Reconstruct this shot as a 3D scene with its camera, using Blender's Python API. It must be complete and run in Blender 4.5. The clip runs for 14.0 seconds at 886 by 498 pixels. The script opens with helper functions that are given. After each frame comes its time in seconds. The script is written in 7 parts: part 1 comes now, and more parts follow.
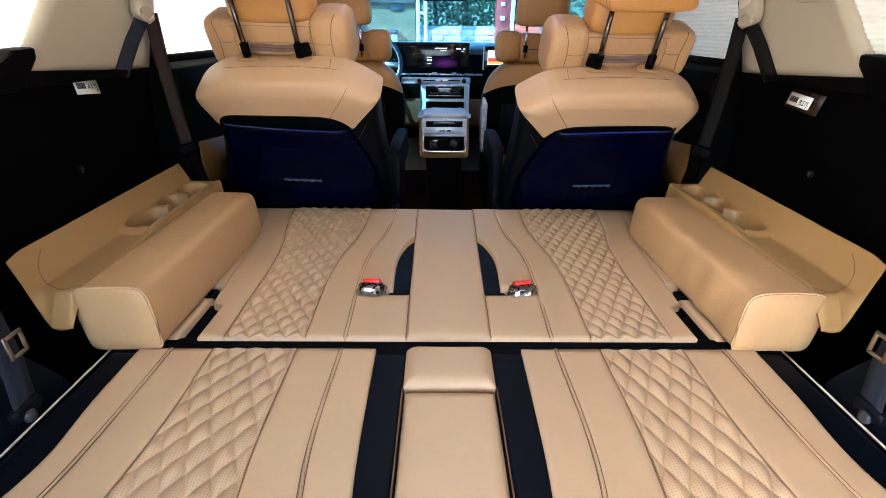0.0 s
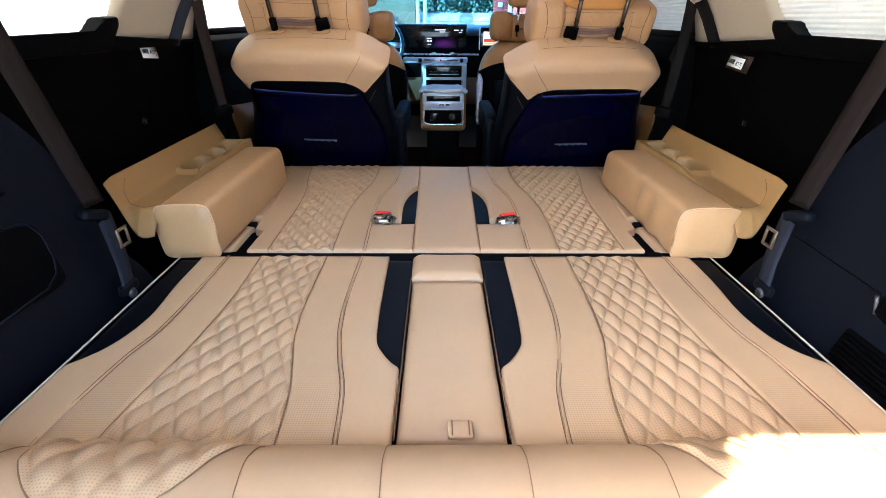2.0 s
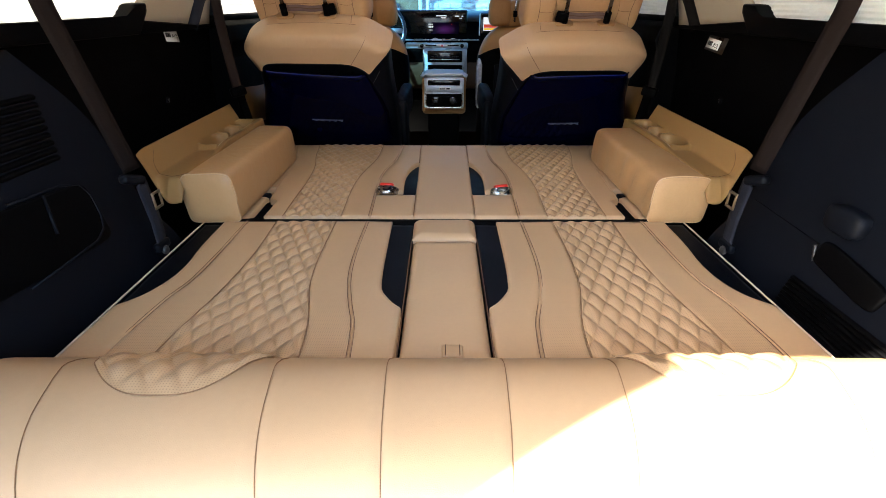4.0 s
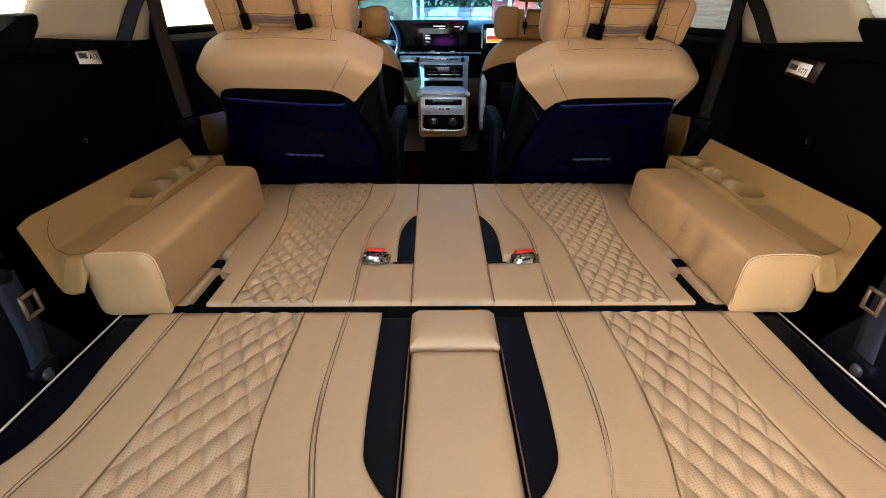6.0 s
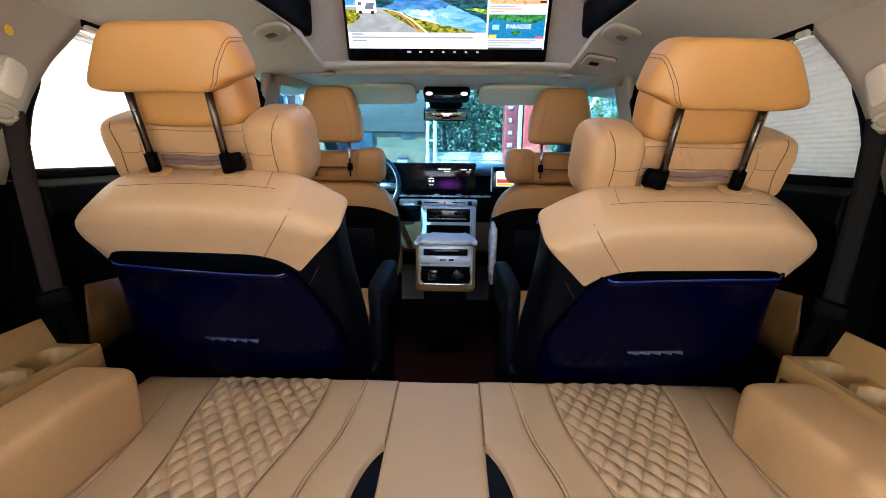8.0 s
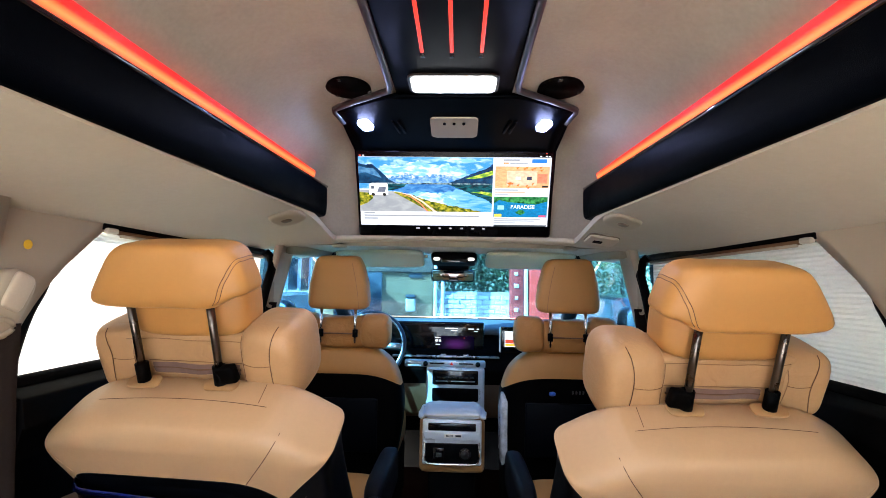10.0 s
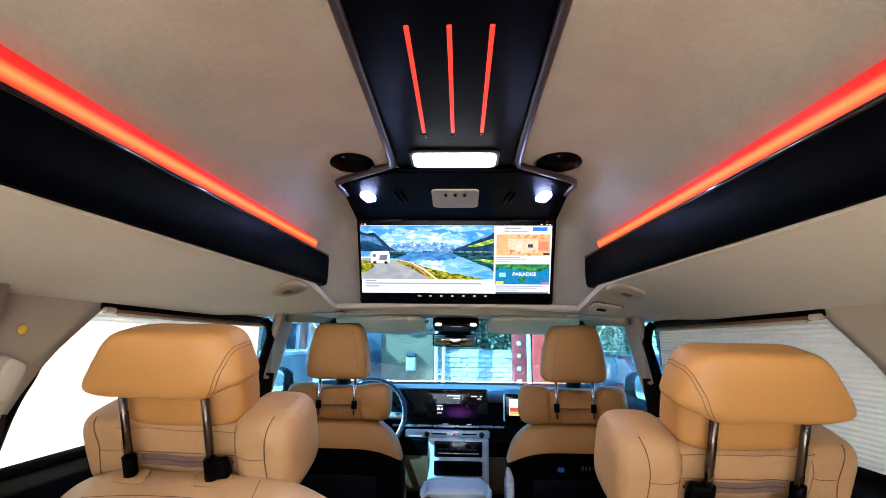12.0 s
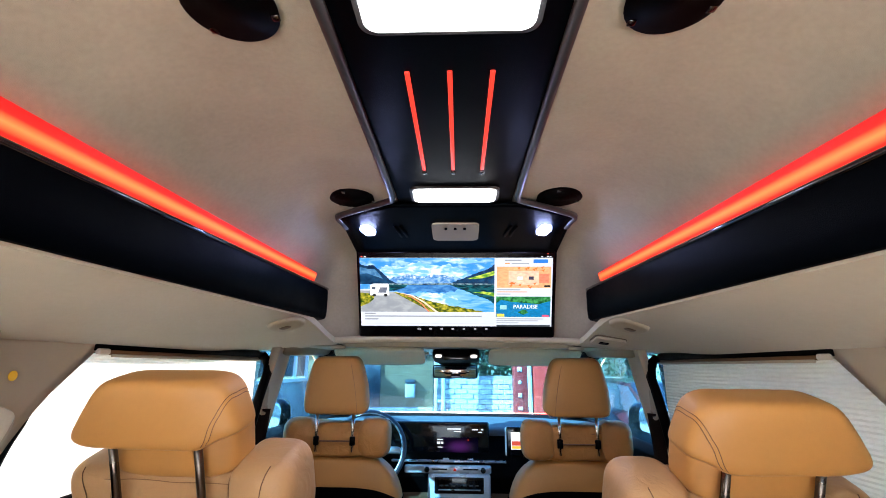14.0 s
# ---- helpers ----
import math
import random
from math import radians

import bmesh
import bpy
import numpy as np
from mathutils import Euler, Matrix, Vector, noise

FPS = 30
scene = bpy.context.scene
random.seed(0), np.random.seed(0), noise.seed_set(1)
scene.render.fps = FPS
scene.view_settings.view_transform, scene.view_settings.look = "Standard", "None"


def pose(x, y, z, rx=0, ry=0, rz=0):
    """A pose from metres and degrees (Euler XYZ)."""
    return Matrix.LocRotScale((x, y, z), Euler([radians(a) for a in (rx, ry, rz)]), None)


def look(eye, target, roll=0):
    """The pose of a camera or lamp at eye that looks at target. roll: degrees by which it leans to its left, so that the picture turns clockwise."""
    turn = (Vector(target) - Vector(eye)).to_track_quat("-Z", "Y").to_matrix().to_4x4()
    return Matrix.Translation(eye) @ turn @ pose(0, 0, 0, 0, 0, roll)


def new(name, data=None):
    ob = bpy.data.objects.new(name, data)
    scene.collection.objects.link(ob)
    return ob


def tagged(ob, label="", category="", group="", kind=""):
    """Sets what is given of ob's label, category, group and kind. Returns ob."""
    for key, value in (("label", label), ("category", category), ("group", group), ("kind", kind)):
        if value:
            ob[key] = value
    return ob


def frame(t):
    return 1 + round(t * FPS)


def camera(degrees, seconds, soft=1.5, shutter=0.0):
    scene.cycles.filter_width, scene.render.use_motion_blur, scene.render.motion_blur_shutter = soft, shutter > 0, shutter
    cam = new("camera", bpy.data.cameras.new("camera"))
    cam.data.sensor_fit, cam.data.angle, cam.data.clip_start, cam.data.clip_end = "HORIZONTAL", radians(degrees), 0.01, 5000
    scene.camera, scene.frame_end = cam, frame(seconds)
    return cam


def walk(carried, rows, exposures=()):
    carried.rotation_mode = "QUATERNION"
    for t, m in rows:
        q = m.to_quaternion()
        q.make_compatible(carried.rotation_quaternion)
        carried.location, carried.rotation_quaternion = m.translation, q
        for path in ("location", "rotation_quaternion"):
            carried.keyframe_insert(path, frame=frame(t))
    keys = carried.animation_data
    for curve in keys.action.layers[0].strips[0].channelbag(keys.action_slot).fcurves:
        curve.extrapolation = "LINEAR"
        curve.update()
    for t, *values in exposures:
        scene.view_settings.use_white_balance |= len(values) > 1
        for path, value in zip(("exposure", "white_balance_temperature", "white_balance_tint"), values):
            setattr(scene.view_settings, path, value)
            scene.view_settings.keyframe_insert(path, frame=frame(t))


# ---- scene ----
cam = camera(88.8, 14.0, soft=0.5)
PATH = [
    (0, (-0.019, 0.074, 0.952), (-0.003, 1.873, 0.079), 0.5),
    (0.5, (-0.034, 0.042, 0.939), (-0.007, 1.838, 0.058), 0.5),
    (1, (-0.042, -0.005, 0.931), (-0.015, 1.786, 0.041), 0.5),
    (1.5, (-0.020, -0.109, 0.924), (-0.001, 1.676, 0.023), 0.3),
    (2, (-0.018, -0.201, 0.916), (-0.002, 1.580, 0.008), 0.3),
    (2.5, (-0.023, -0.273, 0.907), (-0.019, 1.501, -0.016), 0.2),
    (2.7, (-0.020, -0.297, 0.908), (-0.018, 1.473, -0.025), 0.2),
    (3.75, (-0.008, -0.345, 0.912), (-0.006, 1.420, -0.040), 0.1),
    (4.8, (0.002, -0.217, 0.919), (0.007, 1.545, -0.029), 0.1),
    (5, (-0.003, -0.177, 0.922), (0.012, 1.583, -0.029), 0.2),
    (5.5, (-0.007, -0.077, 0.913), (0.015, 1.687, -0.029), 0.3),
    (6, (-0.032, 0.042, 0.921), (-0.005, 1.815, -0.005), 0.3),
    (6.5, (-0.016, 0.174, 0.917), (0.001, 1.968, 0.033), 0.3),
    (7, (0.013, 0.324, 0.915), (0.025, 2.150, 0.099), 0.4),
    (7.5, (0.027, 0.466, 0.904), (0.023, 2.363, 0.270), 0.6),
    (8, (0.023, 0.553, 0.912), (-0.009, 2.513, 0.515), 0.6),
    (8.5, (0.027, 0.591, 0.964), (-0.029, 2.579, 0.757), 0.9),
    (8.7, (0.022, 0.594, 0.979), (-0.037, 2.586, 0.851), 0.9),
    (9.85, (0.023, 0.606, 1.052), (-0.050, 2.606, 1.209), 1.0),
    (11, (0.023, 0.613, 1.092), (-0.056, 2.590, 1.383), 1.0),
    (11.5, (0.021, 0.612, 1.101), (-0.057, 2.579, 1.459), 0.8),
    (12, (0.018, 0.609, 1.110), (-0.060, 2.565, 1.520), 0.7),
    (12.5, (0.019, 0.603, 1.109), (-0.060, 2.546, 1.575), 0.7),
    (13, (0.016, 0.608, 1.123), (-0.063, 2.545, 1.613), 0.8),
    (13.5, (0.010, 0.608, 1.124), (-0.062, 2.542, 1.630), 0.6),
    (14, (0.014, 0.611, 1.146), (-0.060, 2.544, 1.654), 0.5),
]
EXPOSURES = [(0, 4.34, 6400, 10), (1, 4.28, 6350, 10), (1.5, 4.30, 6150, 9), (2, 4.32, 6000, 8.5), (2.5, 4.24, 5900, 8), (5, 3.54, 7300, 10), (6, 3.94, 7200, 10), (7, 4.0, 7100, 10), (8.5, 4.36, 6500, 9), (11, 4.26, 6550, 10), (14, 4.14, 6500, 10)]
walk(cam, [(t, look(eye, target, roll)) for t, eye, target, roll in PATH], EXPOSURES)

# ---- daylight ----
SUN_AZ, SUN_EL = radians(-121.5), radians(36)          # from behind and the left of the van
world = bpy.data.worlds.new("sky")
scene.world = world
world.use_nodes = True
_wn = world.node_tree
_bg = _wn.nodes["Background"]
_sky = _wn.nodes.new("ShaderNodeTexSky")
_sky.sky_type = "NISHITA"
_sky.sun_disc = False
_sky.sun_elevation = SUN_EL
_sky.sun_rotation = SUN_AZ
_wn.links.new(_sky.outputs[0], _bg.inputs[0])
_bg.inputs[1].default_value = 0.15
sun_data = bpy.data.lights.new("sun", "SUN")
sun_data.energy, sun_data.angle, sun_data.color = 5.0, radians(0.6), (1.0, 0.93, 0.82)
sun = new("sun", sun_data)
_dir = Vector((math.sin(SUN_AZ) * math.cos(SUN_EL), math.cos(SUN_AZ) * math.cos(SUN_EL), math.sin(SUN_EL)))
sun.matrix_world = look(_dir * 30, (0, 0, 0))

# ---- materials ----
def material(name):
    m = bpy.data.materials.new(name)
    m.use_nodes = True
    nt = m.node_tree
    return m, nt, nt.nodes["Principled BSDF"]


def put(nt, kind, **inputs):
    n = nt.nodes.new(kind)
    for k, v in inputs.items():
        n.inputs[k.replace("_", " ")].default_value = v
    return n


def surface(name, color, rough=0.5, metal=0.0, mottle=0.08, mottle_scale=9.0, grain=0.0, grain_scale=400.0,
            rough_var=0.06, coat=0.0, spec=0.5, cells=False, sheen=0.0, creases=0.0, crease_scale=22.0):
    """A solid surface: base colour with broad mottling and fine speckle, uneven gloss, fine relief."""
    m, nt, b = material(name)
    co = nt.nodes.new("ShaderNodeTexCoord")
    big = put(nt, "ShaderNodeTexNoise", Scale=mottle_scale, Detail=5.0, Roughness=0.6)
    fine = put(nt, "ShaderNodeTexNoise", Scale=mottle_scale * 26, Detail=2.0)
    nt.links.new(co.outputs["Object"], big.inputs["Vector"])
    nt.links.new(co.outputs["Object"], fine.inputs["Vector"])
    add = nt.nodes.new("ShaderNodeMath")
    add.operation = "MULTIPLY_ADD"
    nt.links.new(fine.outputs[0], add.inputs[0])
    add.inputs[1].default_value = 0.35
    nt.links.new(big.outputs[0], add.inputs[2])
    ramp = nt.nodes.new("ShaderNodeMapRange")
    ramp.inputs["From Min"].default_value, ramp.inputs["From Max"].default_value = 0.4, 0.95
    ramp.inputs["To Min"].default_value, ramp.inputs["To Max"].default_value = 1 - mottle, 1 + mottle
    nt.links.new(add.outputs[0], ramp.inputs["Value"])
    mul = nt.nodes.new("ShaderNodeVectorMath")
    mul.operation = "SCALE"
    mul.inputs[0].default_value = color[:3]
    nt.links.new(ramp.outputs[0], mul.inputs["Scale"])
    nt.links.new(mul.outputs[0], b.inputs["Base Color"])
    rr = nt.nodes.new("ShaderNodeMapRange")
    rr.inputs["From Min"].default_value, rr.inputs["From Max"].default_value = 0.3, 0.7
    rr.inputs["To Min"].default_value, rr.inputs["To Max"].default_value = max(0.02, rough - rough_var), min(1, rough + rough_var)
    nt.links.new(big.outputs[0], rr.inputs["Value"])
    nt.links.new(rr.outputs[0], b.inputs["Roughness"])
    b.inputs["Metallic"].default_value = metal
    b.inputs["Coat Weight"].default_value = coat
    b.inputs["Coat Roughness"].default_value = 0.06
    b.inputs["Specular IOR Level"].default_value = spec
    b.inputs["Sheen Weight"].default_value = sheen
    if grain:
        if cells:
            tex = put(nt, "ShaderNodeTexVoronoi", Scale=grain_scale)
            tex.feature = "DISTANCE_TO_EDGE"
        else:
            tex = put(nt, "ShaderNodeTexNoise", Scale=grain_scale, Detail=3.0)
        nt.links.new(co.outputs["Object"], tex.inputs["Vector"])
        bump = nt.nodes.new("ShaderNodeBump")
        bump.inputs["Strength"].default_value = grain
        bump.inputs["Distance"].default_value = 0.001
        nt.links.new(tex.outputs[0], bump.inputs["Height"])
        nt.links.new(bump.outputs[0], b.inputs["Normal"])
        if creases:
            wr = put(nt, "ShaderNodeTexNoise", Scale=crease_scale, Detail=3.0, Roughness=0.5, Distortion=1.2)
            nt.links.new(co.outputs["Object"], wr.inputs["Vector"])
            b2 = nt.nodes.new("ShaderNodeBump")
            b2.inputs["Strength"].default_value = creases
            b2.inputs["Distance"].default_value = 0.006
            nt.links.new(wr.outputs[0], b2.inputs["Height"])
            nt.links.new(bump.outputs[0], b2.inputs["Normal"])
            nt.links.new(b2.outputs[0], b.inputs["Normal"])
    return m


def glow_mottled(name, color, strength, low=0.5, high=1.6, scale=55.0):
    """A lit picture patch whose light varies finely, as in a photograph."""
    m = glow(name, color, strength)
    nt = m.node_tree
    b = nt.nodes["Principled BSDF"]
    co = nt.nodes.new("ShaderNodeTexCoord")
    st = nt.nodes.new("ShaderNodeVectorMath")
    st.operation = "MULTIPLY"
    st.inputs[1].default_value = (1.0, 2.0, 2.0)
    nt.links.new(co.outputs["Object"], st.inputs[0])
    nz = put(nt, "ShaderNodeTexNoise", Scale=scale, Detail=6.0, Roughness=0.65)
    nt.links.new(st.outputs[0], nz.inputs["Vector"])
    mr = nt.nodes.new("ShaderNodeMapRange")
    mr.inputs["From Min"].default_value, mr.inputs["From Max"].default_value = 0.32, 0.68
    mr.inputs["To Min"].default_value, mr.inputs["To Max"].default_value = strength * low, strength * high
    nt.links.new(nz.outputs[0], mr.inputs["Value"])
    nt.links.new(mr.outputs[0], b.inputs["Emission Strength"])
    return m


def glow_two(name, c1, c2, strength, scale=40.0, stretch=(1, 1, 1), low=0.42, high=0.6):
    """A lit picture patch that runs between two colours in a fine irregular way."""
    m = glow(name, c1, strength)
    nt = m.node_tree
    b = nt.nodes["Principled BSDF"]
    co = nt.nodes.new("ShaderNodeTexCoord")
    st = nt.nodes.new("ShaderNodeVectorMath")
    st.operation = "MULTIPLY"
    st.inputs[1].default_value = stretch
    nt.links.new(co.outputs["Object"], st.inputs[0])
    nz = put(nt, "ShaderNodeTexNoise", Scale=scale, Detail=7.0, Roughness=0.62, Distortion=0.4)
    nt.links.new(st.outputs[0], nz.inputs["Vector"])
    mr = nt.nodes.new("ShaderNodeMapRange")
    mr.inputs["From Min"].default_value, mr.inputs["From Max"].default_value = low, high
    nt.links.new(nz.outputs[0], mr.inputs["Value"])
    mix = nt.nodes.new("ShaderNodeMix")
    mix.data_type = "RGBA"
    mix.inputs["A"].default_value, mix.inputs["B"].default_value = (*c1, 1), (*c2, 1)
    nt.links.new(mr.outputs[0], mix.inputs["Factor"])
    nt.links.new(mix.outputs["Result"], b.inputs["Emission Color"])
    return m


def glow_spot(name, color, strength, centre, radii):
    """A soft round glow on a display, fading out from its centre."""
    m = glow(name, color, strength)
    nt = m.node_tree
    b = nt.nodes["Principled BSDF"]
    co = nt.nodes.new("ShaderNodeTexCoord")
    sb = nt.nodes.new("ShaderNodeVectorMath")
    sb.operation = "SUBTRACT"
    sb.inputs[1].default_value = centre
    nt.links.new(co.outputs["Object"], sb.inputs[0])
    dv = nt.nodes.new("ShaderNodeVectorMath")
    dv.operation = "MULTIPLY"
    dv.inputs[1].default_value = (1 / radii[0], 0, 1 / radii[1])
    nt.links.new(sb.outputs[0], dv.inputs[0])
    ln = nt.nodes.new("ShaderNodeVectorMath")
    ln.operation = "LENGTH"
    nt.links.new(dv.outputs[0], ln.inputs[0])
    mr = nt.nodes.new("ShaderNodeMapRange")
    mr.interpolation_type = "SMOOTHSTEP"
    mr.inputs["From Min"].default_value, mr.inputs["From Max"].default_value = 0.0, 1.0
    mr.inputs["To Min"].default_value, mr.inputs["To Max"].default_value = strength, 0.0
    nt.links.new(ln.outputs["Value"], mr.inputs["Value"])
    nt.links.new(mr.outputs[0], b.inputs["Emission Strength"])
    return m


def perforated(name, color, rough, pitch=0.0042, fade=None):
    """Leather with rows of small punched holes; fade: the places along y between which they set in."""
    m = surface(name, color, rough, mottle=0.06, grain=0.12, grain_scale=520, cells=True)
    nt = m.node_tree
    b = nt.nodes["Principled BSDF"]
    co = nt.nodes.new("ShaderNodeTexCoord")
    sc = nt.nodes.new("ShaderNodeVectorMath")
    sc.operation = "SCALE"
    sc.inputs["Scale"].default_value = 1 / pitch
    nt.links.new(co.outputs["Object"], sc.inputs[0])
    fr = nt.nodes.new("ShaderNodeVectorMath")
    fr.operation = "FRACTION"
    nt.links.new(sc.outputs[0], fr.inputs[0])
    sub = nt.nodes.new("ShaderNodeVectorMath")
    sub.operation = "SUBTRACT"
    sub.inputs[1].default_value = (0.5, 0.5, 0)
    nt.links.new(fr.outputs[0], sub.inputs[0])
    flat = nt.nodes.new("ShaderNodeVectorMath")
    flat.operation = "MULTIPLY"
    flat.inputs[1].default_value = (1, 1, 0)
    nt.links.new(sub.outputs[0], flat.inputs[0])
    ln = nt.nodes.new("ShaderNodeVectorMath")
    ln.operation = "LENGTH"
    nt.links.new(flat.outputs[0], ln.inputs[0])
    less = nt.nodes.new("ShaderNodeMapRange")
    less.inputs["From Min"].default_value, less.inputs["From Max"].default_value = 0.17, 0.26
    nt.links.new(ln.outputs["Value"], less.inputs["Value"])
    holes = less.outputs[0]
    if fade:
        xyz = nt.nodes.new("ShaderNodeSeparateXYZ")
        nt.links.new(co.outputs["Object"], xyz.inputs[0])
        fm = nt.nodes.new("ShaderNodeMapRange")
        fm.inputs["From Min"].default_value, fm.inputs["From Max"].default_value = fade[1], fade[0]
        nt.links.new(xyz.outputs["Y"], fm.inputs["Value"])
        mx = nt.nodes.new("ShaderNodeMath")
        mx.operation = "MAXIMUM"
        nt.links.new(less.outputs[0], mx.inputs[0])
        nt.links.new(fm.outputs[0], mx.inputs[1])
        holes = mx.outputs[0]
    old = b.inputs["Base Color"].links[0].from_socket
    mix = nt.nodes.new("ShaderNodeMix")
    mix.data_type = "RGBA"
    mix.inputs["A"].default_value = (color[0] * 0.66, color[1] * 0.63, color[2] * 0.60, 1)
    nt.links.new(holes, mix.inputs["Factor"])
    nt.links.new(old, mix.inputs["B"])
    nt.links.new(mix.outputs["Result"], b.inputs["Base Color"])
    return m


def glow(name, color, strength):
    m, nt, b = material(name)
    b.inputs["Base Color"].default_value = (color[0] * 0.1, color[1] * 0.1, color[2] * 0.1, 1)
    b.inputs["Specular IOR Level"].default_value = 0.1
    b.inputs["Emission Color"].default_value = (*color, 1)
    b.inputs["Emission Strength"].default_value = strength
    b.inputs["Roughness"].default_value = 0.3
    return m


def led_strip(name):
    """A diffused light strip, its glow's fall-off painted into the emission: orange-red core, pure red towards both
    edges.
    """
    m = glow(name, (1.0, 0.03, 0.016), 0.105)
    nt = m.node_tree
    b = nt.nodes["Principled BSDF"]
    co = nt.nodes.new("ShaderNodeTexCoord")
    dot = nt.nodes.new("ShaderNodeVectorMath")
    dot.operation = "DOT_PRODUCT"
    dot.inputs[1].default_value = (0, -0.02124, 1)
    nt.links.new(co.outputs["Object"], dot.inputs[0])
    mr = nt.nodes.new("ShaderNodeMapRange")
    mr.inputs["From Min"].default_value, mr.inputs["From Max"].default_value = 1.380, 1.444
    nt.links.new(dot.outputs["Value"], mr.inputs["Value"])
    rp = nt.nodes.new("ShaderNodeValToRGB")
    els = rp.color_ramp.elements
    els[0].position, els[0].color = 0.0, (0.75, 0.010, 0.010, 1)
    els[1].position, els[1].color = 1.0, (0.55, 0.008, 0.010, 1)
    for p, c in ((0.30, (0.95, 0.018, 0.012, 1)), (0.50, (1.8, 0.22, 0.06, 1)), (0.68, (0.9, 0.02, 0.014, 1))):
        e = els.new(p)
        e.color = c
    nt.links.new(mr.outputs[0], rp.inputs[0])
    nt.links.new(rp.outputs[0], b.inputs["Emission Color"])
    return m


def blind_fabric(name, color, through_share):
    m, nt, b = material(name)
    co = nt.nodes.new("ShaderNodeTexCoord")
    nz = put(nt, "ShaderNodeTexNoise", Scale=60.0, Detail=4.0)
    nt.links.new(co.outputs["Object"], nz.inputs["Vector"])
    mr = nt.nodes.new("ShaderNodeMapRange")
    mr.inputs["To Min"].default_value, mr.inputs["To Max"].default_value = 0.9, 1.05
    nt.links.new(nz.outputs[0], mr.inputs["Value"])
    mul = nt.nodes.new("ShaderNodeVectorMath")
    mul.operation = "SCALE"
    mul.inputs[0].default_value = color
    nt.links.new(mr.outputs[0], mul.inputs["Scale"])
    nt.links.new(mul.outputs[0], b.inputs["Base Color"])
    b.inputs["Roughness"].default_value = 0.9
    tr = nt.nodes.new("ShaderNodeBsdfTranslucent")
    nt.links.new(mul.outputs[0], tr.inputs[0])
    mix = nt.nodes.new("ShaderNodeMixShader")
    mix.inputs[0].default_value = through_share
    nt.links.new(b.outputs[0], mix.inputs[1])
    nt.links.new(tr.outputs[0], mix.inputs[2])
    nt.links.new(mix.outputs[0], nt.nodes["Material Output"].inputs[0])
    return m


def clear(name, color=(1, 1, 1), gloss=0.06):
    """Thin clear pane or film: straight through, with a faint gloss."""
    m, nt, b = material(name)
    nt.nodes.remove(b)
    tp = nt.nodes.new("ShaderNodeBsdfTransparent")
    tp.inputs[0].default_value = (*color, 1)
    gl = put(nt, "ShaderNodeBsdfGlossy", Roughness=0.03)
    mix = nt.nodes.new("ShaderNodeMixShader")
    mix.inputs[0].default_value = gloss
    nt.links.new(tp.outputs[0], mix.inputs[1])
    nt.links.new(gl.outputs[0], mix.inputs[2])
    nt.links.new(mix.outputs[0], nt.nodes["Material Output"].inputs[0])
    return m


TAN = (0.48, 0.303, 0.162)
M_TAN = surface("tan_leather", TAN, 0.48, mottle=0.05, mottle_scale=5, grain=0.16, grain_scale=520, cells=True)
M_CAP = surface("rosy_tan_leather", (0.505, 0.308, 0.164), 0.48, mottle=0.05, mottle_scale=5, grain=0.16, grain_scale=520, cells=True)
M_SEAT = surface("saddle_tan_leather", (0.46, 0.217, 0.060), 0.48, mottle=0.05, mottle_scale=5, grain=0.16, grain_scale=520, cells=True)
M_MAUVE = surface("mauve_elastic", (0.17, 0.10, 0.085), 0.8, mottle=0.2, mottle_scale=60)
M_SEATPLASTIC = surface("saddle_tan_plastic", (0.42, 0.23, 0.10), 0.45, mottle=0.04)
M_NAVYGLINT = surface("navy_gloss_rim", (0.006, 0.014, 0.12), 0.12, spec=0.5, coat=0.6, mottle=0.05)
M_SCREENBLACK = surface("black_screen_glass", (0.0015, 0.0015, 0.002), 0.25, spec=0.08, mottle=0.05)
M_HOOKSHADE = surface("brown_hook_plastic", (0.12, 0.085, 0.055), 0.5)
M_LIGHTBEIGE = surface("pale_beige_plastic", (0.50, 0.43, 0.33), 0.5, grain=0.15, grain_scale=700)
M_MARK = surface("grey_blue_mark", (0.040, 0.052, 0.070), 0.35)
M_CUSHION = surface("soft_tan_leather", (0.455, 0.260, 0.122), 0.46, mottle=0.06, mottle_scale=7, grain=0.16, grain_scale=520, cells=True, creases=0.5)
M_SEATCUSHION = surface("soft_saddle_leather", (0.44, 0.200, 0.055), 0.46, mottle=0.06, mottle_scale=7, grain=0.16, grain_scale=520, cells=True, creases=0.9, crease_scale=26)
M_KNEE = surface("brown_knee_panel", (0.055, 0.023, 0.006), 0.55, grain=0.2, grain_scale=600)
M_QUILT = perforated("perforated_tan_leather", TAN, 0.45)
M_STRIP = perforated("part_perforated_tan_leather", TAN, 0.48, 0.0040, (0.44, 0.30))
M_SEAM = surface("brown_seam", (0.13, 0.060, 0.028), 0.7)
M_SEAMLIGHT = surface("tan_seam", (0.24, 0.125, 0.055), 0.7)
M_TANDOOR = surface("dark_tan_vinyl", (0.13, 0.060, 0.015), 0.5, grain=0.2, grain_scale=600)
M_THREAD = surface("pale_piping", (0.55, 0.34, 0.18), 0.45)
M_PIPE_GLINT = surface("cream_edge_piping", (0.58, 0.47, 0.35), 0.45)
M_TANPLASTIC = surface("tan_moulded_plastic", (0.32, 0.175, 0.060), 0.5, mottle=0.04, grain=0.2, grain_scale=700)
M_BLACKLEATHER = surface("black_leather", (0.0008, 0.0018, 0.0040), 0.45, spec=0.09, grain=0.15, grain_scale=500, cells=True)
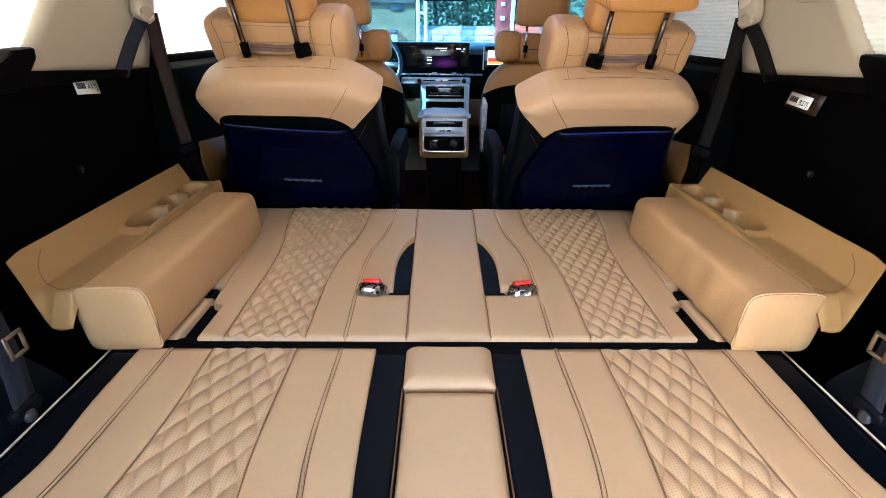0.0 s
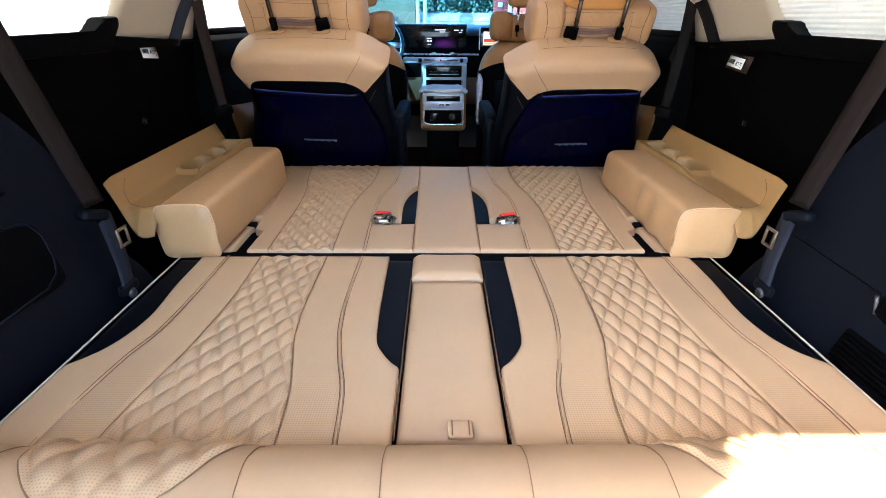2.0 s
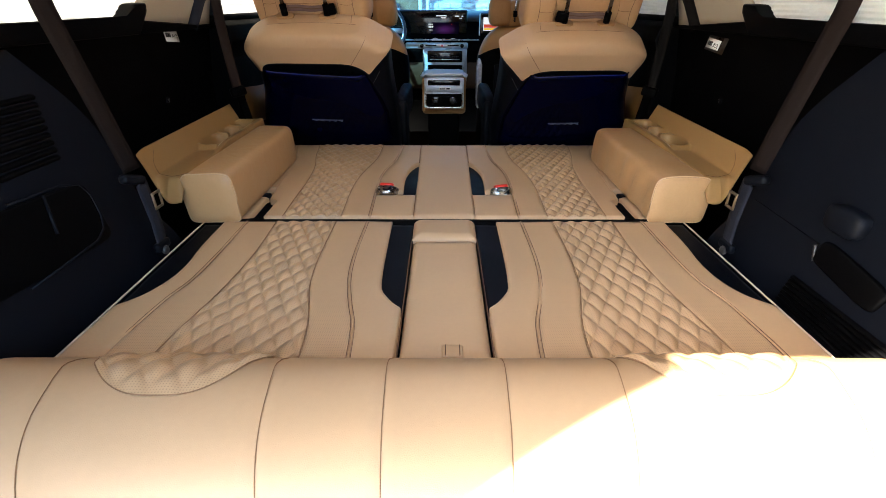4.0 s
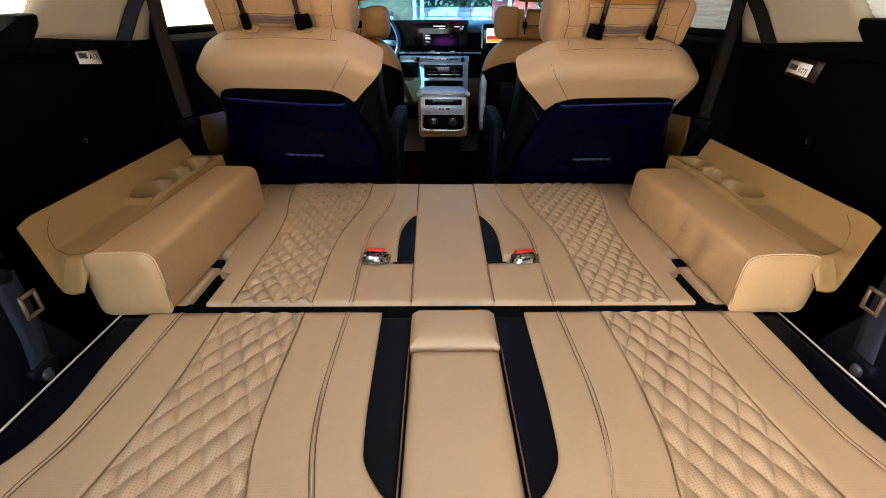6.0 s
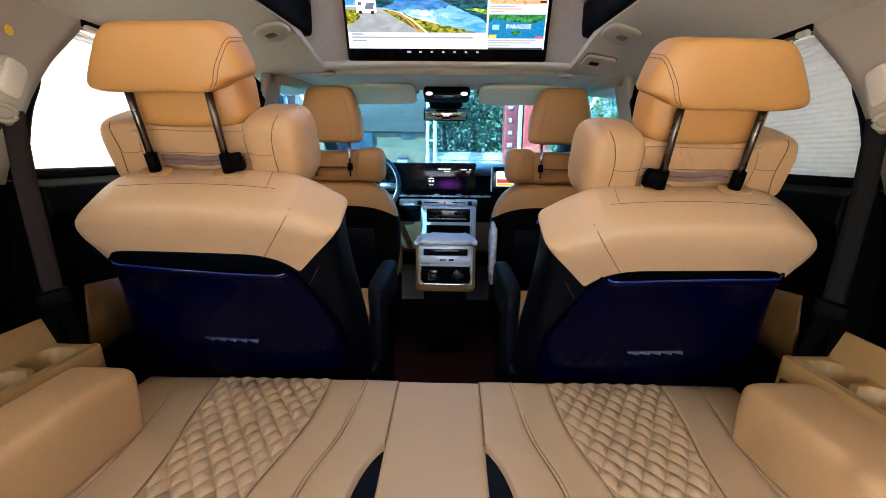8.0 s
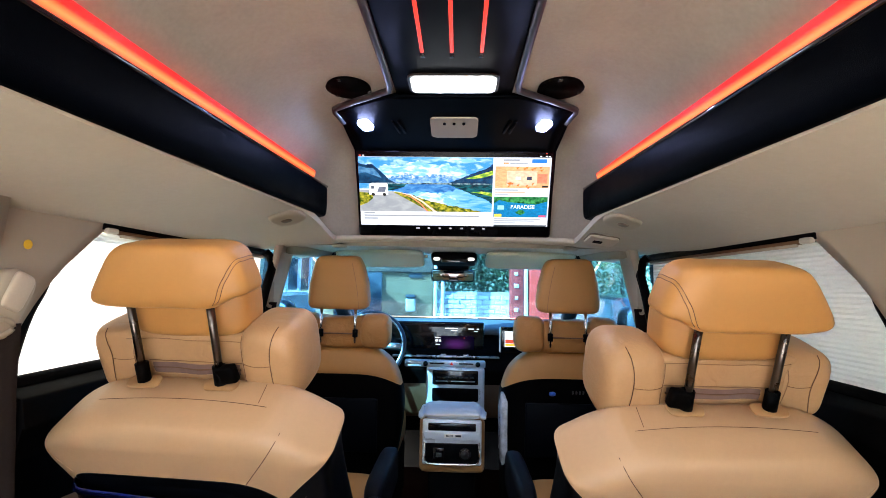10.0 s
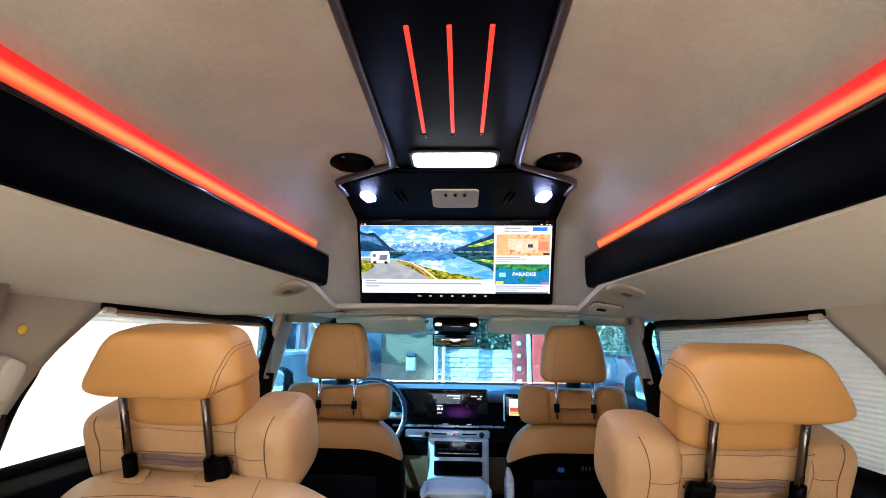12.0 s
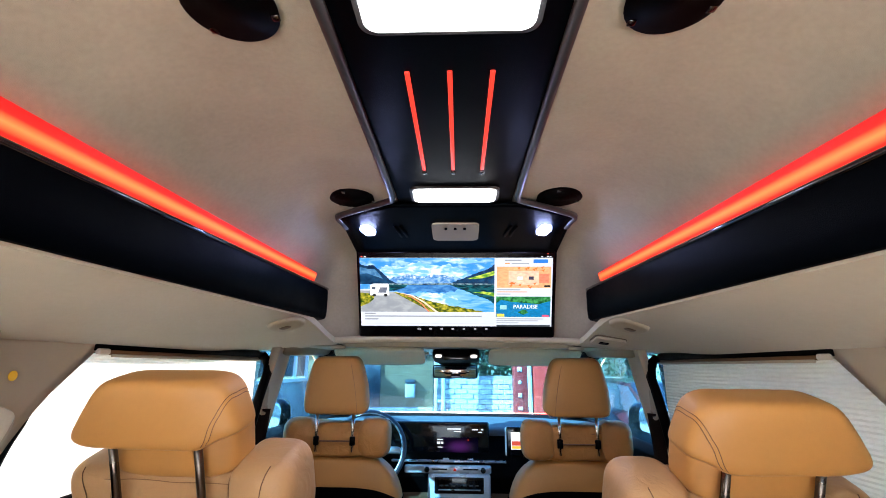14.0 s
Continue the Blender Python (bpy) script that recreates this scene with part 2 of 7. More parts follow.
M_BLACK = surface("black_plastic", (0.0004, 0.0004, 0.0006), 0.6, spec=0.05, mottle=0.15, grain=0.25, grain_scale=600)
M_GREY = surface("slate_plastic", (0.0018, 0.0027, 0.0050), 0.55, spec=0.10, mottle=0.12, grain=0.25, grain_scale=600)
M_CARPET = surface("black_carpet", (0.0022, 0.0024, 0.0032), 0.95, spec=0.05, mottle=0.3, grain=0.8, grain_scale=900)
M_FLOOR = surface("dark_red_floor_mat", (0.020, 0.0045, 0.003), 0.6, spec=0.08, mottle=0.3, mottle_scale=4, grain=0.2)
M_GLOSS = surface("gloss_black", (0.005, 0.005, 0.007), 0.12, mottle=0.1, coat=0.5)
M_NAVY = surface("navy_gloss_shell", (0.0001, 0.0005, 0.0085), 0.22, spec=0.05, mottle=0.04, coat=0.05)
M_LINER = surface("suede_roof_lining", (0.335, 0.293, 0.220), 0.9, mottle=0.17, mottle_scale=4, grain=0.5, grain_scale=900, sheen=0.15)
# paler than the roof lining, standing in for light through the windscreen
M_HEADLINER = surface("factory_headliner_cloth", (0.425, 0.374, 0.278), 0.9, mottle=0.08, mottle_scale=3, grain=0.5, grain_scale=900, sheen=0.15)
M_BEIGE = surface("beige_plastic", (0.37, 0.315, 0.230), 0.55, mottle=0.03, grain=0.2, grain_scale=700)
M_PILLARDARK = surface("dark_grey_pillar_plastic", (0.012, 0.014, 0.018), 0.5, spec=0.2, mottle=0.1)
M_SILVER = surface("satin_silver", (0.62, 0.64, 0.67), 0.28, metal=0.9, mottle=0.04)
M_SILVERPAINT = surface("silver_paint", (0.62, 0.68, 0.76), 0.30, metal=0.25, mottle=0.04, coat=0.3)
M_CHROME = surface("chrome", (0.75, 0.75, 0.77), 0.08, metal=1.0, mottle=0.02)
M_POST = surface("dark_steel_post", (0.12, 0.10, 0.088), 0.27, metal=1.0, mottle=0.05)
M_BOLSTER = surface("bolster_tan_leather", (0.47, 0.268, 0.118), 0.46, mottle=0.06, mottle_scale=6, grain=0.16, grain_scale=520, cells=True, creases=0.25)
M_BELTDARK = surface("dark_webbing", (0.0030, 0.0022, 0.0018), 0.8, spec=0.15, mottle=0.15, grain=0.6, grain_scale=1500)
M_BELT = surface("brown_webbing", (0.0075, 0.0042, 0.0032), 0.8, spec=0.10, mottle=0.15, grain=0.6, grain_scale=1500)
M_BELTBROWN = surface("worn_brown_webbing", (0.016, 0.0095, 0.0075), 0.8, spec=0.15, mottle=0.2, grain=0.3, grain_scale=500)
M_BELTBLUE = surface("slate_webbing", (0.013, 0.015, 0.023), 0.8, spec=0.2, mottle=0.15, grain=0.6, grain_scale=1500)
M_RED = surface("red_button_plastic", (0.75, 0.025, 0.012), 0.35, mottle=0.05)
M_FILM = surface("crumpled_clear_film", (0.55, 0.58, 0.62), 0.12, mottle=0.4, mottle_scale=40, grain=1.0, grain_scale=90)
M_WHITE = surface("white_wrapping_film", (0.66, 0.67, 0.66), 0.4, mottle=0.03, mottle_scale=12, grain=0.15, grain_scale=45)
M_PAPER = surface("white_label_paper", (0.80, 0.80, 0.78), 0.7, mottle=0.02)
M_INK = surface("black_ink", (0.012, 0.012, 0.012), 0.7)
M_YELLOW = surface("yellow_sticker", (0.80, 0.50, 0.02), 0.5)
# left cloth paler, right darker: sun side and shade side put into colour
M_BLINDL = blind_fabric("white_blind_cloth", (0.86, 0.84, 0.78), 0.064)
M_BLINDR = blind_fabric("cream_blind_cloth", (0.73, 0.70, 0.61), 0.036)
M_GLASS = clear("window_glass", (0.80, 0.92, 0.97), 0.06)
# tint far stronger than real glass, added to dim and blue the outside
M_SCREENGLASS = clear("tinted_screen_glass", (0.235, 0.425, 0.54), 0.035)
M_WRAP = clear("protective_film", (0.95, 0.94, 0.91), 0.08)
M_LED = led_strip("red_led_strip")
M_LEDCORE = glow("red_led_line", (1.0, 0.05, 0.03), 0.085)
M_LAMP = glow("white_lamp", (0.95, 0.97, 1.0), 1.280)
M_SPOT = glow("cool_white_spot", (0.42, 0.50, 1.0), 9.0)
M_MIRROR = surface("mirror_glass", (0.8, 0.8, 0.8), 0.03, metal=1.0, mottle=0.0)
M_VINYL = surface("console_vinyl", (0.0004, 0.0009, 0.0017), 0.42, spec=0.014, mottle=0.1, grain=0.3, grain_scale=600)
M_EDGE = surface("grey_edge_trim", (0.030, 0.029, 0.030), 0.40, mottle=0.1)


# ---- building helpers ----
def part(name, bm, mat, parent=None, label="", smooth=True):
    me = bpy.data.meshes.new(name)
    bmesh.ops.recalc_face_normals(bm, faces=bm.faces)
    bm.to_mesh(me)
    bm.free()
    if smooth:
        for p in me.polygons:
            p.use_smooth = True
    me.materials.append(mat)
    ob = new(name, me)
    if parent is not None:
        ob.parent = parent
    if label:
        ob["label"] = label
    return ob


def thing(name, label, category, group="", kind=""):
    return tagged(new(name), label, category, group, kind)


def box(cx, cy, cz, sx, sy, sz, r=0.004, seg=2, m=None, bm=None):
    """A box with rounded edges, added to bm."""
    own = bmesh.new()
    bmesh.ops.create_cube(own, size=1.0)
    bmesh.ops.scale(own, vec=(sx, sy, sz), verts=own.verts)
    r = min(r, 0.49 * min(sx, sy, sz))
    if r > 0:
        bmesh.ops.bevel(own, geom=list(own.edges), offset=r, segments=seg, affect="EDGES", profile=0.5)
    bmesh.ops.transform(own, matrix=Matrix.Translation((cx, cy, cz)) @ (m or Matrix()), verts=own.verts)
    if bm is None:
        return own
    tmp = bpy.data.meshes.new("tmp")
    own.to_mesh(tmp)
    own.free()
    bm.from_mesh(tmp)
    bpy.data.meshes.remove(tmp)
    return bm


def rplate(w, l, thick, rc, m, n=6):
    """A flat plate with rounded corners, w by l, lying in local x and y, thick along local z."""
    pts = []
    for cx, cy, a0 in ((w / 2 - rc, l / 2 - rc, 0), (-w / 2 + rc, l / 2 - rc, 90), (-w / 2 + rc, -l / 2 + rc, 180), (w / 2 - rc, -l / 2 + rc, 270)):
        for i in range(n + 1):
            a = radians(a0 + 90 * i / n)
            pts.append((cx + rc * math.cos(a), cy + rc * math.sin(a)))
    bm = prism(pts, 2, -thick / 2, thick / 2)
    top = [e for e in bm.edges if abs(e.verts[0].co.z - e.verts[1].co.z) < 1e-6]
    bmesh.ops.bevel(bm, geom=top, offset=min(thick * 0.35, 0.002), segments=2, affect="EDGES", profile=0.5)
    bmesh.ops.transform(bm, matrix=m, verts=bm.verts)
    return bm


def grid(fn, nu, nv, bm=None, closed_u=False):
    """A sheet of quads from fn(u, v), u and v from 0 to 1."""
    bm = bm or bmesh.new()
    cols = nu if closed_u else nu + 1
    vs = [[bm.verts.new(fn(i / nu, j / nv)) for i in range(cols)] for j in range(nv + 1)]
    for j in range(nv):
        for i in range(nu):
            k = (i + 1) % cols
            bm.faces.new((vs[j][i], vs[j][k], vs[j + 1][k], vs[j + 1][i]))
    return bm


def sgnpow(v, e):
    return math.copysign(abs(v) ** e, v)


def pillow(c, s, e1=0.5, e2=0.5, nu=36, nv=20, m=None, bend=None):
    """A rounded cushion: a superellipsoid of half sizes s at c, optionally bent by a function of the point."""
    def fn(u, v):
        a, b = 2 * math.pi * u, math.pi * (v - 0.5)
        p = Vector((s[0] * sgnpow(math.cos(b), e1) * sgnpow(math.cos(a), e2),
                    s[1] * sgnpow(math.cos(b), e1) * sgnpow(math.sin(a), e2),
                    s[2] * sgnpow(math.sin(b), e1)))
        if bend:
            p = bend(p)
        if m:
            p = m @ p
        return p + Vector(c)
    bm = grid(fn, nu, nv, closed_u=True)
    bmesh.ops.remove_doubles(bm, verts=bm.verts, dist=1e-5)
    return bm


def on_pillow(c, s, e1, e2, m, x, z, bend=None, out=0.0011):
    """The place on the rear side of a pillow at local x and z, in half sizes from -1 to 1."""
    sb = min(1, abs(z) ** (1 / e1))
    cb = math.sqrt(max(0, 1 - sb * sb)) ** e1
    ca = min(1, (abs(x) / max(1e-6, cb)) ** (1 / e2))
    p = Vector((x * s[0], -s[1] * cb * math.sqrt(max(0, 1 - ca * ca)) ** e2 - out, z * s[2]))
    return Vector(c) + m @ (bend(p) if bend else p)


def tube(points, r, n=8, bm=None, closed=False, flat=1.0):
    """A rod along points; flat squeezes it."""
    bm = bm or bmesh.new()
    pts = [Vector(p) for p in points]
    rings = []
    for i, p in enumerate(pts):
        a, b = pts[max(i - 1, 0)], pts[min(i + 1, len(pts) - 1)]
        if closed:
            a, b = pts[i - 1], pts[(i + 1) % len(pts)]
        d = (b - a).normalized()
        side = d.cross(Vector((0, 0, 1)))
        if side.length < 1e-3:
            side = d.cross(Vector((0, 1, 0)))
        side.normalize()
        up = side.cross(d)
        rings.append([bm.verts.new(p + r * (math.cos(2 * math.pi * k / n) * side + flat * math.sin(2 * math.pi * k / n) * up)) for k in range(n)])
    for i in range(len(rings) if closed else len(rings) - 1):
        r0, r1 = rings[i], rings[(i + 1) % len(rings)]
        for k in range(n):
            bm.faces.new((r0[k], r0[(k + 1) % n], r1[(k + 1) % n], r1[k]))
    if not closed:
        bm.faces.new(rings[0])
        bm.faces.new(rings[-1][::-1])
    return bm


def curve_at(pts, y):
    """Smooth reading of x along (x, y) points, in falling or rising y."""
    ys, xs = [p[1] for p in pts], [p[0] for p in pts]
    if ys[0] > ys[-1]:
        ys, xs = ys[::-1], xs[::-1]
    if y <= ys[0]:
        return xs[0]
    if y >= ys[-1]:
        return xs[-1]
    i = max(k for k in range(len(ys) - 1) if ys[k] <= y)

    def slope(k):
        if k == 0:
            return (xs[1] - xs[0]) / (ys[1] - ys[0])
        if k == len(ys) - 1:
            return (xs[-1] - xs[-2]) / (ys[-1] - ys[-2])
        return (xs[k + 1] - xs[k - 1]) / (ys[k + 1] - ys[k - 1])
    h = ys[i + 1] - ys[i]
    t = (y - ys[i]) / h
    return ((2 * t**3 - 3 * t**2 + 1) * xs[i] + (t**3 - 2 * t**2 + t) * h * slope(i)
            + (-2 * t**3 + 3 * t**2) * xs[i + 1] + (t**3 - t**2) * h * slope(i + 1))


def prism(poly, axis, a, b, bm=None, r=0.0):
    """A polygon drawn across two axes, drawn out along the third from a to b. axis 0: poly is (y, z); 1: (x, z); 2: (x, y)."""
    own = bmesh.new()

    def at(p, t):
        return [(t, p[0], p[1]), (p[0], t, p[1]), (p[0], p[1], t)][axis]
    lo = [own.verts.new(at(p, a)) for p in poly]
    hi = [own.verts.new(at(p, b)) for p in poly]
    own.faces.new(lo)
    own.faces.new(hi[::-1])
    for i in range(len(poly)):
        k = (i + 1) % len(poly)
        own.faces.new((lo[i], hi[i], hi[k], lo[k]))
    if r:
        bmesh.ops.bevel(own, geom=list(own.edges), offset=r, segments=2, affect="EDGES", profile=0.5)
    if bm is None:
        return own
    tmp = bpy.data.meshes.new("tmp")
    own.to_mesh(tmp)
    own.free()
    bm.from_mesh(tmp)
    bpy.data.meshes.remove(tmp)
    return bm


def mirrored(side, pts):
    return [(side * p[0], *p[1:]) for p in pts]


def flat_shade(ob):
    for p in ob.data.polygons:
        p.use_smooth = False
    return ob


def auto_smooth(ob, angle=40):
    """Sharp edges where faces meet at more than the angle."""
    bm = bmesh.new()
    bm.from_mesh(ob.data)
    for e in bm.edges:
        e.smooth = len(e.link_faces) < 2 or e.calc_face_angle(0) < radians(angle)
    bm.to_mesh(ob.data)
    bm.free()
    return ob

# ---- the van's shell ----
BED = 0.40                        # top of the folded seats
REAR, ROOF_REAR, BELT = -0.50, -0.31, 0.862         # rear opening, height of the window line


def solid(bm, thick):
    bmesh.ops.recalc_face_normals(bm, faces=bm.faces)
    bmesh.ops.solidify(bm, geom=list(bm.faces), thickness=thick)
    return bm


def slab(fn, nu, nv, up=0.02):
    """A sheet whose lower face is fn(u, v), thickened upwards."""
    bm = grid(fn, nu, nv)
    low = list(bm.verts)
    rim = [e for e in bm.edges if len(e.link_faces) == 1]
    low_faces = list(bm.faces)
    twin = {v: bm.verts.new(v.co + Vector((0, 0, up))) for v in low}
    for f in low_faces:
        bm.faces.new([twin[v] for v in reversed(f.verts)])
    for e in rim:
        a, b = e.verts
        bm.faces.new((a, b, twin[b], twin[a]))
    return bm


def wall_x(z):
    """Inner face of the upper side walls."""
    return 0.795 - (z - 0.86) * 0.10


def win_rear(z):
    """Front edge of the pillar behind the door window."""
    return curve_at([(1.370, 0.80), (1.378, 0.86), (1.405, 0.933), (1.434, 1.0), (1.463, 1.05), (1.492, 1.09), (1.531, 1.13), (1.580, 1.18), (1.640, 1.24)], z)


def blind_rear(z):
    """Rear edge of the door window's blind: it leaves the pillar and drops nearly upright."""
    return max(win_rear(z) - 0.004, curve_at([(1.432, 0.80), (1.435, 0.86), (1.444, 0.95), (1.455, 1.0), (1.474, 1.05), (1.480, 1.24)], z))


def quarter_front(z):
    return 0.985 + (z - 0.885) * 0.85


def front_liner_z(x):
    return 1.206 + 0.038 * max(0.0, math.sin(math.pi * (x + 0.8) / 1.6)) ** 0.7


def liner_at(s, u, y):
    """Lower headliner: u runs from the window (0) up to the raised roof (1); it blends into the front headliner."""
    k = (2.155 - y) / 1.13
    x = 0.81 - 0.352 * u
    z = curve_at([(1.190, 0.44), (1.222, 0.54), (1.258, 0.64), (1.284, 0.74), (1.304, 0.80)], 1.25 - x) - 0.024 * k * u - 0.004 - 0.014 * (1 - u)
    x += 0.045 * k * u
    t = min(1, max(0, (y - 1.95) / 0.42))
    t = t * t * (3 - 2 * t)
    return Vector((s * x, y, z + (front_liner_z(x) - 0.004 - z) * t))


def liner_frame(s, u, y):
    """Placing matrix on the lower headliner: local z points down into the cabin, local y ahead."""
    p = liner_at(s, u, y)
    a = liner_at(s, u, y + 0.01) - p
    n = (liner_at(s, u + 0.02, y) - p).cross(a).normalized()
    n = n if n.z < 0 else -n
    a.normalize()
    b = a.cross(n)
    return Matrix(((b.x, a.x, n.x, p.x), (b.y, a.y, n.y, p.y), (b.z, a.z, n.z, p.z), (0, 0, 0, 1)))


floor = tagged(part("floor", box(0, 1.45, -0.03, 1.72, 3.9, 0.06, 0.01), M_FLOOR), "dark red cabin floor mat under the seats", "floor", kind="structure")

for side, word in ((-1, "left"), (1, "right")):
    s = side
    # lower trim, behind the sliding door
    prof = [(0.845, -0.05), (0.93, -0.05), (0.93, 0.86), (0.80, 0.86), (0.815, 0.84), (0.835, 0.70), (0.845, 0.55)]
    w = part("wall_" + word, prism(mirrored(s, prof), 1, REAR, 1.40, r=0.004), M_BLACK)
    auto_smooth(w, 30)
    tagged(w, "black plastic side trim wall of the van", "wall", kind="structure")

    # slate load-bay panel that leans outwards
    def xs(z):
        return 0.655 + 0.02 * (z - 0.3) / 0.1 if z < 0.42 else 0.679 + 0.115 * (z - 0.42) / 0.42

    def yf(z):
        return curve_at([(0.720, 0.28), (0.690, 0.40), (0.652, 0.50), (0.645, 0.60), (0.644, 0.68), (0.622, 0.74), (0.590, 0.79), (0.555, 0.84)], z)

    bm = grid(lambda u, v: (s * xs(0.28 + 0.56 * v), REAR + (yf(0.28 + 0.56 * v) - REAR) * u, 0.28 + 0.56 * v), 16, 28)
    grid(lambda u, v: (s * (xs(0.28 + 0.56 * v) + (0.85 - xs(0.28 + 0.56 * v)) * u), yf(0.28 + 0.56 * v) + 0.03 * u, 0.28 + 0.56 * v), 4, 28, bm)
    bmesh.ops.remove_doubles(bm, verts=bm.verts, dist=1e-4)
    panel = part("load_bay_trim_" + word, bm, M_GREY)
    auto_smooth(panel, 50)
    tagged(panel, "slate grey plastic load bay side panel beside the folded seats", "side panel", kind="structure")

    # upper pillar between the quarter window and the door window
    bm = grid(lambda u, v: (s * (wall_x(0.855 + 0.365 * v) + 0.012 * math.sin(math.pi * u) * (1 - v)),
                            quarter_front(0.855 + 0.365 * v) * (1 - u) + win_rear(0.855 + 0.365 * v) * u, 0.855 + 0.365 * v), 12, 14)
    tagged(part("pillar_" + word, solid(bm, -0.03 * 1), M_BEIGE), "beige plastic roof pillar between two side windows", "pillar", kind="structure")
    # rear pillar and the strip above the quarter window
    bm = grid(lambda u, v: (s * (wall_x(0.80 + 0.45 * v) - 0.02), REAR + 0.66 * u, 0.80 + 0.55 * v), 4, 6)
    tagged(part("rear_pillar_" + word, solid(bm, 0.03), M_BEIGE), "beige plastic rear pillar", "pillar", kind="structure")
    bm = grid(lambda u, v: (s * wall_x(1.12 + 0.11 * v), 0.05 + 1.28 * u, 1.12 + 0.11 * v), 6, 2)
    tagged(part("quarter_header_" + word, solid(bm, 0.03), M_BEIGE), "beige trim above the quarter window", "trim", kind="structure")
    # black window ledge that ends in a raised lip
    led = [(0.05, 0.845), (0.94, 0.845), (0.995, 0.896), (1.000, 0.917), (0.945, 0.914), (0.902, 0.882), (0.05, 0.878)]
    tagged(auto_smooth(part("window_ledge_" + word, prism(led, 0, s * 0.772, s * 0.845, r=0.006), M_BLACK)),
           "black plastic ledge under the quarter window", "ledge", kind="structure")

    # black lip of the lower trim, rising towards the rear
    lip = [(0.97, 0.845), (1.41, 0.845), (1.41, 0.848), (0.97, 0.877)]
    tagged(part("trim_lip_" + word, prism(lip, 0, s * (wall_x(0.87) - 0.006), s * (wall_x(0.87) + 0.03), r=0.003), M_BLACK), "black upper lip of the plastic side trim", "trim", kind="structure")

    # sliding door: dark trim, tan insert, window frame
    dprof = [(0.80, 0.02), (0.93, 0.02), (0.93, 0.86), (0.79, 0.862), (0.745, 0.85), (0.735, 0.80), (0.76, 0.74), (0.77, 0.5)]
    d = part("door_trim_" + word, prism(mirrored(s, dprof), 1, 1.40, 2.36, r=0.005), M_BLACK)
    auto_smooth(d, 35)
    tagged(d, "black sliding door trim below the window", "door", kind="structure")
    ins = [(1.475, 0.47), (1.56, 0.49), (2.3, 0.40), (2.3, 0.58), (1.62, 0.62), (1.478, 0.635)]
    tagged(part("door_insert_" + word, prism(ins, 0, s * 0.761, s * 0.80, r=0.002), M_TANDOOR), "tan door panel insert beside the seat", "door panel", kind="structure")
    fr = bmesh.new()
    for a, b in (((1.568, 1.187), (2.40, 1.190)), ((1.40, 0.865), (2.24, 0.87))):
        tube([(s * (wall_x(a[1]) + 0.012), *a), (s * (wall_x(b[1]) + 0.012), *b)], 0.008 if a[0] < 1.5 and b[1] > 1 else 0.016, 8, fr)
    tube([(s * 0.722, 2.315, 1.186), (s * 0.712, 2.330, 1.172), (s * 0.700, 2.325, 1.120), (s * 0.705, 2.285, 1.03), (s * 0.715, 2.235, 0.87)], 0.017, 8, fr)
    tagged(part("window_frame_" + word, fr, M_BLACK), "black rubber frame of the sliding door window", "window frame", kind="structure")

    # dark seal between the pillar and the door window, widening downwards
    def seal(u, v, s=s):
        z = 0.862 + 0.215 * v
        a, b = win_rear(z) - 0.006, blind_rear(z) + 0.002
        return Vector((s * (wall_x(z) + 0.006 + 0.004 * u), a + (b - a) * u, z))
    sl = grid(seal, 6, 16)
    tagged(part("window_seal_" + word, solid(sl, 0.012), M_BLACK), "black rubber seal at the pillar edge of the window", "window seal", kind="structure")
    # middle pillar and front door
    # paler plastic than the other pillars, in place of light from ahead
    bm = grid(lambda u, v: (s * (min(0.785, 0.690 + 0.22 * max(0, 0.90 * (1 - v))) + 0.012 * math.sin(math.pi * u)), 2.245 + 0.09 * v + (0.195 - 0.060 * v) * u, 0.3 + 0.93 * v), 8, 24)
    tagged(part("middle_pillar_" + word, solid(bm, 0.03), M_LIGHTBEIGE), "beige middle roof pillar of the van", "pillar", kind="structure")
    fprof = [(0.78, 0.02), (0.90, 0.02), (0.90, 0.86), (0.76, 0.862), (0.72, 0.84), (0.72, 0.76), (0.76, 0.70)]
    tagged(auto_smooth(part("front_door_" + word, prism(mirrored(s, fprof), 1, 2.42, 3.75, r=0.005), M_BLACK), 35), "black front door trim", "door", kind="structure")
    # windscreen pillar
    # dark base colour carries the pillar's shade against the bright glass
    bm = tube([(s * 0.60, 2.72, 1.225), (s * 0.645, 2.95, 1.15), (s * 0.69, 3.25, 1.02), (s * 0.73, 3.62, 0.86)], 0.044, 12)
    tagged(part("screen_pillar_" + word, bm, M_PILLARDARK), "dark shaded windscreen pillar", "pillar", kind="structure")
    bm = tube([(s * 0.665, 2.40, 1.215), (s * 0.63, 2.62, 1.222), (s * 0.60, 2.74, 1.222)], 0.028, 8)
    tagged(part("door_header_" + word, bm, M_BEIGE), "beige trim over the front door", "trim", kind="structure")

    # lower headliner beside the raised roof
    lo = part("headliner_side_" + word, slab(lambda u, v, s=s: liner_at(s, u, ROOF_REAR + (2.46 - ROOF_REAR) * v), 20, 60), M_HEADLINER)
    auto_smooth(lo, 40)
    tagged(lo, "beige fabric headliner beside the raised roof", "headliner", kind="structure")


# raised roof: one sheet, dropping behind the screen
def roof_z(x):
    a = abs(x)
    if a < 0.30:
        return 1.625
    return 1.625 - 0.26 * ((a - 0.30) / 0.34) ** 2.2


